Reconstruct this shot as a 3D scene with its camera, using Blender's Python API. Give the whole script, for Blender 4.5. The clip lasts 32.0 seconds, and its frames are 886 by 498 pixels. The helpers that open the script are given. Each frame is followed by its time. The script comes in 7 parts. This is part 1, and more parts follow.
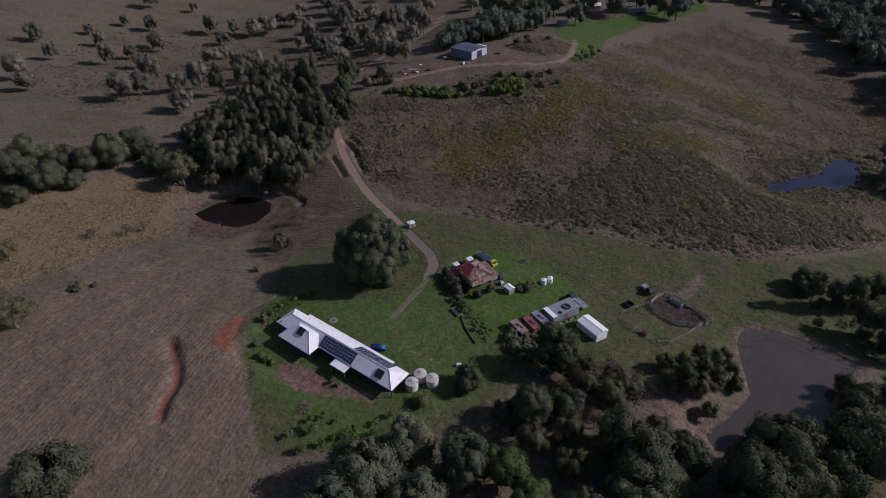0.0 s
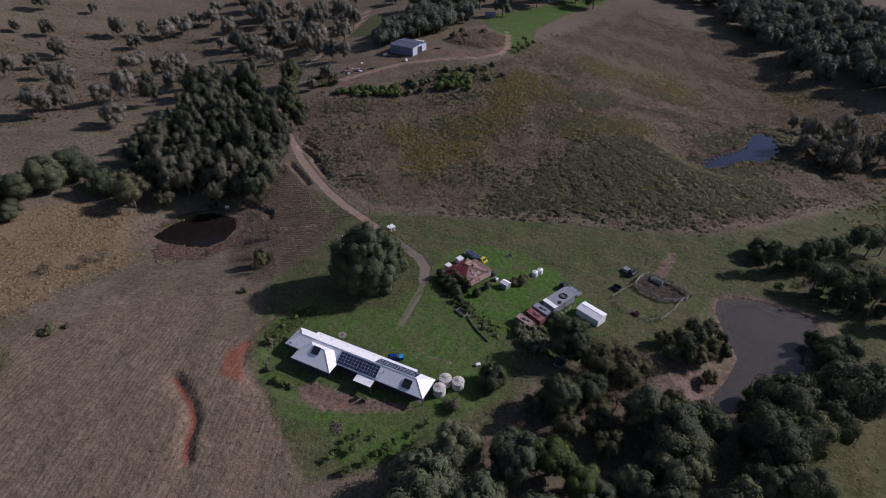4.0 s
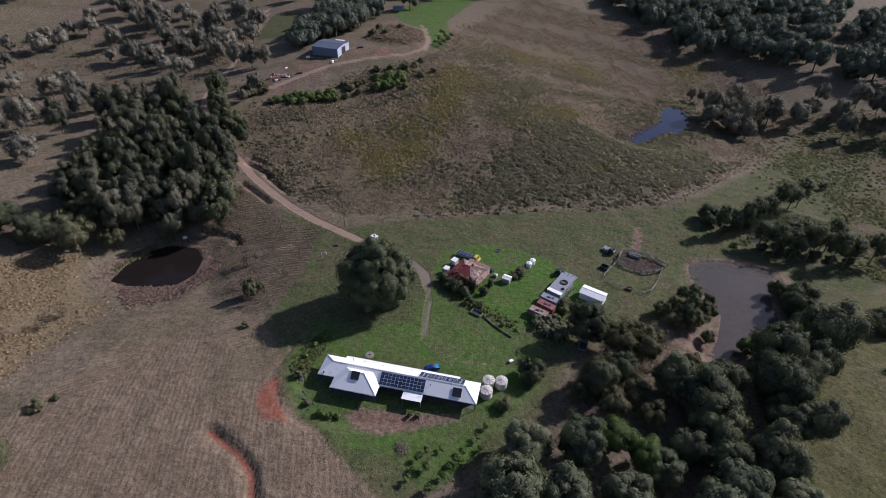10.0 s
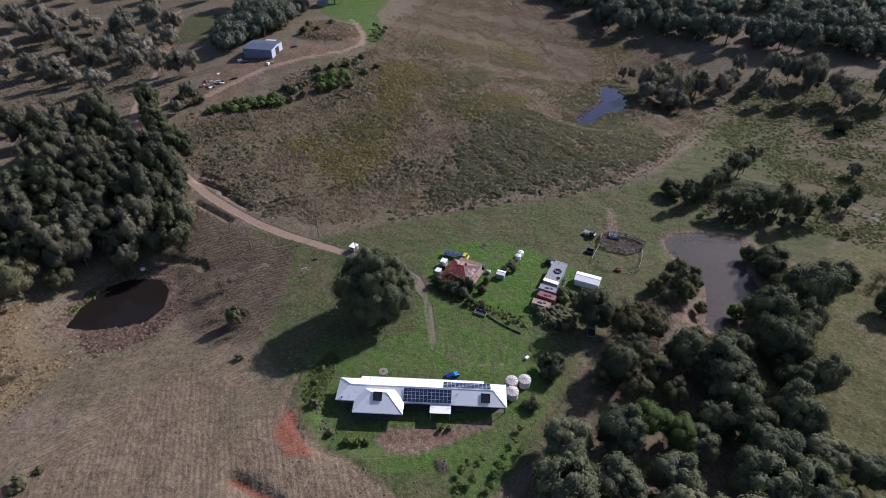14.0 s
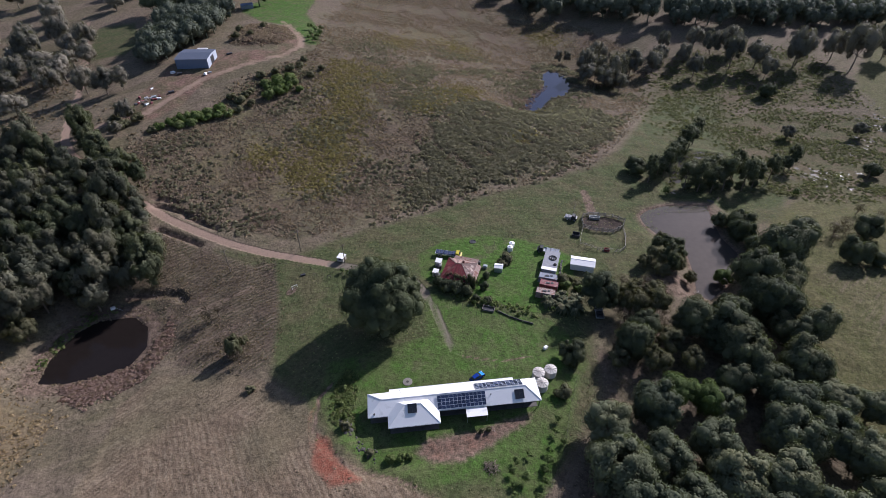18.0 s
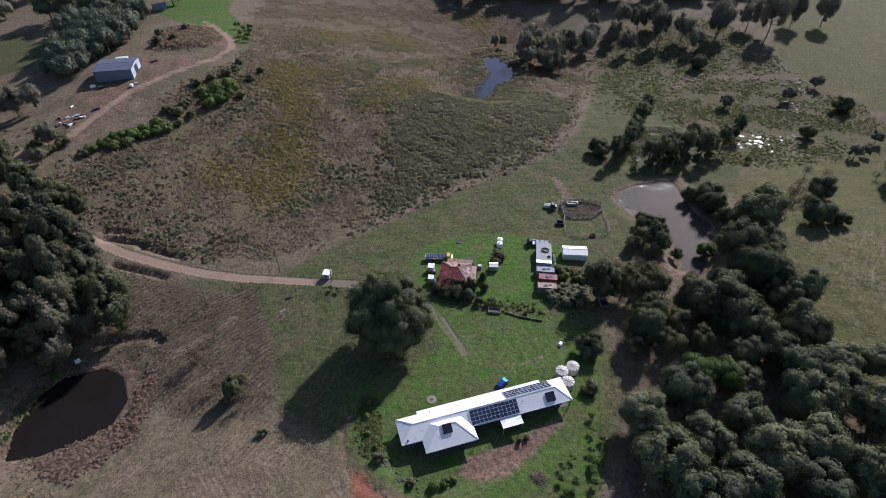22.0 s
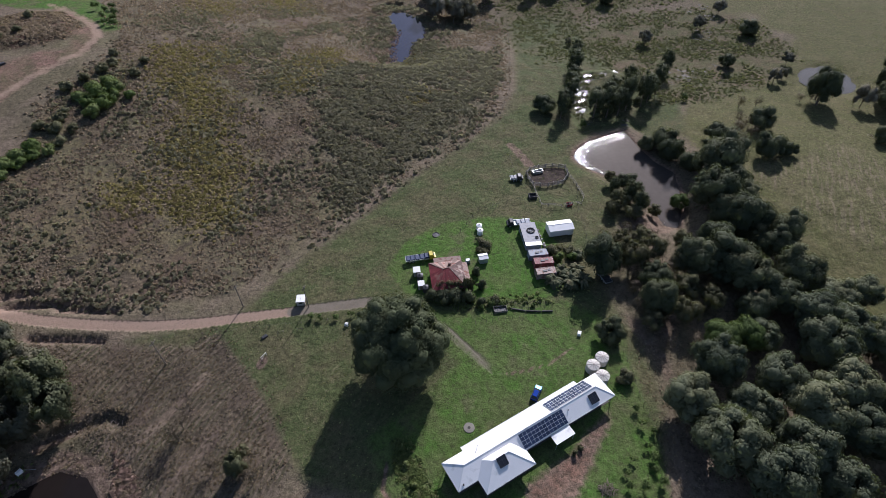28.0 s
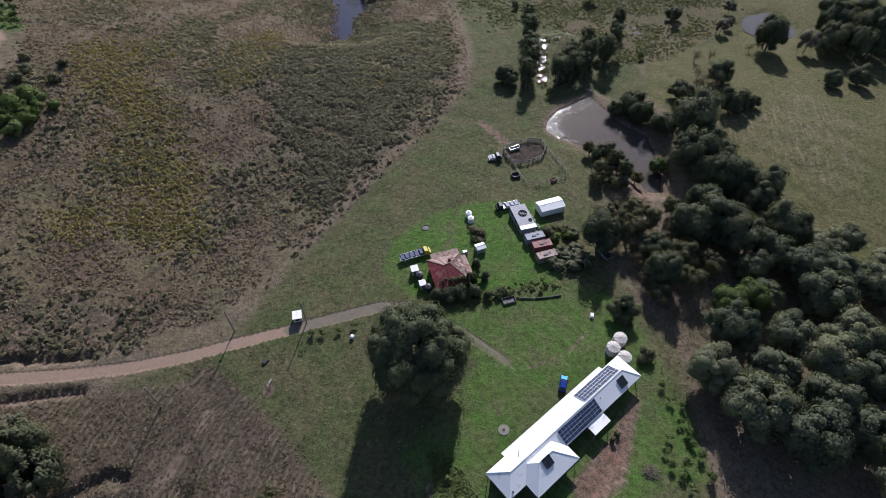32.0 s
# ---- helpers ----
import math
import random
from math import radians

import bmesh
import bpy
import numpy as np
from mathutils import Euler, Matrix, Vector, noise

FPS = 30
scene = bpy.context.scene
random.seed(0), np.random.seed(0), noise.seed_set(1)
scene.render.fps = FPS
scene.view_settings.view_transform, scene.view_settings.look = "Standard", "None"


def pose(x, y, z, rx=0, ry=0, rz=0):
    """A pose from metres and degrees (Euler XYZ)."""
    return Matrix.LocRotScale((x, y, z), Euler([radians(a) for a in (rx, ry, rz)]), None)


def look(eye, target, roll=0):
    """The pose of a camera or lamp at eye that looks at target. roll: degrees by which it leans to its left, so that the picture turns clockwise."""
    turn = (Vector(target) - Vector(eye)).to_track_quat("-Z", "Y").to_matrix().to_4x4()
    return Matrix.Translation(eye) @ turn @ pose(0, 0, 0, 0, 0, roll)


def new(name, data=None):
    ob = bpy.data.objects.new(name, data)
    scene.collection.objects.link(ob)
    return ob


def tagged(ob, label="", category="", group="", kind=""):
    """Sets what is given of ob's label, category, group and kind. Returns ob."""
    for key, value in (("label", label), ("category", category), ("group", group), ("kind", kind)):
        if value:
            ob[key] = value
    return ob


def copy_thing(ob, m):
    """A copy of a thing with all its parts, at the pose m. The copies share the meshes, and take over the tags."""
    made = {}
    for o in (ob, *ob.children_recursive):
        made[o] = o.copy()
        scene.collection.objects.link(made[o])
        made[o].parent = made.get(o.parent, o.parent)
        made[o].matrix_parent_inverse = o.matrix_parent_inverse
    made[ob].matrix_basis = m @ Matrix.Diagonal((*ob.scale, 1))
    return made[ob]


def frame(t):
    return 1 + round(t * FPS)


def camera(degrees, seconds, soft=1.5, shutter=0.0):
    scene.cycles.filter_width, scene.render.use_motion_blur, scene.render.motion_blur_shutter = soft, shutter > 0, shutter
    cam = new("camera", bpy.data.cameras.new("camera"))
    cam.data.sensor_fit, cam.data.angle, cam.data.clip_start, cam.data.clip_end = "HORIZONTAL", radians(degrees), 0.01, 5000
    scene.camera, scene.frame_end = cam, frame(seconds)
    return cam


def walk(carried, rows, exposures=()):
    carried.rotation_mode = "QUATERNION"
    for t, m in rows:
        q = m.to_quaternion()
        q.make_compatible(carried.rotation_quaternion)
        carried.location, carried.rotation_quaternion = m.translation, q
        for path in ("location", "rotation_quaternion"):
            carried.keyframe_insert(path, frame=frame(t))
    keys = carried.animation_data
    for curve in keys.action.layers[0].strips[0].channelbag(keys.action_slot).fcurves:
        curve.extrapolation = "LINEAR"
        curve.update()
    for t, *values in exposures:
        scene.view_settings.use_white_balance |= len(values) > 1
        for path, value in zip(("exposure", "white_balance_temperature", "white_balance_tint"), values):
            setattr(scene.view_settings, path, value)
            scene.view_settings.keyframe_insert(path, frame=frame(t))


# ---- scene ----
cam = camera(77.75, 32.0, soft=0.4)
PATH = [
    (0, (55.35, -72.44, 108.24), (15.57, -0.85, 50.85), -0.95),
    (2, (43.87, -77.21, 110.51), (11.05, -2.78, 52.35), -0.34),
    (4, (32.67, -81.32, 112.84), (6.95, -4.82, 53.79), -0.06),
    (7, (15.62, -86.55, 116.64), (-0.23, -8.04, 56.76), 0.30),
    (9, (4.12, -87.20, 117.93), (-5.69, -8.13, 57.51), 0.61),
    (11, (-7.22, -85.55, 118.26), (-10.46, -6.46, 57.15), 0.62),
    (13, (-18.09, -82.31, 118.03), (-14.46, -3.74, 56.28), 0.56),
    (14.5, (-26.16, -79.78, 117.85), (-17.34, -1.93, 55.72), 0.45),
    (17, (-38.89, -75.66, 117.48), (-21.95, 0.42, 54.82), -0.10),
    (19, (-49.25, -70.81, 117.76), (-27.01, 3.53, 54.68), -0.25),
    (21, (-57.69, -63.19, 117.94), (-29.10, 8.13, 53.93), -0.23),
    (23, (-63.39, -53.40, 117.87), (-29.79, 14.11, 52.19), -0.26),
    (25.5, (-67.39, -39.67, 118.25), (-28.83, 22.06, 49.69), -0.25),
    (27.5, (-70.56, -28.62, 118.11), (-27.93, 27.45, 47.12), -0.24),
    (29, (-72.99, -20.17, 117.85), (-28.06, 31.75, 45.15), -0.02),
    (31, (-75.66, -9.65, 117.51), (-28.12, 36.81, 42.80), 0.08),
    (32, (-76.21, -6.67, 118.77), (-27.81, 37.01, 42.95), 0.25),
]
walk(cam, [(t, look(eye, target, roll)) for t, eye, target, roll in PATH],
     exposures=[(0, -0.26, 5950, 26), (4, 0.04, 5950, 25), (9, 0.42, 5950, 23), (14, 0.73, 5950, 21), (18, 0.73, 5950, 20), (24, 0.71, 5950, 18), (32, 0.7, 5950, 17)])

# ---- light: clear winter morning, low sun behind the far side of the valley ----
SUN = Vector((0.84, 0.54, 0.0)).normalized() * math.cos(radians(31)) + Vector((0, 0, math.sin(radians(31))))
world = bpy.data.worlds.new("sky")
scene.world = world
world.use_nodes = True
sky = world.node_tree.nodes.new("ShaderNodeTexSky")
sky.sky_type, sky.sun_disc = "NISHITA", False
sky.sun_elevation, sky.sun_rotation = radians(31), math.atan2(SUN.x, SUN.y)
back = world.node_tree.nodes["Background"]
back.inputs["Strength"].default_value = 0.066
world.node_tree.links.new(sky.outputs["Color"], back.inputs["Color"])
sun_data = bpy.data.lights.new("sun", "SUN")
sun_data.energy, sun_data.angle, sun_data.color = 3.65, radians(0.5), (1.0, 0.96, 0.92)
sun = new("sun", sun_data)
sun.matrix_world = look(SUN * 300, (0, 0, 0))

# ---- materials ----
def material(name, colour, rough=0.7, metal=0.0, var=0.25, scale=1.5, fine=12.0, bump=0.0, island=0.0, objvar=0.0,
             dirt=None, dirt_amount=0.0, spec=0.3, space="Object", second=None):
    """A surface with grain at two scales, stains of a second colour, and a shift from piece to piece."""
    m = bpy.data.materials.new(name)
    m.use_nodes = True
    nt = m.node_tree
    n, l = nt.nodes, nt.links
    b = n["Principled BSDF"]
    b.inputs["Roughness"].default_value, b.inputs["Metallic"].default_value = rough, metal
    b.inputs["Specular IOR Level"].default_value = spec
    co = n.new("ShaderNodeTexCoord")
    big = n.new("ShaderNodeTexNoise")
    big.inputs["Scale"].default_value, big.inputs["Detail"].default_value = scale, 4
    small = n.new("ShaderNodeTexNoise")
    small.inputs["Scale"].default_value, small.inputs["Detail"].default_value = fine, 3
    for t in (big, small):
        l.new(co.outputs[space], t.inputs["Vector"])
    add = n.new("ShaderNodeMath")
    add.operation = "ADD"
    l.new(big.outputs["Fac"], add.inputs[0])
    l.new(small.outputs["Fac"], add.inputs[1])
    ramp = n.new("ShaderNodeMapRange")
    ramp.inputs[1].default_value, ramp.inputs[2].default_value = 0.6, 1.4
    ramp.inputs[3].default_value, ramp.inputs[4].default_value = 1 - var, 1 + var
    l.new(add.outputs[0], ramp.inputs[0])
    value = ramp.outputs[0]
    for amount, node, socket in ((island, "ShaderNodeNewGeometry", "Random Per Island"), (objvar, "ShaderNodeObjectInfo", "Random")):
        if amount:
            g = n.new(node)
            r = n.new("ShaderNodeMapRange")
            r.inputs[3].default_value, r.inputs[4].default_value = 1 - amount, 1 + amount
            l.new(g.outputs[socket], r.inputs[0])
            k = n.new("ShaderNodeMath")
            k.operation = "MULTIPLY"
            l.new(value, k.inputs[0])
            l.new(r.outputs[0], k.inputs[1])
            value = k.outputs[0]
    base = n.new("ShaderNodeRGB")
    base.outputs[0].default_value = (*colour, 1)
    source = base.outputs[0]
    if second:
        g = n.new("ShaderNodeObjectInfo")
        mix = n.new("ShaderNodeMix")
        mix.data_type = "RGBA"
        l.new(g.outputs["Random"], mix.inputs["Factor"])
        l.new(source, mix.inputs["A"])
        mix.inputs["B"].default_value = (*second, 1)
        source = mix.outputs["Result"]
    if dirt:
        mask = n.new("ShaderNodeMapRange")
        mask.inputs[1].default_value, mask.inputs[2].default_value = 0.62 - dirt_amount * 0.3, 0.75 - dirt_amount * 0.3
        l.new(big.outputs["Fac"], mask.inputs[0])
        mix = n.new("ShaderNodeMix")
        mix.data_type = "RGBA"
        l.new(mask.outputs[0], mix.inputs["Factor"])
        l.new(source, mix.inputs["A"])
        mix.inputs["B"].default_value = (*dirt, 1)
        source = mix.outputs["Result"]
    scaled = n.new("ShaderNodeVectorMath")
    scaled.operation = "SCALE"
    l.new(source, scaled.inputs[0])
    l.new(value, scaled.inputs["Scale"])
    l.new(scaled.outputs[0], b.inputs["Base Color"])
    if bump:
        bp = n.new("ShaderNodeBump")
        bp.inputs["Strength"].default_value, bp.inputs["Distance"].default_value = bump, 0.05
        l.new(small.outputs["Fac"], bp.inputs["Height"])
        l.new(bp.outputs[0], b.inputs["Normal"])
    return m


def foliage(name, colour, dry, gloss=0.62, island=0.07, objvar=0.3, second=None, through_light=0.18, scale=0.6):
    """Leaves: colour drifts from leaf to leaf and from plant to plant, with a little light let through."""
    m = material(name, colour, gloss, var=0.2, scale=scale, fine=4, island=island, objvar=objvar, dirt=dry, dirt_amount=0.4, spec=0.06, second=second)
    nt = m.node_tree
    b = nt.nodes["Principled BSDF"]
    tr = nt.nodes.new("ShaderNodeBsdfTranslucent")
    warm = (1.5, 1.6, 0.8) if through_light < 0.3 else (1.4, 1.42, 1.15)
    tr.inputs["Color"].default_value = (colour[0] * warm[0], colour[1] * warm[1], colour[2] * warm[2], 1)
    mix = nt.nodes.new("ShaderNodeMixShader")
    mix.inputs[0].default_value = through_light
    nt.links.new(b.outputs[0], mix.inputs[1])
    nt.links.new(tr.outputs[0], mix.inputs[2])
    nt.links.new(mix.outputs[0], nt.nodes["Material Output"].inputs["Surface"])
    return m


WHITE = material("white painted steel roof", (0.84, 0.83, 0.82), 0.35, var=0.05, scale=0.4, fine=6, spec=0.5, dirt=(0.6, 0.6, 0.58), dirt_amount=0.1)
CREAM = material("cream wall cladding", (0.42, 0.39, 0.35), 0.7, var=0.1)
DARKWALL = material("dark verandah boards", (0.10, 0.09, 0.085), 0.7, var=0.2)
GLASS = material("window glass", (0.03, 0.035, 0.04), 0.08, var=0.1, spec=0.6)
PV = material("solar cell glass", (0.028, 0.042, 0.085), 0.25, var=0.25, scale=0.9, objvar=0.2, spec=0.55)
PVLINE = material("aluminium edge", (0.55, 0.57, 0.6), 0.4, 0.3, var=0.1)
COLLECTOR = material("dark collector glass", (0.03, 0.032, 0.038), 0.2, var=0.2, spec=0.5)
STEEL = material("galvanised steel", (0.5, 0.52, 0.53), 0.4, 0.6, var=0.15)
DARKSTEEL = material("dark steel", (0.05, 0.05, 0.055), 0.5, 0.3, var=0.3)
TANK = material("pale water tank plastic", (0.589, 0.551, 0.494), 0.55, var=0.08)
TANKRIB = material("tank roof rib", (0.35, 0.30, 0.27), 0.6, var=0.1)
RUST = material("rusty corrugated iron", (0.17, 0.03, 0.034), 0.75, var=0.4, scale=0.6, fine=7, objvar=0.3, dirt=(0.2, 0.085, 0.07), dirt_amount=0.3)
RUSTPALE = material("faded rusty iron", (0.27, 0.185, 0.155), 0.7, var=0.35, scale=0.8, fine=7, objvar=0.4, dirt=(0.15, 0.06, 0.045), dirt_amount=0.4)
RUSTDARK = material("dark streaked rusty iron", (0.125, 0.07, 0.062), 0.7, var=0.4, scale=0.9, fine=7, objvar=0.5, dirt=(0.25, 0.19, 0.16), dirt_amount=0.35)
OLDWALL = material("weathered weatherboard", (0.3, 0.26, 0.23), 0.85, var=0.3)
GREYROOF = material("dull grey flat roof", (0.25, 0.255, 0.28), 0.58, 0.0, spec=0.3, var=0.15, scale=0.7, fine=5, dirt=(0.2, 0.2, 0.216), dirt_amount=0.3)
BOXGREY = material("blue-grey container paint", (0.221, 0.246, 0.297), 0.55, var=0.15, dirt=(0.187, 0.119, 0.085), dirt_amount=0.2)
BOXRED = material("faded red container paint", (0.21, 0.0638, 0.0675), 0.6, var=0.2, dirt=(0.225, 0.15, 0.128), dirt_amount=0.35)
BOXPALE = material("pale pinkish container paint", (0.315, 0.247, 0.225), 0.6, var=0.25, dirt=(0.188, 0.0975, 0.0675), dirt_amount=0.45)
SHEDBLUE = material("blue-grey shed cladding", (0.144, 0.18, 0.261), 0.5, 0.1, var=0.1, scale=0.3)
SHEDROOF = material("dark blue-grey roof sheeting", (0.085, 0.10, 0.14), 0.6, var=0.12, scale=0.3)
SHEDPALE = material("pale blue shed end wall", (0.42, 0.47, 0.55), 0.5, var=0.1)
CARBLUE = material("metallic blue car paint", (0.01, 0.05, 0.32), 0.2, 0.5, var=0.05, spec=0.6)
CARCYAN = material("light blue bonnet paint", (0.03, 0.30, 0.62), 0.25, 0.3, var=0.05, spec=0.6)
YELLOW = material("yellow cab paint", (0.496, 0.4, 0.04), 0.4, var=0.15)
BLUELOAD = material("dark blue tarpaulin", (0.03, 0.045, 0.1), 0.5, var=0.3)
RUBBER = material("black rubber", (0.02, 0.02, 0.02), 0.8, var=0.2)
TIMBER = material("weathered grey timber", (0.192, 0.16, 0.128), 0.85, var=0.3, objvar=0.25)
PALETIMBER = material("bleached timber rail", (0.3, 0.27, 0.235), 0.85, var=0.25, objvar=0.2)
BARK = material("grey-brown bark", (0.17, 0.135, 0.105), 0.9, var=0.35, fine=6, bump=0.4)
CONCRETE = material("weathered concrete", (0.2, 0.185, 0.16), 0.85, var=0.2, fine=9)
STONE = material("garden stone", (0.085, 0.078, 0.07), 0.9, var=0.35, objvar=0.3)
LOG = material("dead wood", (0.25, 0.2, 0.165), 0.9, var=0.35, objvar=0.3)

LEAF_DARK = foliage("dark evergreen leaves", (0.086, 0.1, 0.06), (0.074, 0.085, 0.05), second=(0.088, 0.09, 0.05))
LEAF_GREY = foliage("grey-green gum leaves", (0.112, 0.13, 0.082), (0.134, 0.15, 0.098), second=(0.13, 0.13, 0.072))
LEAF_FIG = foliage("fig leaves", (0.072, 0.084, 0.046), (0.08, 0.088, 0.05))
LEAF_GUM = foliage("pale gum leaves", (0.14, 0.136, 0.11), (0.17, 0.16, 0.132), second=(0.16, 0.142, 0.11))
LEAF_GROVE = foliage("dull gum leaves", (0.088, 0.096, 0.068), (0.115, 0.118, 0.086), second=(0.108, 0.1, 0.068))
LEAF_FAR = foliage("far forest leaves", (0.08, 0.091, 0.068), (0.104, 0.114, 0.087))
LEAF_OLIVE = foliage("olive scrub leaves", (0.11, 0.108, 0.06), (0.135, 0.118, 0.075))
LEAF_BRIGHT = foliage("fresh green leaves", (0.085, 0.118, 0.04), (0.105, 0.135, 0.05))
LEAF_SHRUB = foliage("fresh green shrub leaves", (0.115, 0.165, 0.05), (0.14, 0.175, 0.065), second=(0.12, 0.135, 0.055))
LEAF_DRY = foliage("dry twigs and sparse leaves", (0.0975, 0.0788, 0.06), (0.0638, 0.0562, 0.0375))
TUSSOCK = foliage("brown dry tussock", (0.25, 0.197, 0.142), (0.185, 0.15, 0.102), 0.8, 0.16, 0, through_light=0.45, scale=0.06)
RUSTGRASS = foliage("rusty bracken", (0.36, 0.275, 0.165), (0.28, 0.22, 0.13), 0.8, 0.25, 0, through_light=0.45)
DRYGRASS = foliage("coarse dry grass", (0.225, 0.178, 0.125), (0.17, 0.145, 0.085), 0.8, 0.15, 0, through_light=0.45)
GREENGRASS = foliage("coarse green grass", (0.175, 0.19, 0.085), (0.2, 0.185, 0.10), 0.8, 0.15, 0, through_light=0.45)
SCRUB = foliage("grey-green low scrub", (0.178, 0.17, 0.11), (0.195, 0.17, 0.118), 0.7, 0.2, 0, through_light=0.55)
WEED = foliage("yellow-green weeds", (0.225, 0.195, 0.075), (0.22, 0.17, 0.09), 0.7, 0.2, 0, through_light=0.45)
BANKGREEN = foliage("leafy ground cover", (0.135, 0.17, 0.06), (0.155, 0.155, 0.075), 0.7, 0.2, 0, through_light=0.45)
REED = foliage("pale pinkish reeds", (0.27, 0.19, 0.155), (0.2, 0.155, 0.105), 0.8, 0.22, 0, through_light=0.45)
SWAMPGRASS = foliage("green swamp tussock", (0.13, 0.14, 0.06), (0.15, 0.135, 0.07), 0.7, 0.2, 0, through_light=0.45)


# ---- plan of the land ----
HILLS = [  # x, y, radius, height
    (-90, 230, 75, 12.2),
    (-40, 275, 70, 3.2),
    (-130, 190, 90, -4.7),
    (-60, -20, 40, 2.7),
    (-110, 70, 50, -11.2),
    (-140, 40, 40, -7.1),
    (-20, 5, 40, 0.1),
    (30, 60, 45, 3.5),
    (100, 60, 45, -6.9),
    (100, 130, 60, 4),
    (165, 90, 60, -5.6),
    (130, 25, 45, 9.1),
    (60, 200, 80, 1.5),
    (125, 260, 70, -18.7),
    (190, 190, 90, -6.2),
    (-50, 150, 50, -5.5),
    (10, 110, 50, -7.4),
    (-300, 250, 130, -29),
    (120, 380, 110, -7.7),
    (-180, 120, 80, 10),
]
BASE = (-1.03, -5.23, 2.17)
LAWN = [(-50, 29), (-53, 14), (-49, 2), (-44, -5), (-37, -10), (-31, -14), (-24, -14), (-16, -17), (-11, -22), (-6, -20), (1, -12), (7, -3), (13, 6), (18, 11), (18, 20), (15, 28), (4, 35), (-9, 43), (-16, 50), (-20, 42), (-21, 31), (-36, 29)]
GARDEN = [(-15, 72), (-4, 78), (10, 77), (22, 71), (30, 64), (36, 56), (31, 46), (20, 33), (12, 32), (4, 38), (-4, 45), (-12, 50), (-17, 60)]
PADDOCK = [(-86, 96), (-58, 85), (-40, 91), (-13, 97), (14, 104), (44, 108), (75, 116), (95, 130), (130, 166), (166, 208), (195, 215), (215, 190), (175, 160),
           (152, 120), (150, 80), (128, 64), (112, 62), (110, 78), (96, 84), (78, 83), (73, 76), (73, 62), (72, 50), (64, 43), (54, 41), (44, 35), (28, 26), (16, 0), (4, -12), (-20, -30), (-52, 2), (-58, 18), (-66, 30), (-66, 56), (-72, 84)]
HARROW = [(-64, 86), (-72, 83), (-92, 100), (-106, 108), (-104, 80), (-98, 60), (-92, 44), (-72, 33), (-66, 36), (-63, 58)]
FIELD = [(-57, 14), (-66, 27), (-78, 36), (-98, 42), (-106, 34), (-108, 10), (-118, -20), (-110, -70), (-40, -90), (10, -70), (-16, -29), (-40, -10), (-52, 0)]
EAST = [(84, 24), (112, 44), (125, 66), (150, 76), (200, 66), (262, 82), (272, 112), (264, 140), (288, 184), (330, 215), (420, 290), (540, 320), (560, 60), (400, -60), (160, -90), (58, -74), (78, -10)]
HILLSCRUB = [(-112, 124), (-84, 106), (-58, 90), (-40, 94), (-13, 99), (14, 106), (44, 110), (73, 119), (92, 133), (128, 170), (160, 207), (196, 262), (190, 310), (160, 345),
             (110, 400), (30, 440), (-10, 360), (-30, 300), (-34, 258), (-48, 232), (-72, 214), (-96, 180), (-118, 172), (-128, 150)]
WESTSCRUB = [(-138, 44), (-144, 60), (-152, 55), (-170, 49), (-178, 32), (-186, 12), (-215, 30), (-240, 10), (-200, -60), (-150, -50), (-128, -30), (-128, 8), (-122, 34)]
SWAMP = [(138, 84), (150, 104), (150, 132), (175, 165), (215, 168), (258, 138), (262, 100), (240, 70), (205, 66), (165, 70)]
FLAT = [(128, 150), (150, 190), (180, 240), (214, 262), (300, 240), (286, 192), (262, 150), (200, 172), (160, 136)]
YARD = [(-133, 185), (-122, 188), (-122, 211), (-115, 225), (-110, 250), (-84, 256), (-80, 247), (-66, 249), (-56, 246), (-52, 257), (-52, 300), (-46, 292), (-41, 264), (-46, 244), (-70, 230), (-92, 213), (-102, 191), (-114, 182)]
FARLAWN = [(-64, 310), (-50, 300), (-44, 262), (-32, 256), (-30, 290), (-36, 330), (-20, 400), (20, 480), (-6, 490), (-50, 390), (-80, 350)]
CLEARING = [(-162, 284), (-142, 279), (-136, 300), (-146, 342), (-170, 343), (-168, 310)]
PATCH = [(-34, -4), (-29, -1), (-17, -2), (-12, -1), (-1, -0.5), (-5, -4), (-14, -7), (-23, -10.5), (-30, -8)]
CLAY = [(66, 41), (75, 36), (72, 30), (64, 28), (56, 31), (58, 38)]
ROAD = [(-182, 372), (-176, 345), (-157, 247), (-150, 190), (-147, 172), (-142, 160), (-128, 140), (-113, 126), (-102, 115), (-92, 107), (-80, 98), (-68, 90), (-56, 83), (-45, 76)]
GRAVEL = [(-45, 76), (-34, 69), (-25, 63), (-20, 57), (-18, 50)]
DRIVE = [(-18, 50), (-16.6, 41.3), (-16.5, 34.5), (-16.2, 26), (-15.5, 20), (-15.8, 15)]
YARDROAD = [(-142, 172), (-134, 183), (-116, 189), (-105, 203), (-93, 217), (-76, 228), (-52, 241), (-43, 253), (-41, 268), (-46, 291), (-51, 305)]
CUT = [(-64, -13), (-59, -16), (-54, -19), (-50, -23), (-48, -28), (-45, -32)]
REDBANK = [(-53, 18), (-56, 12), (-57, 4), (-55, -3), (-51, -7)]
SCARPS = [[(-107, 126.5), (-103, 125.5), (-99, 124)], [(-107, 123), (-102, 120.5), (-97, 118), (-92, 115)], [(-96, 115.5), (-91, 112), (-87, 109), (-84, 107)], [(-105, 110), (-99, 106), (-94, 102.5), (-90, 99.5)]]
DITCH = [(-112, 80), (-108, 80), (-104, 79), (-99, 78), (-96, 77), (-94, 74)]
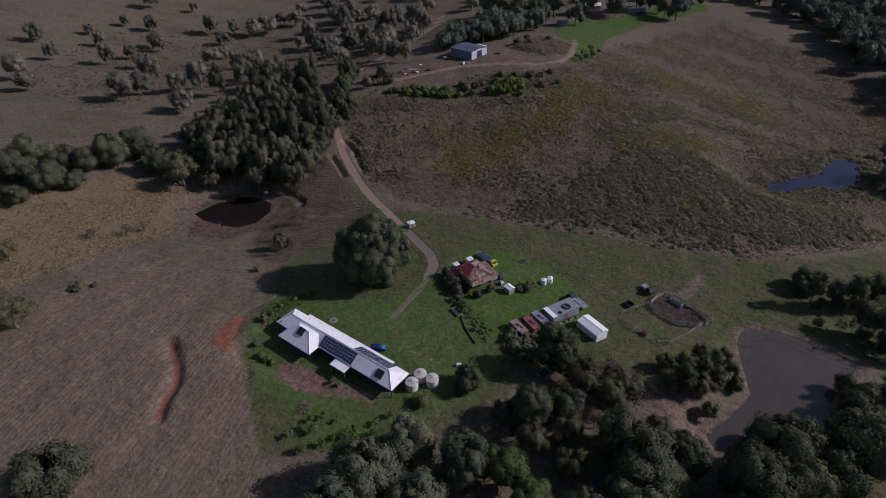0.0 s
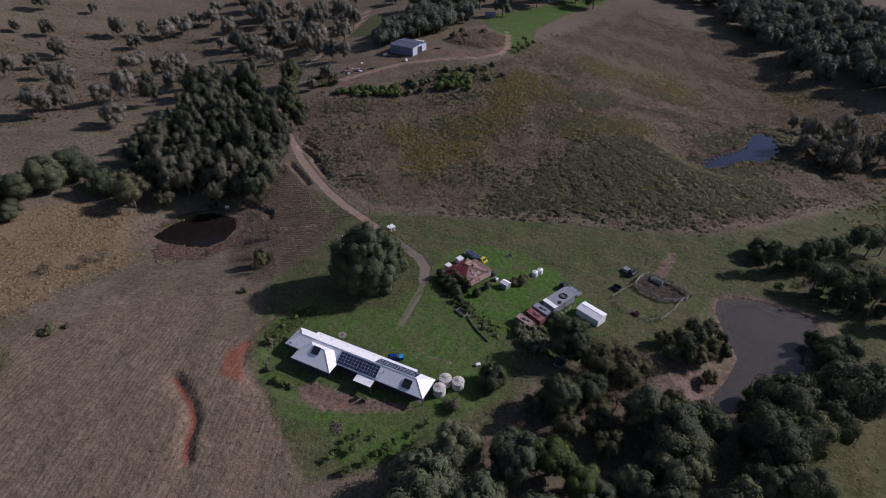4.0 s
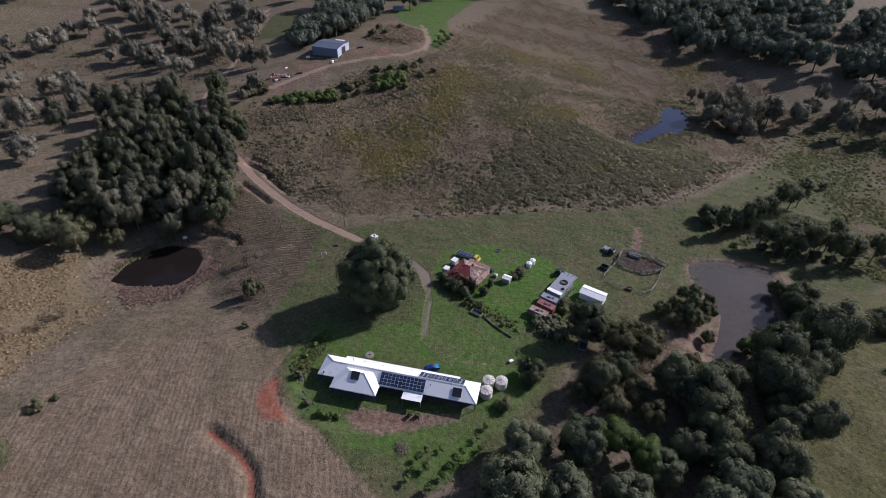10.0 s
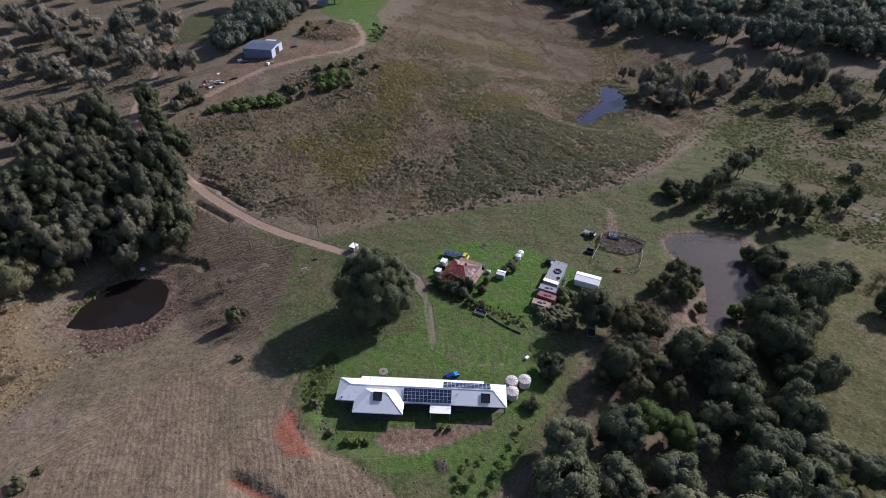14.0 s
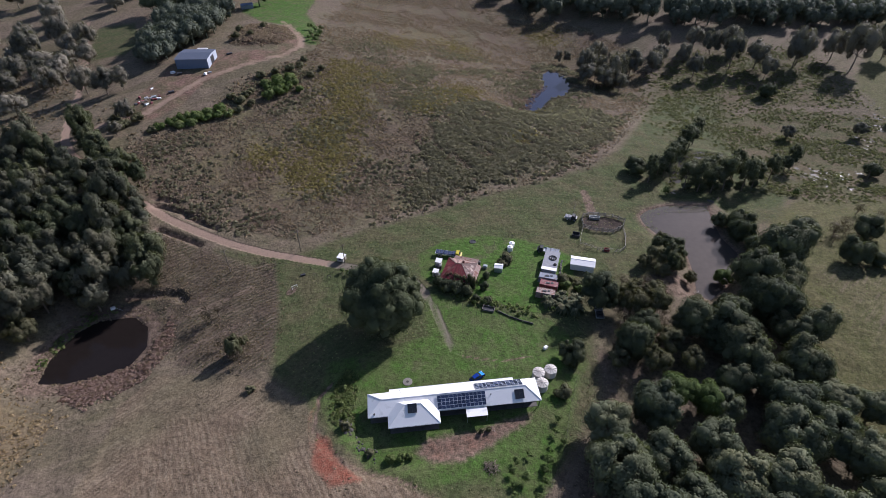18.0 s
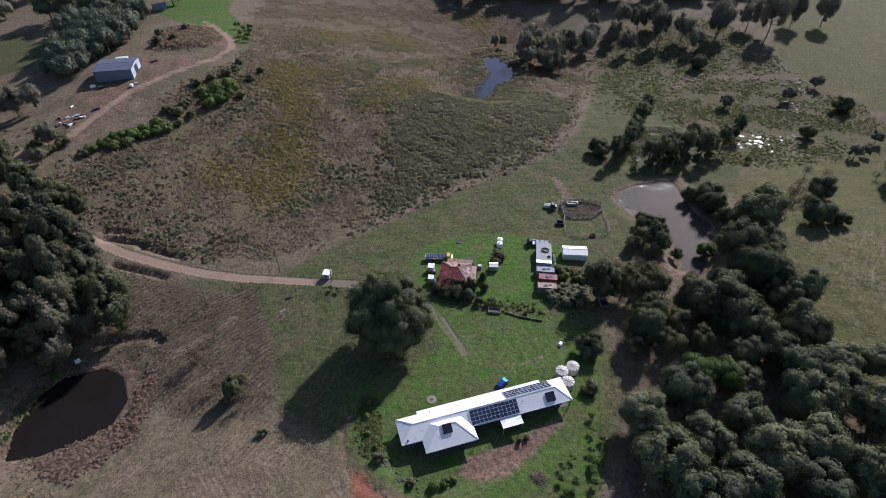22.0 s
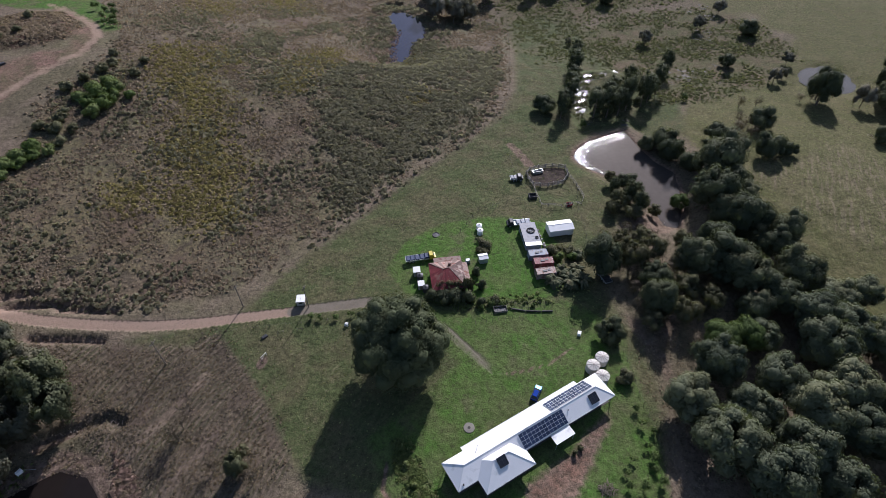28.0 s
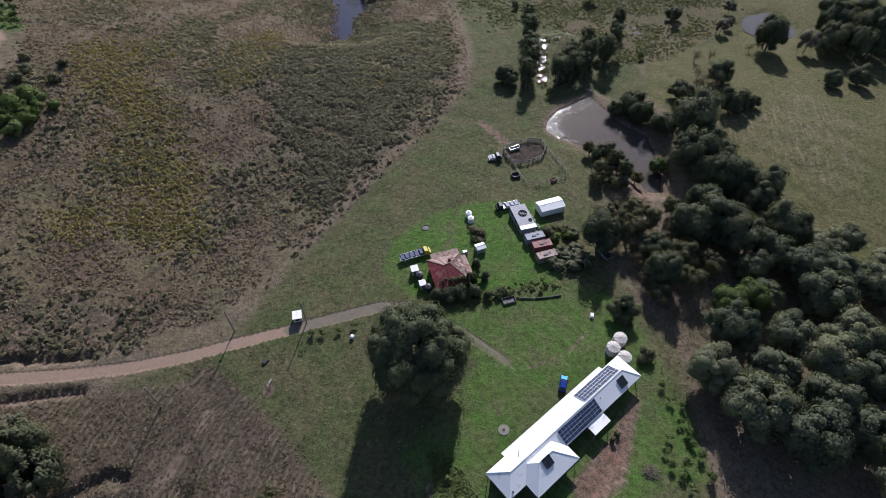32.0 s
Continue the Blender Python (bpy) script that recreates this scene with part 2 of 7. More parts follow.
DRAIN = [(-50, 21), (-53.5, 17.5), (-54.5, 12), (-55.6, 7.6), (-53.5, 3.1), (-49.7, -3.6), (-45.5, -6.2), (-41.6, -8.2), (-35, -13)]
MOUND = [(-83, 275), (-74, 299), (-62, 300), (-49, 291), (-46, 266), (-55, 255), (-68, 254), (-80, 261)]
RUTS = [[(-72, 72), (-81, 69), (-91, 66), (-96, 63), (-98, 70)], [(-76, 56), (-82, 53), (-91, 50), (-102, 41), (-106, 31), (-112, 23), (-116, 6)], [(-98, 60), (-97, 48), (-104, 38)]]
DRIFTS = [(80, 192, 6), (86, 195, 5), (17, 282, 14), (60, 290, 16), (140, 325, 15), (-3, 218, 10), (-22, 212, 13), (-24, 184, 11), (29, 197, 14), (-41, 162, 10), (-40, 145, 13), (-45, 128, 9), (12, 186, 9), (52, 150, 9), (-66, 150, 8), (-32, 172, 13), (-38, 154, 12), (-28, 199, 11), (-20, 226, 10), (42, 206, 9), (-52, 138, 8)]
DARKSCRUB = [(22, 178), (39, 191), (58, 189), (74, 196), (100, 200), (112, 186), (112, 166), (100, 148), (84, 134), (66, 122), (50, 116), (37, 111), (24, 112), (12, 105), (-9, 107), (-10, 119), (1, 139), (9, 161)]
POND_EAST = [(75, 78), (80, 81), (88, 82), (97, 80), (106, 78), (102, 69), (98, 57), (98, 48), (90, 40), (81, 33), (73, 29), (70, 33), (75, 42), (79, 52), (76, 63), (74, 72)]
POND_WEST = [(-132, 50), (-131, 59), (-126, 69), (-120, 73), (-109, 72), (-104, 66), (-103, 57), (-107, 50), (-115, 48), (-125, 48)]
POND_NORTH = [(76, 203), (81, 198), (88, 203), (94, 208), (100, 214), (107, 215), (114, 222), (118, 230), (121, 240), (119, 250), (114, 254), (107, 252), (103.5, 246), (103, 238), (101, 232), (94, 227), (88, 222), (81, 212), (77, 207)]
POND_OAK = [(102, 98), (104, 102), (111, 109), (118, 116), (126, 121), (133, 123), (139, 120), (145, 117), (140, 115), (132, 117), (125, 112), (117, 107), (109, 100)]
POND_FAR = [(213, 48), (216, 58), (224, 63), (233, 61), (241, 56), (239, 46), (233, 37), (226, 36), (219, 40)]
POOLS = [[(106, 79), (109, 82), (111, 80), (108, 77)]]
pool_random = random.Random(5)
for px, py, pr in ((227, 119, 3.5), (222, 115, 3), (224, 111, 2), (181, 98, 4.2), (177, 96, 3), (184, 94, 3), (176, 92, 3), (173, 87, 2.2), (191, 92, 2.4), (183, 81, 1.6), (199, 91, 1.8), (250, 129, 3.5), (247, 124, 2.4),
                   (260, 139, 3), (264, 158, 2), (165, 95, 1.3), (248, 140, 2), (271, 151, 2.4), (170, 95, 1.6), (187, 88, 1.6), (234, 118, 1.8), (212, 108, 1.4), (205, 100, 1.3), (240, 128, 1.6), (101, 92, 1.6), (150, 117, 1.6)):
    for k in range(6):  # each pool is a few ragged puddles
        cx, cy = px + pool_random.gauss(0, 0.7) * pr, py + pool_random.gauss(0, 0.7) * pr
        POOLS.append([(cx + pr * 0.33 * pool_random.uniform(0.2, 1.3) * math.cos(0.571 * i), cy + pr * 0.33 * pool_random.uniform(0.2, 1.3) * math.sin(0.571 * i)) for i in range(11)])


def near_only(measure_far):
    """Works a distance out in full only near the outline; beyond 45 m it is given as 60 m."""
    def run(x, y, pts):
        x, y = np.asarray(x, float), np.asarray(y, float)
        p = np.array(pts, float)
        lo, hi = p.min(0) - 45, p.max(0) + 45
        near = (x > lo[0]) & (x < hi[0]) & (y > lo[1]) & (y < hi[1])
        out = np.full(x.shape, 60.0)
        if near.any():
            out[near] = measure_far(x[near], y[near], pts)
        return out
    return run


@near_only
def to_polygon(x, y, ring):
    """Distance to the outline of a ring, negative inside."""
    p = np.array(ring, float)
    q = np.roll(p, -1, 0)
    best, inside = np.full(x.shape, 1e9), np.zeros(x.shape, bool)
    for (ax, ay), (bx, by) in zip(p, q):
        dx, dy = bx - ax, by - ay
        s = np.clip(((x - ax) * dx + (y - ay) * dy) / (dx * dx + dy * dy + 1e-9), 0, 1)
        best = np.minimum(best, np.hypot(x - ax - s * dx, y - ay - s * dy))
        crosses = (ay > y) != (by > y)
        inside ^= crosses & (x < (bx - ax) * (y - ay) / (by - ay + 1e-12) + ax)
    return np.where(inside, -best, best)


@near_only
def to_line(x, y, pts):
    best = np.full(x.shape, 1e9)
    for (ax, ay), (bx, by) in zip(pts, pts[1:]):
        dx, dy = bx - ax, by - ay
        s = np.clip(((x - ax) * dx + (y - ay) * dy) / (dx * dx + dy * dy), 0, 1)
        best = np.minimum(best, np.hypot(x - ax - s * dx, y - ay - s * dy))
    return best


def smooth(v, a, b):
    s = np.clip((v - a) / (b - a), 0, 1)
    return s * s * (3 - 2 * s)


def ground_z(x, y):
    """Height of the land."""
    x, y = np.asarray(x, float), np.asarray(y, float)
    z = BASE[0] + BASE[1] * np.clip(x, -450, 450) / 100 + BASE[2] * np.clip(y, -200, 500) / 100
    for hx, hy, r, h in HILLS:
        z = z + h * np.exp(-((x - hx) ** 2 + (y - hy) ** 2) / (2 * r * r))
    pad = smooth(to_polygon(x, y, [(-44, -6), (-44, 16), (6, 12), (9, 4), (2, -5)]), 5, 0)
    z = z * (1 - pad)
    for ring, level, reach in ((POND_EAST, -9.0, 9), (POND_WEST, -10.5, 12), (POND_NORTH, -20.0, 30), (POND_OAK, -12.6, 9), (POND_FAR, -16.2, 12)):
        d = to_polygon(x, y, ring)
        bank = smooth(d, reach, 0)
        z = z * (1 - bank) + (level + 0.25 + 0.08 * np.clip(d, 0, 12)) * bank
        z = np.where(d < 0, level + 0.25 - 1.5 * smooth(-d, -0.5, 3), z)
    # hummocks on all rough ground, none on lawns, tracks and water
    calm = np.minimum.reduce([to_polygon(x, y, LAWN), to_polygon(x, y, GARDEN), to_line(x, y, ROAD) - 2.5, to_polygon(x, y, POND_EAST), to_polygon(x, y, POND_WEST), to_polygon(x, y, POND_NORTH)])
    hump = 0.0 * x
    for i, (wl, am) in enumerate(((17.0, 0.16), (11.3, 0.13), (8.1, 0.10), (6.1, 0.08), (4.9, 0.06), (13.1, 0.13), (7.0, 0.09), (5.3, 0.06))):
        th = 0.7 + 2.4 * i
        hump = hump + am * np.sin((x * math.cos(th) + y * math.sin(th)) * 6.283 / wl + 1.7 * i + 1.3 * np.sin((x * math.sin(th) - y * math.cos(th)) / wl * 2.1))
    z = z + hump * 0.5 * smooth(calm, 0, 8) * smooth(np.maximum(np.abs(x) - 150, np.abs(y - 90) - 160), 60, 0)
    z = z + 2.2 * smooth(to_polygon(x, y, MOUND), 1, -7)
    z = z - 1.3 * smooth(to_line(x, y, CUT), 2.6, 0.6) - 1.6 * smooth(to_line(x, y, DITCH), 2.6, 0.5)
    for line in SCARPS:
        z = z - 1.4 * smooth(to_line(x, y, line), 1.6, 0.3)
    z = z - 0.45 * smooth(to_line(x, y, DRAIN), 1.0, 0.1)
    return z


def gz(x, y):
    return float(ground_z(np.array([x]), np.array([y]))[0])


# ---- building helpers ----
def mesh_of(name, verts, faces, mat=None, smooth_shade=False):
    me = bpy.data.meshes.new(name)
    me.from_pydata([tuple(v) for v in verts], [], faces)
    me.validate()
    if mat:
        me.materials.append(mat)
    if smooth_shade:
        me.polygons.foreach_set("use_smooth", [True] * len(me.polygons))
    me.update()
    return me


def thing(name, m, label, category, group="", kind=""):
    ob = new(name)
    ob.empty_display_size = 0.3
    ob.matrix_world = m
    return tagged(ob, label, category, group, kind)


def put(name, me, parent=None, m=None, label=""):
    ob = new(name, me)
    if parent:
        ob.parent = parent
    ob.matrix_local = m or Matrix()
    if label:
        tagged(ob, label)
    return ob


def part(name, geo, mat, parent, label="", smooth_shade=False):
    return put(name, mesh_of(name, geo[0], geo[1], mat, smooth_shade), parent, None, label)


def join(*geos):
    v, f = [], []
    for gv, gf in geos:
        o = len(v)
        v += list(gv)
        f += [tuple(i + o for i in face) for face in gf]
    return v, f


def box(x0, x1, y0, y1, z0, z1, bevel=0.0):
    """A block; with bevel its upper edges are drawn in."""
    if not bevel:
        v = [(x, y, z) for z in (z0, z1) for x, y in ((x0, y0), (x1, y0), (x1, y1), (x0, y1))]
        return v, [(3, 2, 1, 0), (4, 5, 6, 7), (0, 1, 5, 4), (1, 2, 6, 5), (2, 3, 7, 6), (3, 0, 4, 7)]
    b = bevel
    v = [(x, y, z0) for x, y in ((x0, y0), (x1, y0), (x1, y1), (x0, y1))] + [(x, y, z1 - b) for x, y in ((x0, y0), (x1, y0), (x1, y1), (x0, y1))]
    v += [(x, y, z1) for x, y in ((x0 + b, y0 + b), (x1 - b, y0 + b), (x1 - b, y1 - b), (x0 + b, y1 - b))]
    f = [(3, 2, 1, 0), (8, 9, 10, 11)]
    for k in (0, 4):
        f += [(k + i, k + (i + 1) % 4, k + 4 + (i + 1) % 4, k + 4 + i) for i in range(4)]
    return v, f


def moved(geo, m):
    return [tuple(m @ Vector(v)) for v in geo[0]], geo[1]


def tube(a, b, r0, r1, n=6):
    a, b = Vector(a), Vector(b)
    q = (b - a).to_track_quat("Z", "Y")
    v = []
    for p, r in ((a, r0), (b, r1)):
        v += [tuple(p + q @ Vector((r * math.cos(2 * math.pi * i / n), r * math.sin(2 * math.pi * i / n), 0))) for i in range(n)]
    f = [(i, (i + 1) % n, n + (i + 1) % n, n + i) for i in range(n)] + [tuple(range(n - 1, -1, -1)), tuple(range(n, 2 * n))]
    return v, f


def lathe(profile, n=20):
    """A body of revolution round z from (radius, height) pairs."""
    v, f = [], []
    for r, z in profile:
        v += [(r * math.cos(2 * math.pi * i / n), r * math.sin(2 * math.pi * i / n), z) for i in range(n)]
    for k in range(len(profile) - 1):
        f += [(k * n + i, k * n + (i + 1) % n, (k + 1) * n + (i + 1) % n, (k + 1) * n + i) for i in range(n)]
    f += [tuple(range(n - 1, -1, -1)), tuple(range((len(profile) - 1) * n, len(profile) * n))]
    return v, f


def slab(quad, t):
    """A plate of thickness t under a quad given in space."""
    p = [Vector(q) for q in quad]
    nrm = (p[1] - p[0]).cross(p[2] - p[0]).normalized()
    if nrm.z < 0:
        p.reverse()
        nrm = -nrm
    k = len(p)
    v = [tuple(q) for q in p] + [tuple(q - nrm * t) for q in p]
    return v, [tuple(range(k)), tuple(range(2 * k - 1, k - 1, -1))] + [(i, k + i, k + (i + 1) % k, (i + 1) % k) for i in range(k)]


# ---- the land ----
def spread(a, b, step, far):
    """Even steps from a to b, then ever wider ones out to the horizon."""
    mid = list(np.arange(a, b + 0.01, step))
    out, d, s = [], 0.0, step
    while d < far:
        s *= 1.09
        d += s
        out.append(d)
    return np.array([a - o for o in reversed(out)] + mid + [mid[-1] + o for o in out])


def build_ground():
    xs, ys = spread(-145, 130, 0.95, 2600), spread(-50, 200, 0.95, 2600)
    gx, gy = np.meshgrid(xs, ys)
    z = ground_z(gx, gy)
    nx, ny = len(xs), len(ys)
    idx = np.arange(nx * ny).reshape(ny, nx)
    quads = np.stack([idx[:-1, :-1], idx[:-1, 1:], idx[1:, 1:], idx[1:, :-1]], -1).reshape(-1, 4)
    me = bpy.data.meshes.new("ground")
    me.vertices.add(nx * ny)
    me.vertices.foreach_set("co", np.stack([gx, gy, z], -1).astype(np.float32).ravel())
    me.loops.add(quads.size)
    me.loops.foreach_set("vertex_index", quads.astype(np.int32).ravel())
    me.polygons.add(len(quads))
    me.polygons.foreach_set("loop_start", np.arange(0, quads.size, 4, dtype=np.int32))
    me.polygons.foreach_set("use_smooth", np.ones(len(quads), bool))
    me.update(calc_edges=True)

    def edge(ring, soft):
        return smooth(to_polygon(gx, gy, ring), soft, -soft)

    lawn = np.maximum.reduce([edge(LAWN, 4), edge(GARDEN, 3), edge(FARLAWN, 5)])
    paddock = np.maximum(edge(CLEARING, 3), edge(FARLAWN, 5))
    paddock = np.maximum(paddock, edge(PADDOCK, 6) * smooth(gy, 235, 185) * smooth(gx, 215, 160))
    field = edge(FIELD, 2.5)
    rust, thicket, bog = edge(WESTSCRUB, 6), edge(DARKSCRUB, 7), np.maximum(edge(SWAMP, 8), 0.75 * edge(FLAT, 12))
    drift_at = np.maximum.reduce([np.exp(-((gx - a) ** 2 + (gy - b) ** 2) / (r * r)) for a, b, r in DRIFTS])
    pen = edge([(51.3, 79.3), (54.2, 80.4), (58.1, 79.7), (62.5, 77.2), (65.6, 74.3), (62.6, 70.2), (57.8, 68.3), (52, 70), (48.7, 73.4), (50.2, 77.3)], 1.2)
    ruts = np.maximum.reduce([smooth(to_line(gx, gy, k), 2.2, 0.4) for k in RUTS])
    bracken = edge(MOUND, 3)
    headland = smooth(to_line(gx, gy, [(-52, 16), (-60, 26), (-78, 36), (-98, 40), (-107, 30), (-110, 8)]), 17, 11)
    scrub = np.maximum(smooth(to_polygon(gx, gy, HILLSCRUB), 1, -8), edge(WESTSCRUB, 5))
    east = np.maximum(edge(EAST, 6), 0.7 * edge(SWAMP, 5))
    road = np.maximum.reduce([smooth(to_line(gx, gy, ROAD), 2.3, 1.1), 0.62 * smooth(to_line(gx, gy, YARDROAD), 4.0, 0.8)])
    gravel = np.maximum(smooth(to_line(gx, gy, GRAVEL), 2.4, 1.0), 0.72 * smooth(to_line(gx, gy, DRIVE), 2.1, 0.5) * smooth(gy, 14, 30) * (1 - 0.35 * smooth(to_line(gx, gy, DRIVE), 0.8, 0.2)))
    yard = edge(YARD, 3)
    harrow = edge(HARROW, 4)
    verge = np.maximum(smooth(to_line(gx, gy, ROAD), 6.5, 2.5), 0.0)
    red = np.maximum.reduce([0.8 * smooth(to_line(gx, gy, CUT), 1.5, 0.3), 0.36 * smooth(to_line(gx, gy, REDBANK), 1.5, 0.2), 0.72 * edge([(-55, 7), (-57, -2), (-53, -9), (-45, -9), (-50, -3), (-52, 4)], 1.6), 0.36 * edge(PATCH, 2), 0.3 * yard])
    # bare soil; along the scarps its colour also stands in for their shadow line
    mud = np.maximum.reduce([0.7 * smooth(to_line(gx, gy, [(-14, 21), (-10, 19), (-5, 17), (5, 16)]), 0.9, 0.1), 0.9 * smooth(to_line(gx, gy, [(-60, 65.5), (-58.5, 66.5)]), 2.0, 0.4),
                             0.8 * edge(PATCH, 2), 0.85 * smooth(to_line(gx, gy, DRAIN), 0.9, 0.1), edge(CLAY, 2), smooth(to_polygon(gx, gy, POND_WEST), 7, 1.5),
                             0.75 * smooth(to_polygon(gx, gy, POND_EAST), 2.2, 0.3), 0.6 * yard, np.maximum.reduce([0.8 * smooth(to_line(gx, gy, k), 2.2, 0.6) for k in SCARPS + [DITCH]]), 0.8 * smooth(to_line(gx, gy, [(61, 98), (59, 90), (57, 84)]), 3.5, 0.5),
                             0.55 * smooth(to_line(gx, gy, [(24, 12), (20, 0), (12, -12), (0, -26)]), 3.4, 0.6), 0.6 * smooth(to_line(gx, gy, [(46, 20), (36, 8), (26, 4)]), 6, 1)])
    mown_east = 0.8 * edge([(113, 34), (138, 22), (165, 20), (160, -8), (135, -14), (108, -22), (104, 0)], 8)
    for name, chans in (("zone_a", (lawn, paddock, field)), ("zone_b", (scrub, east, road)), ("zone_c", (red, mud, yard)), ("zone_d", (gravel, harrow, verge)),
                        ("zone_e", (rust, thicket, bog)), ("zone_f", (drift_at, pen, ruts)), ("zone_g", (bracken, headland, mown_east)), ("zone_h", (edge(LAWN, 4), paddock, paddock))):
        at = me.attributes.new(name, "FLOAT_COLOR", "POINT")
        at.data.foreach_set("color", np.stack([*chans, np.ones_like(lawn)], -1).astype(np.float32).ravel())
    m = bpy.data.materials.new("grass, soil and tracks")
    m.use_nodes = True
    n, l = m.node_tree.nodes, m.node_tree.links
    b = n["Principled BSDF"]
    b.inputs["Roughness"].default_value, b.inputs["Specular IOR Level"].default_value = 0.95, 0.1
    co = n.new("ShaderNodeTexCoord")

    def noise_of(scale, detail=4, stretch=None):
        t = n.new("ShaderNodeTexNoise")
        t.inputs["Scale"].default_value, t.inputs["Detail"].default_value = scale, detail
        t.inputs["Roughness"].default_value = 0.6
        if stretch:
            mp = n.new("ShaderNodeMapping")
            mp.vector_type = "TEXTURE"  # drawn out along the given bearing
            mp.inputs["Rotation"].default_value[2] = radians(stretch[1])
            mp.inputs["Scale"].default_value = (stretch[0], 1, 1)
            l.new(co.outputs["Object"], mp.inputs["Vector"])
            l.new(mp.outputs[0], t.inputs["Vector"])
        else:
            l.new(co.outputs["Object"], t.inputs["Vector"])
        return t.outputs["Fac"]

    wide2 = noise_of(0.06, 4)
    wide, mid, fine, grain = noise_of(0.018, 3), noise_of(0.12, 4), noise_of(0.7, 4), noise_of(3.0, 3)

    def calc(op, a, c):
        k = n.new("ShaderNodeMath")
        k.operation = op
        for s, q in zip(k.inputs, (a, c)):
            if isinstance(q, (int, float)):
                s.default_value = q
            else:
                l.new(q, s)
        return k.outputs[0]

    def level(v, a, c, lo=0.0, hi=1.0):
        r = n.new("ShaderNodeMapRange")
        for i, q in enumerate((a, c, lo, hi)):
            r.inputs[i + 1].default_value = q
        l.new(v, r.inputs[0])
        return r.outputs[0]

    def blend(f, a, c):
        k = n.new("ShaderNodeMix")
        k.data_type = "RGBA"
        if isinstance(f, float):
            k.inputs["Factor"].default_value = f
        else:
            l.new(f, k.inputs["Factor"])
        for s, q in ((k.inputs["A"], a), (k.inputs["B"], c)):
            if isinstance(q, tuple):
                s.default_value = (*q, 1)
            else:
                l.new(q, s)
        return k.outputs["Result"]

    zones = {}
    for name, keys in (("zone_a", "lawn paddock field"), ("zone_b", "scrub east road"), ("zone_c", "red mud yard"), ("zone_d", "gravel harrow verge"), ("zone_e", "rust thicket bog"), ("zone_f", "drift pen ruts"), ("zone_g", "bracken headland mown"), ("zone_h", "dull")):
        at = n.new("ShaderNodeAttribute")
        at.attribute_name = name
        sep = n.new("ShaderNodeSeparateColor")
        l.new(at.outputs["Color"], sep.inputs[0])
        for key, out in zip(keys.split(), sep.outputs):
            # ragged edges: the weight is moved by noise, then sharpened
            ragged = calc("ADD", out, calc("MULTIPLY", calc("SUBTRACT", calc("ADD", fine, mid), 1.0), 0.55))
            zones[key] = calc("MULTIPLY", level(ragged, 0.3, 0.7), level(out, 0.0, 0.12))
    # the rough pasture that lies everywhere else
    colour = blend(level(mid, 0.35, 0.65), (0.225, 0.175, 0.125), (0.175, 0.152, 0.09))
    colour = blend(level(wide, 0.42, 0.6), colour, (0.21, 0.162, 0.118))
    colour = blend(level(noise_of(0.05, 5, (3, 20)), 0.5, 0.6, 0, 0.6), colour, (0.13, 0.115, 0.066))
    mown = n.new("ShaderNodeTexWave")
    mown.wave_type, mown.bands_direction = "BANDS", "X"
    mown.inputs["Scale"].default_value, mown.inputs["Distortion"].default_value = 0.25, 3.2
    mown.inputs["Detail"].default_value, mown.inputs["Detail Scale"].default_value = 2, 0.25
    mp = n.new("ShaderNodeMapping")
    mp.inputs["Rotation"].default_value[2] = radians(-14)
    l.new(co.outputs["Object"], mp.inputs["Vector"])
    l.new(mp.outputs[0], mown.inputs["Vector"])
    turn = n.new("ShaderNodeTexWave")
    turn.wave_type, turn.bands_direction = "BANDS", "X"
    turn.inputs["Scale"].default_value, turn.inputs["Distortion"].default_value = 0.25, 3.2
    turn.inputs["Detail"].default_value, turn.inputs["Detail Scale"].default_value = 2, 0.25
    mp = n.new("ShaderNodeMapping")
    mp.inputs["Rotation"].default_value[2] = radians(56)
    l.new(co.outputs["Object"], mp.inputs["Vector"])
    l.new(mp.outputs[0], turn.inputs["Vector"])
    colour = blend(zones["east"], colour, blend(level(mid, 0.35, 0.65), (0.118, 0.12, 0.046), (0.15, 0.136, 0.064)))
    colour = blend(zones["bog"], colour, blend(level(mid, 0.35, 0.65), (0.10, 0.105, 0.042), (0.16, 0.12, 0.075)))
    colour = blend(zones["paddock"], colour, blend(level(mid, 0.4, 0.62), (0.092, 0.112, 0.045), (0.13, 0.12, 0.062)))
    fieldcol = blend(level(mid, 0.35, 0.65), (0.208, 0.15, 0.1), (0.238, 0.174, 0.118))
    furrows = blend(zones["headland"], mown.outputs["Fac"], turn.outputs["Fac"])
    fieldcol = blend(calc("MULTIPLY", level(furrows, 0.5, 0.95), level(mid, 0.3, 0.6, 0.2, 0.6)), fieldcol, (0.275, 0.215, 0.15))
    fieldcol = blend(calc("MULTIPLY", level(furrows, 0.4, 0.05), level(mid, 0.3, 0.6, 0.1, 0.38)), fieldcol, (0.135, 0.102, 0.072))
    rows_main, rows_head = noise_of(1.1, 3, (9, -74)), noise_of(1.1, 3, (9, 30))
    straw = blend(zones["headland"], rows_main, rows_head)
    fieldcol = blend(level(straw, 0.5, 0.62, 0, 0.36), fieldcol, (0.31, 0.25, 0.175))
    fieldcol = blend(level(straw, 0.46, 0.38, 0, 0.25), fieldcol, (0.115, 0.088, 0.06))
    fieldcol = blend(calc("MULTIPLY", level(wide, 0.5, 0.62), 0.5), fieldcol, (0.15, 0.14, 0.08))
    colour = blend(calc("MULTIPLY", zones["mown"], level(noise_of(0.9, 3, (10, 28)), 0.48, 0.62, 0.05, 0.6)), colour, (0.25, 0.198, 0.135))
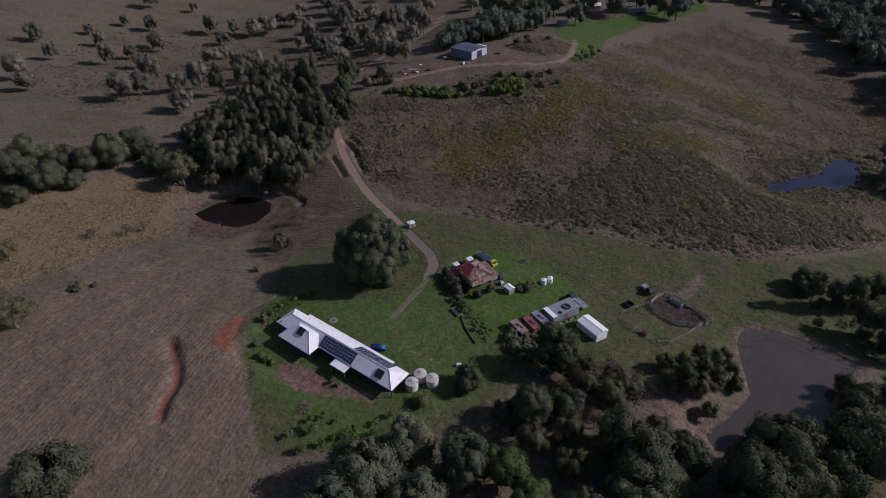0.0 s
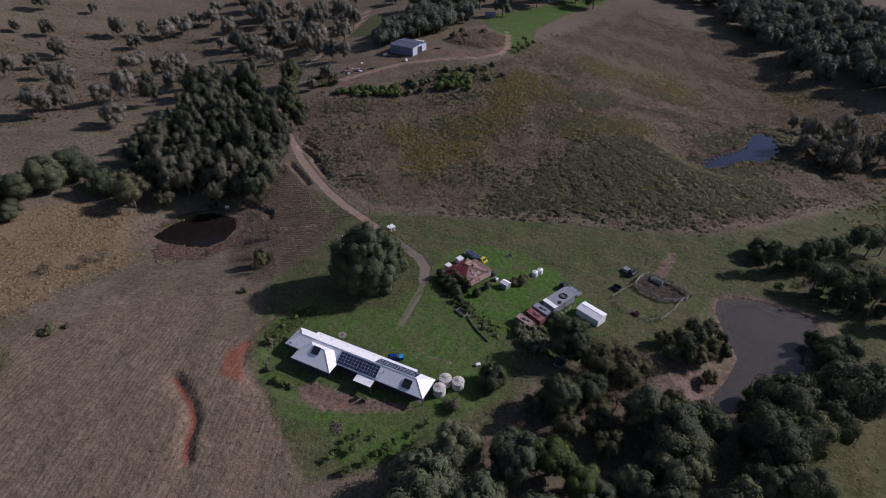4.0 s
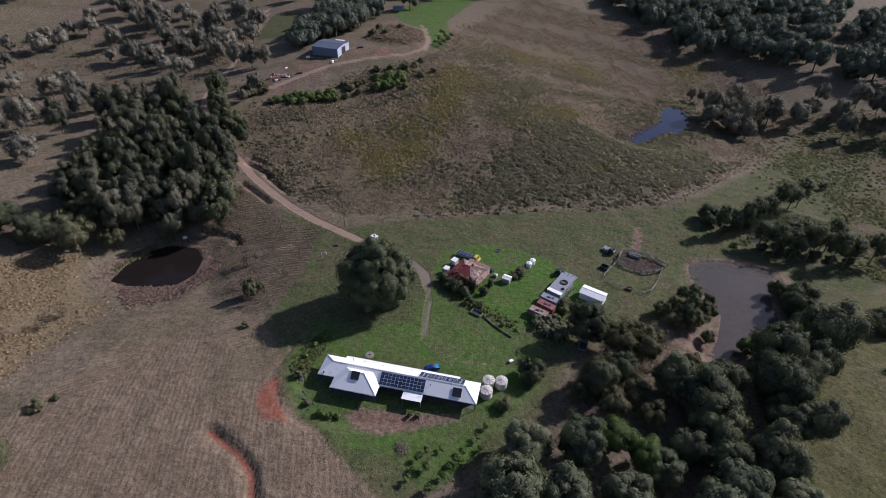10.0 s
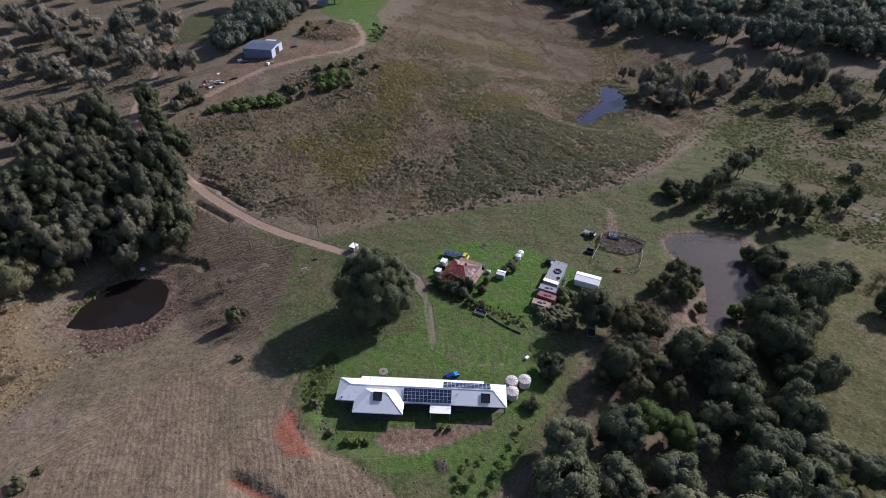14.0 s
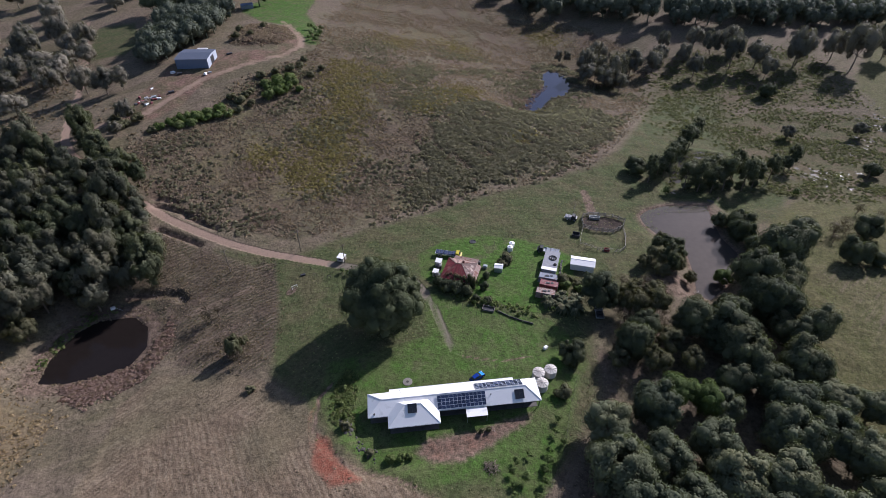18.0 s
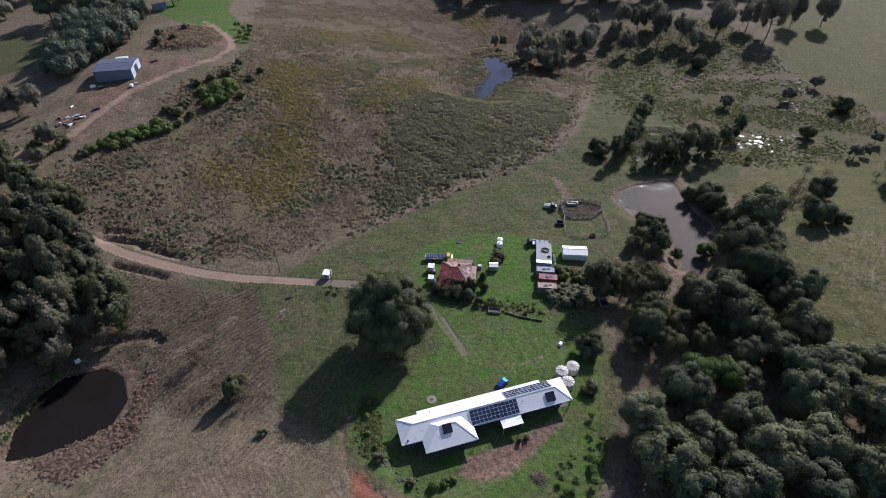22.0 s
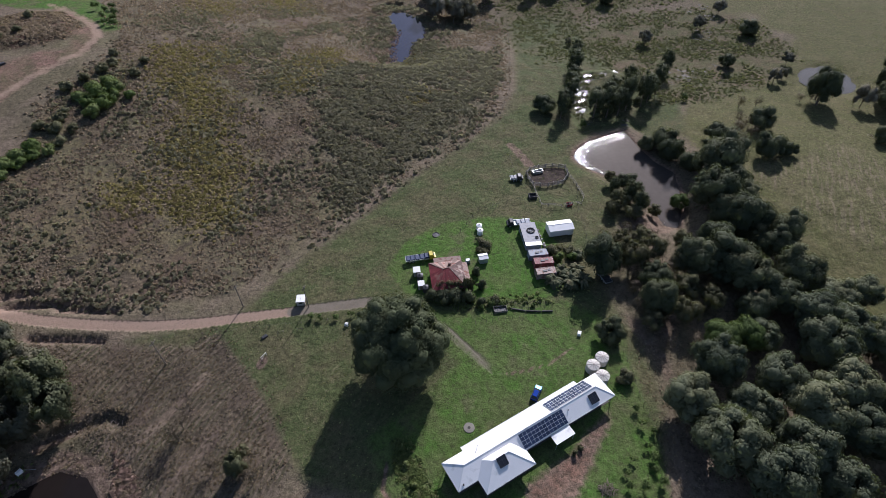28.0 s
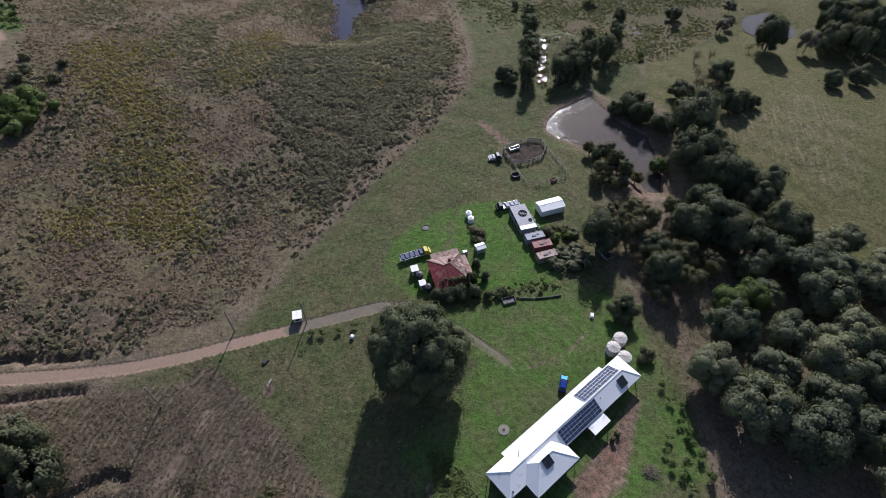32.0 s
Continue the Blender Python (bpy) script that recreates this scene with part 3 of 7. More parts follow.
    colour = blend(zones["field"], colour, fieldcol)
    scrubcol = blend(level(mid, 0.4, 0.62), (0.203, 0.153, 0.106), (0.165, 0.138, 0.08))
    scrubcol = blend(level(wide, 0.45, 0.62), scrubcol, (0.195, 0.16, 0.085))
    scrubcol = blend(level(noise_of(0.035, 4), 0.5, 0.6, 0, 0.75), scrubcol, (0.17, 0.155, 0.085))
    speck, pock = noise_of(0.42, 5), noise_of(1.3, 4)
    scrubcol = blend(calc("MULTIPLY", level(speck, 0.51, 0.56), level(mid, 0.3, 0.6, 0.4, 0.85)), scrubcol, (0.105, 0.085, 0.062))
    scrubcol = blend(level(pock, 0.55, 0.6, 0, 0.65), scrubcol, (0.07, 0.054, 0.04))
    scrubcol = blend(level(wide2, 0.5, 0.62, 0, 0.7), scrubcol, (0.15, 0.1, 0.075))
    scrubcol = blend(calc("MULTIPLY", calc("MULTIPLY", zones["drift"], level(mid, 0.38, 0.6, 0.15, 0.8)), level(pock, 0.42, 0.58, 0.8, 0.3)), scrubcol, (0.18, 0.15, 0.058))
    scrubcol = blend(calc("MULTIPLY", zones["thicket"], 0.8), scrubcol, blend(level(fine, 0.4, 0.6), (0.12, 0.106, 0.066), (0.182, 0.156, 0.1)))
    scrubcol = blend(calc("MULTIPLY", zones["rust"], 0.8), scrubcol, blend(level(fine, 0.4, 0.6), (0.285, 0.21, 0.125), (0.23, 0.18, 0.105)))
    colour = blend(zones["scrub"], colour, scrubcol)
    colour = blend(zones["lawn"], colour, blend(level(mid, 0.38, 0.65), (0.075, 0.162, 0.027), (0.106, 0.165, 0.042)))
    colour = blend(calc("MULTIPLY", zones["lawn"], level(wide2, 0.5, 0.66, 0, 0.3)), colour, (0.15, 0.142, 0.072))
    colour = blend(calc("MULTIPLY", zones["lawn"], level(noise_of(0.5, 4, (5, 52)), 0.48, 0.62, 0, 0.4)), colour, (0.098, 0.125, 0.045))
    colour = blend(calc("MULTIPLY", zones["lawn"], level(noise_of(0.16, 5), 0.56, 0.64, 0, 0.6)), colour, (0.15, 0.14, 0.078))
    colour = blend(calc("MULTIPLY", zones["dull"], level(mid, 0.35, 0.6, 0.1, 0.5)), colour, (0.125, 0.132, 0.06))
    colour = blend(zones["mud"], colour, blend(level(fine, 0.35, 0.65), (0.18, 0.128, 0.094), (0.245, 0.175, 0.132)))
    colour = blend(zones["red"], colour, blend(level(fine, 0.35, 0.65), (0.33, 0.105, 0.066), (0.26, 0.125, 0.085)))
    colour = blend(zones["yard"], colour, blend(level(mid, 0.35, 0.65), (0.25, 0.155, 0.12), (0.145, 0.125, 0.07)))
    colour = blend(zones["bracken"], colour, blend(level(fine, 0.4, 0.6), (0.16, 0.09, 0.065), (0.10, 0.085, 0.05)))
    colour = blend(zones["pen"], colour, blend(level(fine, 0.35, 0.65), (0.045, 0.035, 0.03), (0.085, 0.064, 0.054)))
    colour = blend(zones["road"], colour, blend(level(fine, 0.35, 0.65), (0.43, 0.30, 0.225), (0.35, 0.25, 0.188)))
    harrowcol = blend(level(mid, 0.35, 0.62), (0.138, 0.1, 0.076), (0.112, 0.1, 0.058))
    rings = n.new("ShaderNodeTexWave")
    rings.wave_type, rings.rings_direction = "RINGS", "Z"
    rings.inputs["Scale"].default_value, rings.inputs["Distortion"].default_value = 0.2, 9.0
    rings.inputs["Detail"].default_value, rings.inputs["Detail Scale"].default_value = 2, 0.12
    rm = n.new("ShaderNodeMapping")
    rm.inputs["Location"].default_value = (48, 4, 0)
    l.new(co.outputs["Object"], rm.inputs["Vector"])
    l.new(rm.outputs[0], rings.inputs["Vector"])
    harrowcol = blend(calc("MULTIPLY", level(rings.outputs["Fac"], 0.3, 0.9), level(mid, 0.35, 0.62, 0.1, 0.8)), harrowcol, (0.235, 0.178, 0.135))
    harrowcol = blend(level(pock, 0.54, 0.58, 0, 0.6), harrowcol, (0.07, 0.056, 0.04))
    harrowcol = blend(calc("MULTIPLY", zones["ruts"], 0.7), harrowcol, (0.235, 0.175, 0.13))
    colour = blend(calc("MULTIPLY", zones["harrow"], calc("SUBTRACT", 1.0, zones["road"])), colour, harrowcol)
    colour = blend(calc("MULTIPLY", zones["verge"], calc("MULTIPLY", zones["harrow"], calc("SUBTRACT", 1.0, zones["road"]))), colour, (0.085, 0.10, 0.04))
    colour = blend(zones["gravel"], colour, blend(level(fine, 0.35, 0.65), (0.275, 0.23, 0.182), (0.21, 0.18, 0.138)))
    clod = noise_of(0.95, 3)
    colour = blend(calc("MULTIPLY", level(clod, 0.56, 0.6, 0, 0.4), calc("SUBTRACT", 1.0, calc("MAXIMUM", calc("MULTIPLY", zones["field"], 0.75), calc("MAXIMUM", zones["road"], zones["gravel"])))), colour, (0.055, 0.05, 0.03))
    colour = blend(calc("MULTIPLY", level(clod, 0.42, 0.38, 0, 0.28), calc("SUBTRACT", 1.0, calc("MAXIMUM", zones["scrub"], zones["lawn"]))), colour, (0.25, 0.205, 0.13))
    packed = calc("SUBTRACT", 1.0, calc("MULTIPLY", calc("MAXIMUM", zones["road"], zones["gravel"]), 0.75))
    shade = calc("ADD", calc("MULTIPLY", calc("MULTIPLY", calc("SUBTRACT", calc("ADD", fine, grain), 1.0), 0.7), packed), 0.7)
    sc = n.new("ShaderNodeVectorMath")
    sc.operation = "SCALE"
    l.new(colour, sc.inputs[0])
    l.new(level(shade, 0.4, 1.0, 0.29, 1.07), sc.inputs["Scale"])
    l.new(sc.outputs[0], b.inputs["Base Color"])
    bp = n.new("ShaderNodeBump")
    bp.inputs["Strength"].default_value, bp.inputs["Distance"].default_value = 0.75, 0.45
    furrow = calc("MULTIPLY", calc("MULTIPLY", rings.outputs["Fac"], 0.35), zones["harrow"])
    l.new(calc("ADD", calc("MULTIPLY", calc("ADD", fine, calc("MULTIPLY", grain, 0.4)), packed), furrow), bp.inputs["Height"])
    l.new(bp.outputs[0], b.inputs["Normal"])
    me.materials.append(m)
    tagged(new("ground", me), "rolling farmland of lawn, dry pasture and red-brown tracks", "ground", kind="structure")


build_ground()


def water(name, rings, level, mat, label):
    v, f = [], []
    for ring in rings:
        o = len(v)
        lv = level if level is not None else float(np.mean([gz(*p) for p in ring])) + 0.12
        v += [(x, y, lv) for x, y in ring]
        f.append(tuple(range(o, o + len(ring))))
    bm = bmesh.new()
    bm.from_mesh(mesh_of(name, v, f))
    bmesh.ops.recalc_face_normals(bm, faces=bm.faces)
    for face in bm.faces:
        if face.normal.z < 0:
            face.normal_flip()
    me = bpy.data.meshes.new(name)
    bm.to_mesh(me)
    bm.free()
    me.materials.append(mat)
    return tagged(new(name, me), label, "pond", kind="structure")


def grown(ring, d):
    c = np.mean(np.array(ring, float), 0)
    return [tuple(c + (np.array(p) - c) * (1 + d / max(np.hypot(*(np.array(p) - c)), 1))) for p in ring]


def water_material(name, colour, rough, ripple, spec=0.25, depth=0.05):
    m = material(name, colour, rough, var=0.15, scale=0.08, fine=0.6, spec=spec)
    nt = m.node_tree
    co = nt.nodes.new("ShaderNodeTexCoord")
    t = nt.nodes.new("ShaderNodeTexNoise")
    t.inputs["Scale"].default_value, t.inputs["Detail"].default_value = 1.5, 5
    bp = nt.nodes.new("ShaderNodeBump")
    bp.inputs["Strength"].default_value, bp.inputs["Distance"].default_value = ripple, depth
    nt.links.new(co.outputs["Object"], t.inputs["Vector"])
    nt.links.new(t.outputs["Fac"], bp.inputs["Height"])
    nt.links.new(bp.outputs[0], nt.nodes["Principled BSDF"].inputs["Normal"])
    return m


MUDDY = water_material("muddy water", (0.074, 0.062, 0.053), 0.03, 0.05, 0.35)
DEEP = water_material("dark still water", (0.014, 0.011, 0.01), 0.06, 0.1, 0.12)
BLUEW = water_material("clear dark water", (0.02, 0.025, 0.05), 0.08, 0.3)
water("pond_east", [grown(POND_EAST, 0.6)], -9.0, MUDDY, "muddy brown farm dam with a clay bank")
water("pond_west", [grown(POND_WEST, 0.6)], -10.5, DEEP, "dark brown farm dam ringed by reeds")
water("pond_north", [grown(POND_NORTH, 0.8)], -20.0, BLUEW, "blue reed-fringed pond beside gum trees")
BRIGHTW = water_material("rippled swamp water", (0.06, 0.055, 0.05), 0.06, 1.0, 0.25, 0.12)
water("pond_oak", [grown(POND_OAK, 0.6)], -12.6, BRIGHTW, "bright narrow pool between rows of she-oaks")
water("pond_far", [grown(POND_FAR, 0.6)], -16.2, BRIGHTW, "pale still pool under a tall gum tree")
water("swamp_pools", POOLS, None, water_material("bright shallow water", (0.09, 0.085, 0.08), 0.1, 0.6), "shallow bright pools in the swampy creek flat")

# rippled shallows and floating weed along the windward shore, in two uneven strips
def shore_band(ring, near, width, z, seed):
    c, n, rnd = np.array([90.0, 56.0]), len(ring), random.Random(seed)
    v, f, w, g = [], [], width, near
    for k in range((n - 1) * 14 + 1):
        a, b = np.array(ring[min(k // 14, n - 2)]), np.array(ring[min(k // 14, n - 2) + 1])
        p = a + (b - a) * ((k - 14 * min(k // 14, n - 2)) / 14)
        d = (c - p) / np.hypot(*(c - p))
        w = max(0.3, w + rnd.uniform(-0.22, 0.22) + 0.1 * (width - w))
        g = max(-0.4, g + rnd.uniform(-0.12, 0.12) + 0.15 * (near - g))
        v += [(*(p + d * g), z), (*(p + d * (g + w)), z)]
        if k:
            f.append((2 * k - 2, 2 * k, 2 * k + 1, 2 * k - 1))
    return v, f


SHALLOWS = water_material("rippled shallow water", (0.085, 0.075, 0.06), 0.06, 1.0, 0.25, 0.13)
SHORE = [(73.5, 66), (74, 70), (74.5, 75), (76.5, 79), (80, 81), (88, 82), (97, 80), (105, 78.5)]
for near, width, z, seed in ((-0.3, 2.6, -8.97, 3), (3.6, 0.9, -8.965, 4)):
    band = mesh_of("pond_shallows", *shore_band(SHORE, near, width, z, seed), SHALLOWS)
    tagged(new("pond_shallows", band), "rippled shallows along the dam's shore", "water", kind="structure")

# ---- the homestead ----
HOUSE = pose(0, 0, 0, 0, 0, -7.8)


def hip(u0, u1, v0, v1, z0, rise, over=0.0):
    """The four planes of a hipped roof, as plates."""
    run = (v1 - v0) / 2
    vm = (v0 + v1) / 2
    a, b, c, d = (u0, v0, z0), (u1, v0, z0), (u1, v1, z0), (u0, v1, z0)
    r0, r1 = (u0 + run, vm, z0 + rise), (u1 - run, vm, z0 + rise)
    return (a, b, r1, r0), (c, d, r0, r1), (b, c, r1), (d, a, r0), r0, r1


def build_homestead():
    h = thing("homestead", HOUSE, "long low white-roofed homestead with hipped steel roof", "house")
    zones = hip(-42.7, 0, 0, 6.9, 3.0, 2.0)
    for q in zones[:4]:
        part("roof", slab(q, 0.09), WHITE, h, "white corrugated steel roof plane")
    part("ridge_cap", join(tube(zones[4], zones[5], 0.09, 0.09), *[tube(c, r, 0.07, 0.07) for c, r in (((0, 0, 3), zones[5]), ((0, 6.9, 3), zones[5]), ((-42.7, 0, 3), zones[4]), ((-42.7, 6.9, 3), zones[4]))]), WHITE, h)
    wing = hip(-38, -25.5, -3.4, 5.2, 3.0, 2.55)
    for q in wing[:4]:
        part("wing_roof", slab(q, 0.09), WHITE, h, "white hipped roof plane over the wing")
    part("ridge_cap", join(tube(wing[4], wing[5], 0.09, 0.09), *[tube(c, r, 0.07, 0.07) for c, r in (((-38, -3.4, 3), wing[4]), ((-25.5, -3.4, 3), wing[5]))]), WHITE, h)
    part("lean_to_roof", slab([(-37.4, 6.7, 3.02), (-5.6, 6.7, 3.02), (-5.6, 7.8, 2.78), (-37.4, 7.8, 2.78)], 0.08), WHITE, h, "low white lean-to roof along the back")
    # gutters along the eaves
    for a, b in (((-25.5, -0.06, 2.93), (0, -0.06, 2.93)), ((-38, -3.46, 2.93), (-25.5, -3.46, 2.93)), ((0.06, 0, 2.93), (0.06, 6.9, 2.93)), ((-42.76, 0, 2.93), (-42.76, 6.9, 2.93)), ((-42.7, -0.06, 2.93), (-38, -0.06, 2.93)), ((-37.4, 7.86, 2.72), (-5.6, 7.86, 2.72))):
        part("gutter", tube(a, b, 0.07, 0.07, 6), STEEL, h)
    # walls: set back under a deep verandah on the sunless side
    for x0, x1, y0, y1 in ((-41.6, -1.2, 6.2, 6.35), (-41.6, -41.45, 1.2, 6.2), (-1.35, -1.2, 1.9, 6.2), (-25.2, -1.35, 1.9, 2.05), (-36.9, -26.6, -1.6, -1.45), (-36.9, -36.75, -1.45, 1.2), (-26.75, -26.6, -1.45, 1.9), (-41.45, -36.9, 1.2, 1.35)):
        part("wall", box(x0, x1, y0, y1, 0, 2.92), DARKWALL if y0 < 3 else CREAM, h)
    part("floor_slab", join(box(-42.2, -0.6, 0.4, 7.4, -0.4, 0.06), box(-37.6, -25.9, -3.0, 0.4, -0.4, 0.06)), DARKWALL, h, "dark verandah floor")
    for x in (-23, -19.5, -16, -12.5, -9, -5.5):
        w = part("window", box(x, x + 1.8, 1.84, 1.9, 0.9, 2.1), GLASS, h)
        part("window_head", box(x - 0.06, x + 1.86, 1.82, 1.9, 2.1, 2.17), WHITE, w)
        part("window_sill", box(x - 0.06, x + 1.86, 1.82, 1.9, 0.83, 0.9), WHITE, w)
    for x in (-35.5, -32, -28.8):
        w = part("window", box(x, x + 1.7, -1.66, -1.6, 0.3, 2.1), GLASS, h)
        part("window_head", box(x - 0.06, x + 1.76, -1.68, -1.6, 2.1, 2.17), WHITE, w)
        part("window_sill", box(x - 0.06, x + 1.76, -1.68, -1.6, 0.23, 0.3), WHITE, w)
    for x in (-34, -28, -22, -9.5, -5):
        w = part("window", box(x, x + 1.6, 6.35, 6.41, 0.9, 2.1), GLASS, h)
        part("window_head", box(x - 0.06, x + 1.66, 6.35, 6.43, 2.1, 2.17), WHITE, w)
        part("window_sill", box(x - 0.06, x + 1.66, 6.35, 6.43, 0.83, 0.9), WHITE, w)
    for x, y in [(-25.2 + 4.15 * k, 0.35) for k in range(1, 7)] + [(-37.6, -3.05), (-33.6, -3.05), (-29.8, -3.05), (-25.9, -3.05), (-42.3, 0.35), (-0.4, 0.35), (-42.3, 6.5), (-0.4, 6.5)]:
        part("verandah_post", box(x - 0.05, x + 0.05, y - 0.05, y + 0.05, 0.06, 2.95), DARKSTEEL, h)
    # awning over the side door
    part("awning", slab([(-19, -2.4, 2.62), (-13.8, -2.4, 2.62), (-13.8, 0.1, 2.85), (-19, 0.1, 2.85)], 0.06), WHITE, h, "flat white awning on thin posts")
    for x in (-18.8, -14.0):
        part("awning_post", box(x - 0.04, x + 0.04, -2.3, -2.22, 0, 2.6), STEEL, h)

    def on_roof(u, v, side):
        """A frame lying on the main roof: side -1 faces the near slope, 1 the far one."""
        tilt = math.degrees(math.atan2(2.0, 3.45))
        z = 3.0 + (v if side < 0 else 6.9 - v) * 2.0 / 3.45
        return pose(u, v, z + 0.1, tilt if side < 0 else -tilt)

    for u0, v0, side in ((-25.75, 0.2, -1), (-15.95, 3.75, 1)):
        arr = part("solar_array", join(*[moved(box(0, 11.95, y - 0.03, y + 0.03, -0.02, 0.03), on_roof(u0, v0, side)) for y in (0.3, 1.4, 2.0, 3.1)]), STEEL, h, "twenty-four dark solar panels in two rows")
        for r in range(2):
            for c in range(12):
                frame_m = on_roof(u0, v0, side) @ Matrix.Translation((c * 0.997, r * 1.68, 0.05))
                p = part("panel", moved(join(box(0.0, 0.975, 0.0, 0.02, 0, 0.036), box(0, 0.975, 1.63, 1.65, 0, 0.036), box(0, 0.02, 0.02, 1.63, 0, 0.036), box(0.955, 0.975, 0.02, 1.63, 0, 0.036), box(0.02, 0.955, 0.815, 0.835, 0, 0.033)), frame_m), PVLINE, arr)
                p.data.materials.append(PV)
                v, f = moved(box(0.02, 0.955, 0.02, 1.63, 0.0, 0.03), frame_m)
                put("panel", mesh_of("panel", v, f, PV), arr)
                bpy.data.objects.remove(p)
        lines = join(*[moved(box(c * 0.997 - 0.042, c * 0.997 + 0.018, 0, 3.33, 0.04, 0.088), on_roof(u0, v0, side)) for c in range(13)], *[moved(box(0, 11.95, y - 0.02, y + 0.04, 0.04, 0.09), on_roof(u0, v0, side)) for y in (-0.02, 0.8, 1.655, 2.48, 3.31)])
        part("panel_edges", lines, PVLINE, arr)
    for u, v, w in ((-32.0, 0.0, 2.2), (-5.3, 1.65, 2.3)):
        m = on_roof(u, v, -1) if u > -20 else pose(u, v, 3.0 + (v + 3.4) * 2.55 / 4.3 + 0.1, math.degrees(math.atan2(2.55, 4.3)))
        c = part("roof_collector", moved(join(box(-w / 2, w / 2, -w / 2, -w / 2 + 0.08, 0, 0.12), box(-w / 2, w / 2, w / 2 - 0.08, w / 2, 0, 0.12), box(-w / 2, -w / 2 + 0.08, -w / 2, w / 2, 0, 0.12), box(w / 2 - 0.08, w / 2, -w / 2, w / 2, 0, 0.12), box(-0.04, 0.04, -w / 2, w / 2, 0, 0.11), box(-w / 2, w / 2, 0.25, 0.3, 0, 0.11)), m), DARKSTEEL, h, "square dark collector on the roof")
        part("glass", moved(box(-w / 2 + 0.08, w / 2 - 0.08, -w / 2 + 0.08, w / 2 - 0.08, 0.01, 0.07), m), COLLECTOR, c)
    part("flue", join(tube((-34.6, 5.6, 3.6), (-34.6, 5.6, 5.0), 0.07, 0.07), tube((-34.6, 5.6, 5.0), (-34.6, 5.6, 5.15), 0.13, 0.1)), STEEL, h, "thin steel flue")
    part("aerial", join(tube((-33.9, -0.8, 4.2), (-33.9, -0.8, 5.9), 0.025, 0.02), tube((-34.3, -0.8, 5.7), (-33.5, -0.8, 5.8), 0.02, 0.02), tube((-34.1, -0.8, 5.5), (-33.7, -0.8, 5.5), 0.02, 0.02)), STEEL, h)
    part("roof_vent", tube((-12.4, 2.2, 4.2), (-12.4, 2.2, 4.55), 0.12, 0.12, 8), DARKSTEEL, h)
    part("roof_vent", tube((-41.2, 0.55, 3.3), (-41.2, 0.55, 3.6), 0.2, 0.2, 8), DARKSTEEL, h)


build_homestead()


def build_tank(r, height, label, ribs=10, mat=None):
    t = thing("water_tank", Matrix(), label, "tank", "water tanks")
    prof = [(r * 0.97, 0)]
    for k in range(6):
        z = height * k / 6
        prof += [(r, z + 0.05), (r, z + height / 6 - 0.08), (r * 0.975, z + height / 6 - 0.03)]
    part("body", lathe(prof, 24), mat or TANK, t, "ribbed pale plastic wall")
    roof = part("roof", lathe([(r * 1.02, height - 0.03), (r * 1.02, height + 0.03), (r * 0.5, height + 0.22), (r * 0.2, height + 0.32), (0.02, height + 0.33)], 24), mat or TANK, t)
    for k in range(ribs):
        a = 2 * math.pi * k / ribs
        part("rib", tube((r * 0.24 * math.cos(a), r * 0.24 * math.sin(a), height + 0.34), (r * 0.99 * math.cos(a), r * 0.99 * math.sin(a), height + 0.08), 0.06, 0.08, 5), TANKRIB, roof)
    part("lid", lathe([(r * 0.16, height + 0.3), (r * 0.16, height + 0.42), (0.02, height + 0.44)], 12), DARKSTEEL if mat else TANKRIB, t)
    return t


tank = build_tank(1.62, 2.25, "round pale ribbed water tank beside the homestead")
for i, (x, y) in enumerate(((3.0, 8.8), (6.4, 8.9), (2.5, 5.4))):
    m = pose(x, y, gz(x, y) - 0.05, 0, 0, 25 * i)
    if i == 0:
        tank.matrix_world = m
    else:
        copy_thing(tank, m)


# ---- vehicles ----
def wheel(parent, x, y, r=0.32, w=0.22):
    m = Matrix.Translation((x, y, r)) @ Matrix.Rotation(radians(90), 4, "X")
    wh = part("wheel", moved(lathe([(r * 0.6, -w / 2), (r * 0.97, -w / 2), (r, -w / 3), (r, w / 3), (r * 0.97, w / 2), (r * 0.6, w / 2)], 14), m), RUBBER, parent)
    part("rim", moved(lathe([(r * 0.58, -w / 2 - 0.01), (r * 0.58, w / 2 + 0.01)], 10), m), STEEL, wh)


def profile_body(outline, half, taper=0.06):
    """A car body from a side outline, drawn in a little at the sides."""
    n = len(outline)
    zt = max(z for _, z in outline)
    v = []
    for s in (-1, 1):
        v += [(x, s * (half - taper * max(0, z - 0.6 * zt) / zt * 4), z) for x, z in outline]
    f = [tuple(range(n - 1, -1, -1)), tuple(range(n, 2 * n))] + [(i, (i + 1) % n, n + (i + 1) % n, n + i) for i in range(n)]
    return v, f


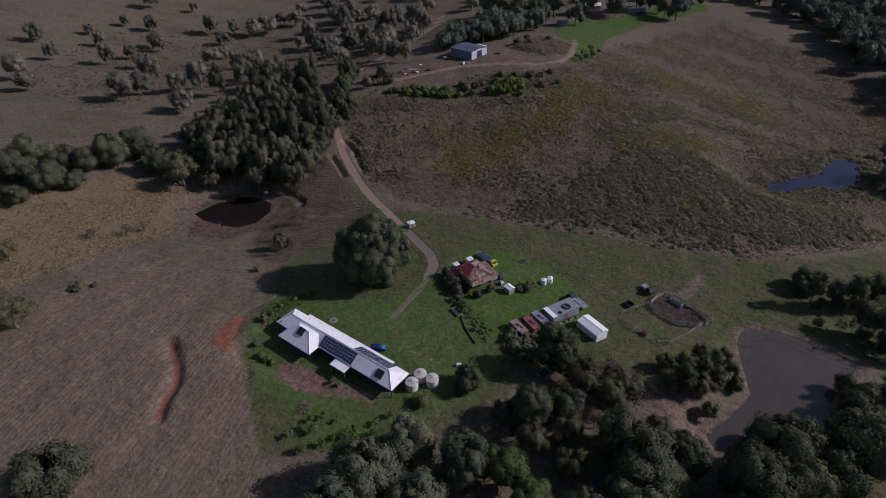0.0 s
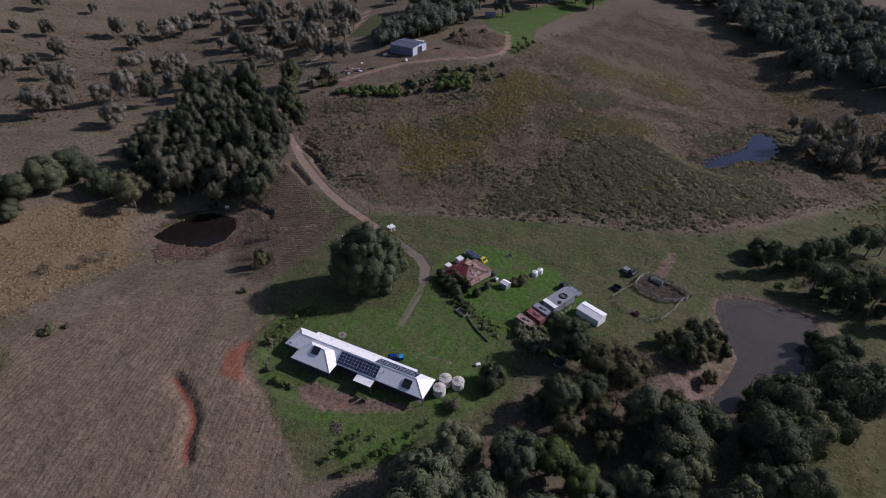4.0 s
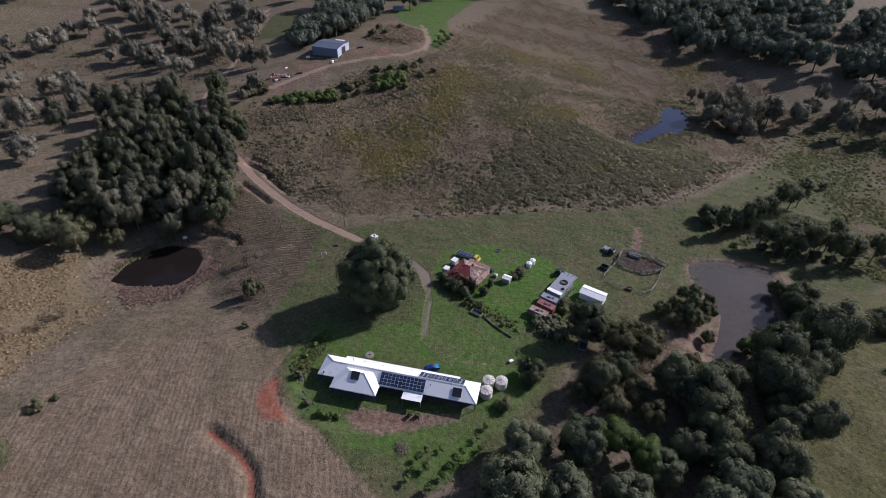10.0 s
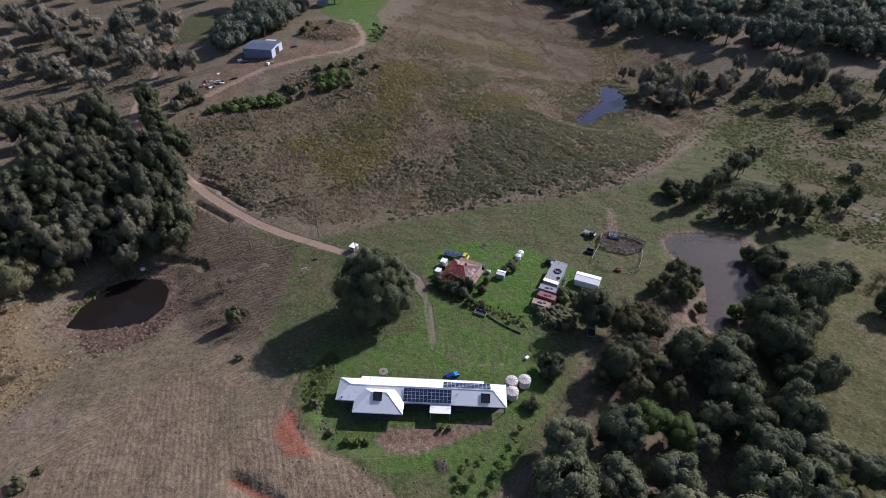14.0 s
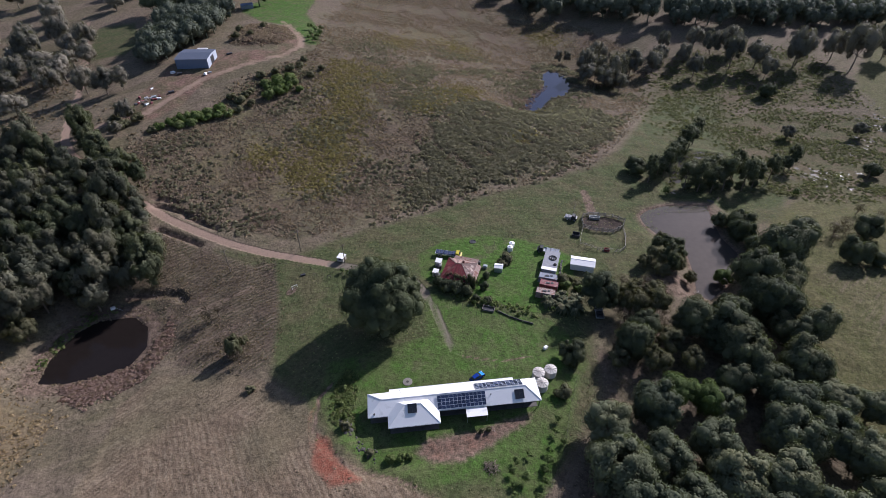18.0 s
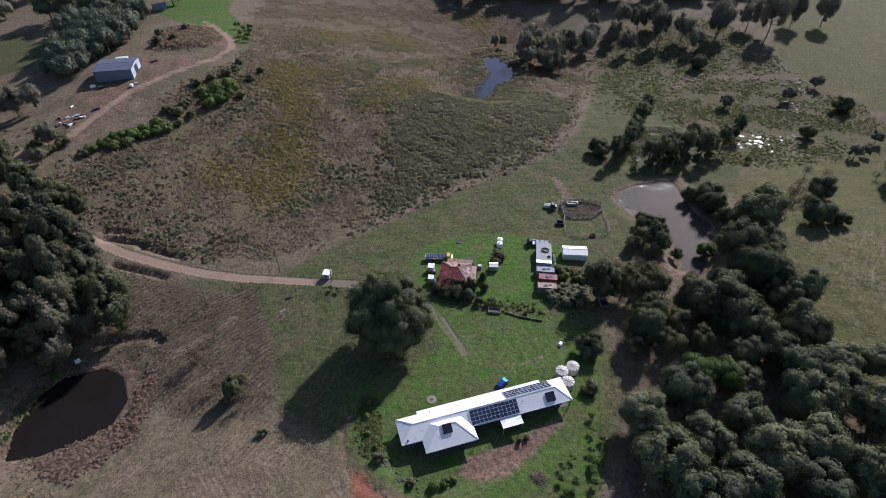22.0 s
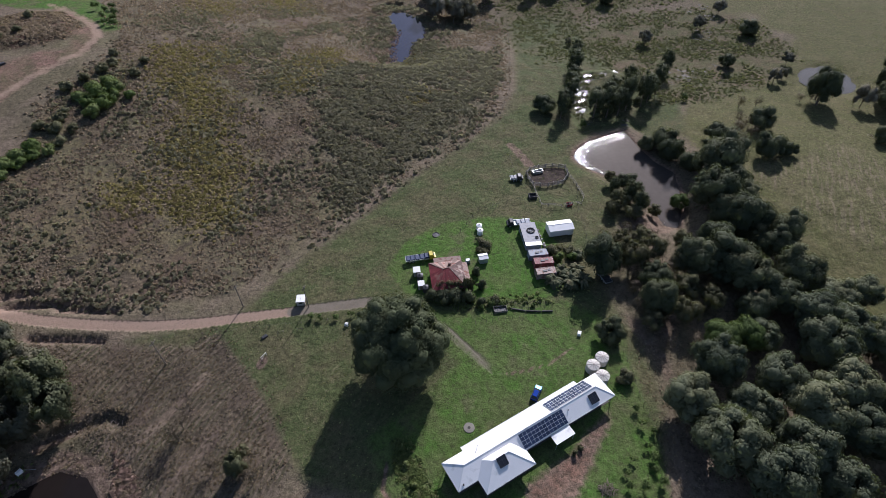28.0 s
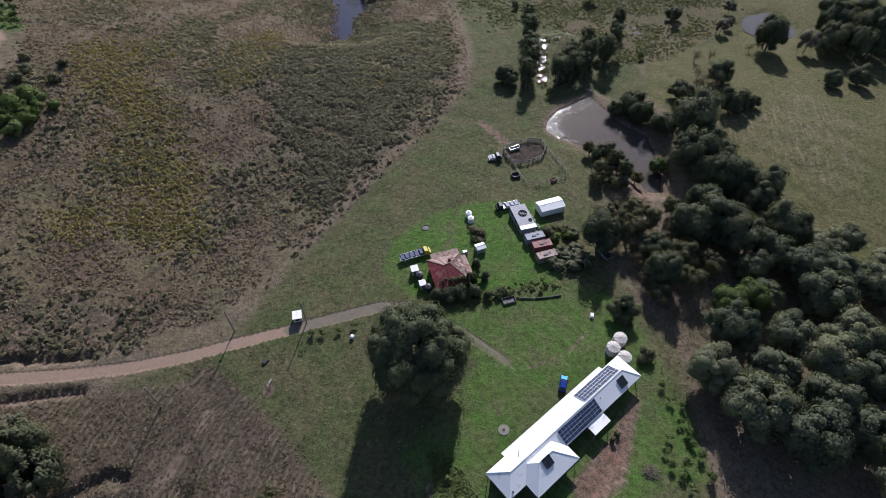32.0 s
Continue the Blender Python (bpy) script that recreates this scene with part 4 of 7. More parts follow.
def build_car(m):
    c = thing("car", m, "dark blue hatchback with a pale blue bonnet on the lawn", "car")
    part("body", profile_body([(-2.1, 0.25), (2.1, 0.25), (2.12, 0.62), (1.95, 0.8), (1.0, 0.95), (-1.95, 0.98), (-2.1, 0.7)], 0.86), CARBLUE, c)
    part("cabin", profile_body([(1.0, 0.95), (0.35, 1.42), (-1.5, 1.45), (-1.98, 0.98)], 0.74, 0.1), GLASS, c, "dark glazed cabin")
    part("roof", profile_body([(0.3, 1.42), (0.28, 1.47), (-1.45, 1.5), (-1.5, 1.44)], 0.62), CARBLUE, c)
    part("bonnet", profile_body([(1.02, 0.955), (1.05, 0.985), (1.93, 0.84), (1.95, 0.81)], 0.76), CARCYAN, c, "pale blue bonnet")
    for s in (-0.58, 0.58):
        part("headlight", box(2.0, 2.1, s - 0.16, s + 0.16, 0.6, 0.72, 0.02), STEEL, c)
        part("tail_light", box(-2.1, -2.02, s - 0.12, s + 0.12, 0.72, 0.9, 0.02), BOXRED, c)
    for x in (-1.3, 1.32):
        for y in (-0.78, 0.78):
            wheel(c, x, y)


build_car(pose(-12.6, 12.6, gz(-12.6, 12.6), 0, 0, 25))


def build_truck(m, name, label, cab_mat, load_mat, length, group=""):
    t = thing(name, m, label, "truck", group)
    part("chassis", box(-length / 2, length / 2, -0.45, 0.45, 0.55, 0.8), DARKSTEEL, t)
    part("tray", join(box(-length / 2, length / 2 - 2.2, -1.15, 1.15, 0.85, 0.98), box(-length / 2, length / 2 - 2.2, -1.18, -1.12, 0.98, 1.3), box(-length / 2, length / 2 - 2.2, 1.12, 1.18, 0.98, 1.3), box(-length / 2 - 0.04, -length / 2, -1.15, 1.15, 0.98, 1.3)), STEEL, t, "grey steel tray")
    rnd = random.Random(len(label))
    x = -length / 2 + 0.2
    while x < length / 2 - 3.0:
        w = rnd.uniform(0.9, 1.4)
        part("load", box(x, x + w, -1.0, 1.0, 0.99, rnd.uniform(1.35, 1.75), 0.12), load_mat, t)
        x += w + 0.15
    x0 = length / 2 - 2.0
    part("cab", profile_body([(x0, 0.6), (x0 + 2.0, 0.6), (x0 + 2.0, 1.35), (x0 + 1.55, 1.5), (x0 + 1.1, 2.25), (x0 + 0.1, 2.3), (x0, 2.2)], 1.05, 0.08), cab_mat, t)
    part("windscreen", slab([(x0 + 1.56, -0.8, 1.53), (x0 + 1.56, 0.8, 1.53), (x0 + 1.15, 0.75, 2.2), (x0 + 1.15, -0.75, 2.2)], -0.02), GLASS, t)
    for xx in (-length / 2 + 1.2, -length / 2 + 2.2, x0 + 1.2):
        for y in (-0.95, 0.95):
            wheel(t, xx, y, 0.45, 0.28)
    return t


build_truck(pose(-5.4, 68.1, gz(-5.4, 68.1) + 0.02, 0, 0, -27.5), "flatbed_truck", "long flatbed truck with dark load and yellow cab", YELLOW, BLUELOAD, 9.2)
build_truck(pose(28.4, 60.6, gz(28.4, 60.6) + 0.02, 0, 0, 150), "old_truck", "dark old truck with loaded tray behind the flat shed", DARKSTEEL, BOXGREY, 7.6)
build_truck(pose(30.4, 27.2, gz(30.4, 27.2) + 0.02, 0, 0, 70), "utility_truck", "small pale utility parked under the trees", GREYROOF, DARKSTEEL, 4.8)


# ---- the old farmhouse and its sheds ----
def build_old_house():
    m = pose(-5.4, 55.2, gz(-5.4, 55.2), 0, 0, -31)
    h = thing("old_farmhouse", m, "small old farmhouse with rusty red hipped iron roof", "house")
    x, y, z0, z1 = 4.9, 5.3, 3.1, 5.2
    part("wall", box(-4.3, 4.3, -4.7, 4.7, 0.3, 3.1), OLDWALL, h)
    a, b, c, d = (-x, -y, z0), (x, -y, z0), (x, y, z0), (-x, y, z0)
    r0, r1 = (-1.2, 0.6, z1), (0.6, 0.9, z1)
    # roofing sheets, each a plate of its own
    for q, mat, k in (((a, b, r1, r0), RUST, 9), ((b, c, r1), RUSTDARK, 9), ((c, d, r0, r1), RUSTPALE, 8), ((d, a, r0), RUST, 9)):
        p = [Vector(v) for v in q]
        top = [p[2], p[3]] if len(p) == 4 else [p[2], p[2]]
        for i in range(k):
            s, e = i / k, (i + 0.985) / k
            quad = [p[0].lerp(p[1], s), p[0].lerp(p[1], e), top[1].lerp(top[0], e), top[1].lerp(top[0], s)]
            quad = [v + Vector((0, 0, 0.02 * (i % 2))) for v in quad]
            part("roof_sheet", slab(quad if len(q) == 4 or True else quad[:3], 0.04), mat, h)
    part("ridge_cap", join(tube(r0, r1, 0.1, 0.1), tube(a, r0, 0.08, 0.08), tube(b, r1, 0.08, 0.08), tube(c, r1, 0.08, 0.08), tube(d, r0, 0.08, 0.08)), RUSTPALE, h)
    part("skillion_roof", slab([(-3.2, 5.2, 2.95), (x, 5.2, 2.95), (x, 7.6, 2.55), (-3.2, 7.6, 2.55)], 0.06), RUSTPALE, h, "faded pinkish skillion roof")
    part("skillion_wall", box(-3.0, 4.7, 4.7, 7.3, 0.3, 2.6), OLDWALL, h)
    part("verandah_roof", slab([(x - 0.1, -4.0, 2.95), (x + 1.5, -4.0, 2.55), (x + 1.5, 4.6, 2.55), (x - 0.1, 4.6, 2.95)], 0.05), RUSTPALE, h)
    for yy in (-3.8, 0.3, 4.4):
        part("verandah_post", box(x + 1.3, x + 1.4, yy - 0.05, yy + 0.05, 0, 2.55), TIMBER, h)
    for yy in (-3.2, 1.6):
        part("window", box(-4.36, -4.3, yy, yy + 1.2, 1.2, 2.3), GLASS, h)
    for xx in (-3.0, 1.4):
        part("window", box(xx, xx + 1.2, -4.76, -4.7, 1.2, 2.3), GLASS, h)
    part("chimney", box(0.6, 1.3, 2.0, 2.7, 3.6, 5.6, 0.06), RUSTPALE, h)
    for xx in (-4, 0, 4):
        for yy in (-4.4, 4.4):
            part("stump", box(xx - 0.12, xx + 0.12, yy - 0.12, yy + 0.12, -0.6, 0.3), TIMBER, h)


build_old_house()


def gable_shed(name, m, w, d, wall_h, rise, roof_mat, wall_mat, label, door_end=False, group=""):
    """A shed with its ridge along x."""
    s = thing(name, m, label, "shed", group)
    x, y = w / 2, d / 2
    for y0, y1 in ((-y, 0), (y, 0)):
        part("roof", slab([(-x - 0.2, y0 * 1.06, wall_h - 0.02), (x + 0.2, y0 * 1.06, wall_h - 0.02), (x + 0.2, y1, wall_h + rise), (-x - 0.2, y1, wall_h + rise)], 0.05), roof_mat, s)
    part("side_wall", box(-x, x, -y, -y + 0.08, -0.4, wall_h), wall_mat, s)
    part("side_wall", box(-x, x, y - 0.08, y, -0.4, wall_h), wall_mat, s)
    for sx in (-1, 1):
        xa = sx * x
        v = [(xa, -y, -0.4), (xa, y, -0.4), (xa, y, wall_h), (xa, 0, wall_h + rise - 0.06), (xa, -y, wall_h)]
        part("end_wall", slab_side(v, 0.08 * sx), SHEDPALE if door_end and sx > 0 else wall_mat, s)
    part("ridge_cap", tube((-x - 0.2, 0, wall_h + rise), (x + 0.2, 0, wall_h + rise), 0.08, 0.08), roof_mat, s)
    if door_end:
        dr = part("door", box(x + 0.01, x + 0.07, -d * 0.16, d * 0.16, -0.3, wall_h * 0.86), DARKSTEEL, s, "open dark roller doorway")
        part("door_frame", join(box(x + 0.01, x + 0.1, -d * 0.16 - 0.1, -d * 0.16, -0.3, wall_h * 0.88), box(x + 0.01, x + 0.1, d * 0.16, d * 0.16 + 0.1, -0.3, wall_h * 0.88)), SHEDPALE, dr)
    return s


def slab_side(v, t):
    p = [Vector(q) for q in v]
    k = len(p)
    out = [tuple(q) for q in p] + [(q.x - t, q.y, q.z) for q in p]
    return out, [tuple(range(k)), tuple(range(2 * k - 1, k - 1, -1))] + [(i, k + i, k + (i + 1) % k, (i + 1) % k) for i in range(k)]


gable_shed("white_shed", pose(36.1, 50.0, gz(36.1, 50.0), 0, 0, -28.5), 7.7, 4.4, 2.6, 0.6, WHITE, WHITE, "small white gabled steel shed beside the containers")
gable_shed("garden_shed", pose(8.2, 55.0, gz(8.2, 55.0), 0, 0, -25), 2.5, 2.3, 2.0, 0.35, WHITE, STEEL, "tiny steel garden shed with pale roof")
gable_shed("farm_shed", pose(-97.0, 238.5, gz(-97.0, 238.5) - 0.2, 0, 0, -14), 16.6, 14.5, 4.9, 0.7, SHEDROOF, SHEDBLUE, "large blue-grey steel farm shed with open door", True)


def build_container(m, mat, label, group="containers in a row"):
    c = thing("shipping_container", m, label, "container", group)
    ln, w, hh = 5.7, 2.35, 2.5
    part("body", box(-ln / 2 + 0.06, ln / 2 - 0.06, -w / 2 + 0.06, w / 2 - 0.06, 0.12, hh - 0.05), mat, c)
    n = 18
    for s in (-1, 1):
        part("corrugation", join(*[box(-ln / 2 + 0.15 + i * (ln - 0.3) / n, -ln / 2 + 0.15 + (i + 0.5) * (ln - 0.3) / n, s * w / 2 - 0.03, s * w / 2 + 0.03, 0.2, hh - 0.15) for i in range(n)]), mat, c)
    part("frame", join(*[box(sx * ln / 2 - 0.08, sx * ln / 2 + 0.08, sy * w / 2 - 0.08, sy * w / 2 + 0.08, 0, hh) for sx in (-1, 1) for sy in (-1, 1)],
                       *[box(-ln / 2, ln / 2, sy * w / 2 - 0.06, sy * w / 2 + 0.06, z, z + 0.12) for sy in (-1, 1) for z in (0.02, hh - 0.12)]), mat, c)
    for y in (-0.58, 0.58):
        d = part("door", box(ln / 2 - 0.02, ln / 2 + 0.05, y - 0.54, y + 0.54, 0.2, hh - 0.15), mat, c)
        part("lock_bar", tube((ln / 2 + 0.09, y, 0.2), (ln / 2 + 0.09, y, hh - 0.15), 0.03, 0.03), STEEL, d)
    part("roof_clutter", join(box(-0.9, 0.3, -0.4, 0.2, hh - 0.05, hh + 0.12), box(0.6, 1.4, -0.1, 0.5, hh - 0.05, hh + 0.07)), DARKSTEEL, c)
    return c


for x, y, a, mat, lab in ((21.7, 45.6, -31, BOXGREY, "blue-grey steel shipping container beside the flat shed"), (20.4, 42.1, -33, BOXRED, "faded red steel shipping container"),
                          (17.8, 38.7, -30, BOXPALE, "rust-stained pale steel shipping container under the palms")):
    build_container(pose(x, y, gz(x, y) - 0.1, 0, 0, a), mat, lab)


def torus(r, t, z, n=20, k=6):
    v = [((r + t * math.cos(b)) * math.cos(a), (r + t * math.cos(b)) * math.sin(a), z + t * math.sin(b)) for a in [2 * math.pi * i / n for i in range(n)] for b in [2 * math.pi * j / k for j in range(k)]]
    return v, [(i * k + j, ((i + 1) % n) * k + j, ((i + 1) % n) * k + (j + 1) % k, i * k + (j + 1) % k) for i in range(n) for j in range(k)]


def build_flat_shed():
    m = pose(25.9, 53.0, gz(25.9, 53.0), 0, 0, -32)
    s = thing("flat_roofed_shed", m, "long grey flat-roofed shed with coiled hose on top", "shed")
    part("wall", box(-2.3, 2.3, -4.9, 4.9, -0.4, 2.45), BOXGREY, s)
    for i in range(8):
        part("roof_sheet", box(-2.5, 2.5, -5.1 + i * 1.275, -5.1 + (i + 0.985) * 1.275, 2.45 + 0.008 * (i % 2), 2.53), GREYROOF, s)
    part("pale_end_sheet", box(-2.52, 2.52, -5.12, -3.6, 2.54, 2.57), WHITE, s, "whiter sheet at the roof's end")
    hose = part("coiled_hose", join(torus(1.25, 0.09, 2.65), torus(1.0, 0.09, 2.65), torus(0.55, 0.08, 2.65)), RUBBER, s, "black poly pipe coil")
    hose.location = (0.4, 1.3, 0)
    h2 = part("coiled_hose", join(torus(0.5, 0.1, 2.66), torus(0.25, 0.08, 2.66)), RUBBER, s)
    h2.location = (1.6, -1.9, 0)
    for y in (-3.5, -1.0, 2.2):
        part("window", box(-2.36, -2.3, y, y + 1.2, 1.0, 1.9), GLASS, s)
    part("door", box(2.3, 2.36, -0.6, 0.4, -0.3, 1.9), TIMBER, s)


build_flat_shed()
barrel_m = [(29.2, 51.6), (29.6, 52.6), (28.4, 50.2), (30.6, 54.0), (27.4, 48.4), (26.9, 47.4)]
barrel = thing("drum", pose(*barrel_m[0], gz(*barrel_m[0])), "pale plastic drum beside the flat shed", "drum", "drums by the shed")
part("body", lathe([(0.3, 0), (0.33, 0.1), (0.34, 0.45), (0.33, 0.8), (0.29, 0.9)], 12), TANK, barrel)
part("lid", lathe([(0.3, 0.9), (0.3, 0.95)], 12), DARKSTEEL, barrel)
for p in barrel_m[1:]:
    copy_thing(barrel, pose(*p, gz(*p)))

small = build_tank(0.95, 1.7, "small round white water tank with dark lid", 0, WHITE)
small.name = "rainwater_tank"
tagged(small, group="small tanks")
small.matrix_world = pose(17.4, 67.2, gz(17.4, 67.2))
copy_thing(small, pose(16.0, 65.1, gz(16.0, 65.1)))


def build_hut(m, label, w=1.9):
    s = thing("white_hut", m, label, "hut", "white huts by the old house")
    part("wall", box(-w / 2, w / 2, -w / 2, w / 2, 0, 2.0), CREAM, s)
    part("roof", slab([(-w * 0.56, -w * 0.56, 2.02), (w * 0.56, -w * 0.56, 2.02), (w * 0.56, w * 0.56, 2.2), (-w * 0.56, w * 0.56, 2.2)], 0.06), WHITE, s, "flat white roof")
    part("door", box(-0.35, 0.35, -w / 2 - 0.04, -w / 2, 0.05, 1.85), TIMBER, s)
    return s


build_hut(pose(-10.0, 63.8, gz(-10.0, 63.8), 0, 0, -31), "white box hut beside the old farmhouse")
squat = build_tank(0.95, 1.9, "dark round water tank beside the old farmhouse", 0, DARKSTEEL)
squat.name = "rainwater_tank"
tagged(squat, group="dark tanks")
squat.matrix_world = pose(-10.6, 61.4, gz(-10.6, 61.4))
copy_thing(squat, pose(-12.2, 56.4, gz(-12.2, 56.4)))
build_hut(pose(-12.4, 58.4, gz(-12.4, 58.4), 0, 0, -31), "white tank hut beside the old farmhouse", 1.7)


def build_caravan():
    m = pose(-41.4, 77.0, gz(-41.4, 77.0), 0, 0, -35)
    c = thing("roadside_hut", m, "small white cabin with twin pale roof panels by the road", "hut")
    part("body", box(-1.15, 1.15, -1.2, 1.2, 0.35, 2.1), CREAM, c)
    for x0 in (-1.25, 0.03):
        part("roof", slab([(x0, -1.35, 2.12), (x0 + 1.22, -1.35, 2.12), (x0 + 1.22, 1.35, 2.2), (x0, 1.35, 2.2)], 0.05), WHITE, c)
    part("window", box(-0.5, 0.5, -1.26, -1.2, 1.1, 1.8), GLASS, c)
    part("door", box(1.15, 1.2, -0.4, 0.4, 0.4, 2.0), TIMBER, c)
    for x in (-1.0, 1.0):
        for y in (-1.0, 1.0):
            part("leg", box(x - 0.08, x + 0.08, y - 0.08, y + 0.08, -0.2, 0.36), TIMBER, c)


build_caravan()


# ---- poles, fences and yards ----
def build_pole(x, y, height, label):
    p = thing("power_pole", pose(x, y, gz(x, y) - 0.3, 0, 0, 35), label, "pole", "power poles")
    part("shaft", tube((0, 0, 0), (0, 0, height + 0.3), 0.16, 0.11, 8), TIMBER, p)
    part("crossarm", box(-1.1, 1.1, -0.06, 0.06, height - 0.5, height - 0.36), TIMBER, p)
    for i in (-0.95, 0, 0.95):
        part("insulator", lathe([(0.05, height - 0.36), (0.07, height - 0.28), (0.04, height - 0.18)], 8), CREAM, p).location = (i, 0, 0)
    part("brace", join(tube((-0.6, 0, height - 0.5), (0, 0, height - 1.2), 0.025, 0.025), tube((0.6, 0, height - 0.5), (0, 0, height - 1.2), 0.025, 0.025)), STEEL, p)


build_pole(-79.1, 82.4, 10.3, "tall timber power pole in the paddock")
build_pole(-55.0, 87.0, 9.5, "timber power pole near the bend of the track")
build_pole(-40.6, 74.4, 9.0, "timber power pole beside the roadside cabin")


def build_fence(pts, spacing, label, height=1.15, rails=0, mat=TIMBER, thick=0.07):
    f = thing("fence", pose(*pts[0], gz(*pts[0])), label, "fence", "paddock fences")
    o = f.matrix_world.translation
    me = mesh_of("post", *tube((0, 0, -0.3), (0, 0, height), thick, thick * 0.85, 5), mat)
    tops = []
    for (ax, ay), (bx, by) in zip(pts, pts[1:]):
        k = max(1, round(math.hypot(bx - ax, by - ay) / spacing))
        for i in range(k + (1 if (bx, by) == pts[-1] else 0)):
            x, y = ax + (bx - ax) * i / k, ay + (by - ay) * i / k
            p = Vector((x, y, gz(x, y))) - o
            put("post", me, f, Matrix.Translation(p))
            tops.append(p)
    for r in range(rails):
        z = height * (0.92 - 0.36 * r)
        for a, b in zip(tops, tops[1:]):
            part("rail", tube(a + Vector((0, 0, z)), b + Vector((0, 0, z + 0.02)), 0.05, 0.05, 5), mat, f)
    if not rails:
        part("wire", join(*[tube(a + Vector((0, 0, z)), b + Vector((0, 0, z)), 0.008, 0.008, 3) for z in (0.4, 0.7, 1.0) for a, b in zip(tops, tops[1:])]), DARKSTEEL, f)


build_fence([(-84, 104), (-58, 88.5), (-40, 92.5), (-13, 97.5), (14, 104.5), (44, 109), (73, 117), (92, 131), (128, 168), (166, 210)], 6, "post and wire fence along the scrubby hillside")
build_fence([(-106, 112), (-92, 101), (-80, 92.5), (-68, 85), (-56, 78), (-45, 70.5), (-36, 64)], 4, "post and wire fence beside the dirt road")
build_fence([(52, 96), (54, 91), (47, 80)], 4, "timber posts running up to the stock yard")
build_fence([(38, 40), (44, 46), (50, 54), (61, 64)], 4, "post and wire fence behind the white shed")
build_fence([(-10, 46.5), (-2, 41), (10, 31)], 3, "garden fence below the old farmhouse")
build_fence([(12, 70), (24, 75), (39, 70)], 5, "post and wire fence above the small tanks")
def build_yard(pts, label, height=1.7):
    """A closed ring of heavy posts with four broad boards between them."""
    f = thing("stock_yard", pose(*pts[0], gz(*pts[0])), label, "fence")
    o = f.matrix_world.translation
    post = mesh_of("post", *box(-0.13, 0.13, -0.13, 0.13, -0.4, height + 0.15, 0.04), PALETIMBER)
    rnd = random.Random(8)
    for (ax, ay), (bx, by) in zip(pts, pts[1:] + pts[:1]):
        k = max(1, round(math.hypot(bx - ax, by - ay) / 2.4))
        for i in range(k):
            a = Vector((ax + (bx - ax) * i / k, ay + (by - ay) * i / k, 0))
            b = Vector((ax + (bx - ax) * (i + 1) / k, ay + (by - ay) * (i + 1) / k, 0))
            a.z, b.z = gz(a.x, a.y), gz(b.x, b.y)
            put("post", post, f, Matrix.Translation(a - o))
            for z in (0.35, 0.75, 1.15, 1.55):
                if rnd.random() < 0.08:
                    continue
                d = (b - a).to_track_quat("X", "Z").to_matrix().to_4x4()
                ln = (b - a).length
                put("board", mesh_of("board", *box(-0.1, ln + 0.1, -0.16, -0.1, z - 0.11, z + 0.11), PALETIMBER if rnd.random() < 0.7 else TIMBER), f, Matrix.Translation(a - o) @ d)


build_yard([(51.3, 79.8), (54.2, 80.9), (58.1, 80.2), (62.9, 77.6), (66.4, 74.3), (63, 69.8), (57.8, 67.8), (51.9, 69.5), (48.2, 73.2), (49.7, 77.5)], "ring of bleached timber boards round a bare stock yard")
build_fence([(63, 69.8), (60.7, 64), (56.7, 57.4), (53.5, 55.4), (50.3, 56.9), (46.3, 58.2)], 2.4, "bleached timber rail fence leading from the stock yard", 1.5, 3, PALETIMBER, 0.09)
build_fence([(48.2, 73.2), (44.4, 67.4), (41.7, 62.8), (46.3, 58.2)], 2.4, "timber rail race beside the stock yard", 1.4, 2, PALETIMBER, 0.08)
build_fence([(14, 7.5), (7, -2.5), (1, -12.5), (-7, -21.5)], 3, "thin post and wire fence below the orchard")
build_fence([(143, 83.8), (160, 72.5), (187, 64.5), (222, 61)], 5, "post and wire fence along the eastern track")
build_truck(pose(46.2, 79.6, gz(46.2, 79.6) + 0.02, 0, 0, -35), "tractor_truck", "dark old truck parked at the stock yard", DARKSTEEL, GREYROOF, 4.6)


def build_trough(x, y, a, label, w=2.6, d=1.2, hh=0.9, mat=STEEL):
    t = thing("stock_trough", pose(x, y, gz(x, y), 0, 0, a), label, "trough")
    part("shell", join(box(-w / 2, w / 2, -d / 2, -d / 2 + 0.08, 0, hh), box(-w / 2, w / 2, d / 2 - 0.08, d / 2, 0, hh), box(-w / 2, -w / 2 + 0.08, -d / 2 + 0.08, d / 2 - 0.08, 0, hh), box(w / 2 - 0.08, w / 2, -d / 2 + 0.08, d / 2 - 0.08, 0, hh)), mat, t)
    part("base", box(-w / 2 + 0.08, w / 2 - 0.08, -d / 2 + 0.08, d / 2 - 0.08, 0, hh * 0.4), DARKSTEEL, t)


build_trough(55.5, 78.2, -20, "long pale trough inside the stock yard", 4.0, 1.3, 1.2)
build_trough(42.8, 68.2, -30, "dark metal feed rack on the grass", 2.6, 2.2, 1.3, DARKSTEEL)
build_trough(49.5, 57.5, -20, "rusty feed bin beside the shed track", 1.7, 1.4, 0.9, RUST)
build_trough(-1.2, 37.3, -31, "concrete garden trough by the fence", 3.6, 2.0, 0.7, CONCRETE)


def build_ring(x, y, r, label, mat, name, cat):
    t = thing(name, pose(x, y, gz(x, y)), label, cat)
    part("rim", torus(r, 0.14, 0.1, 20, 6), mat, t)
    return t


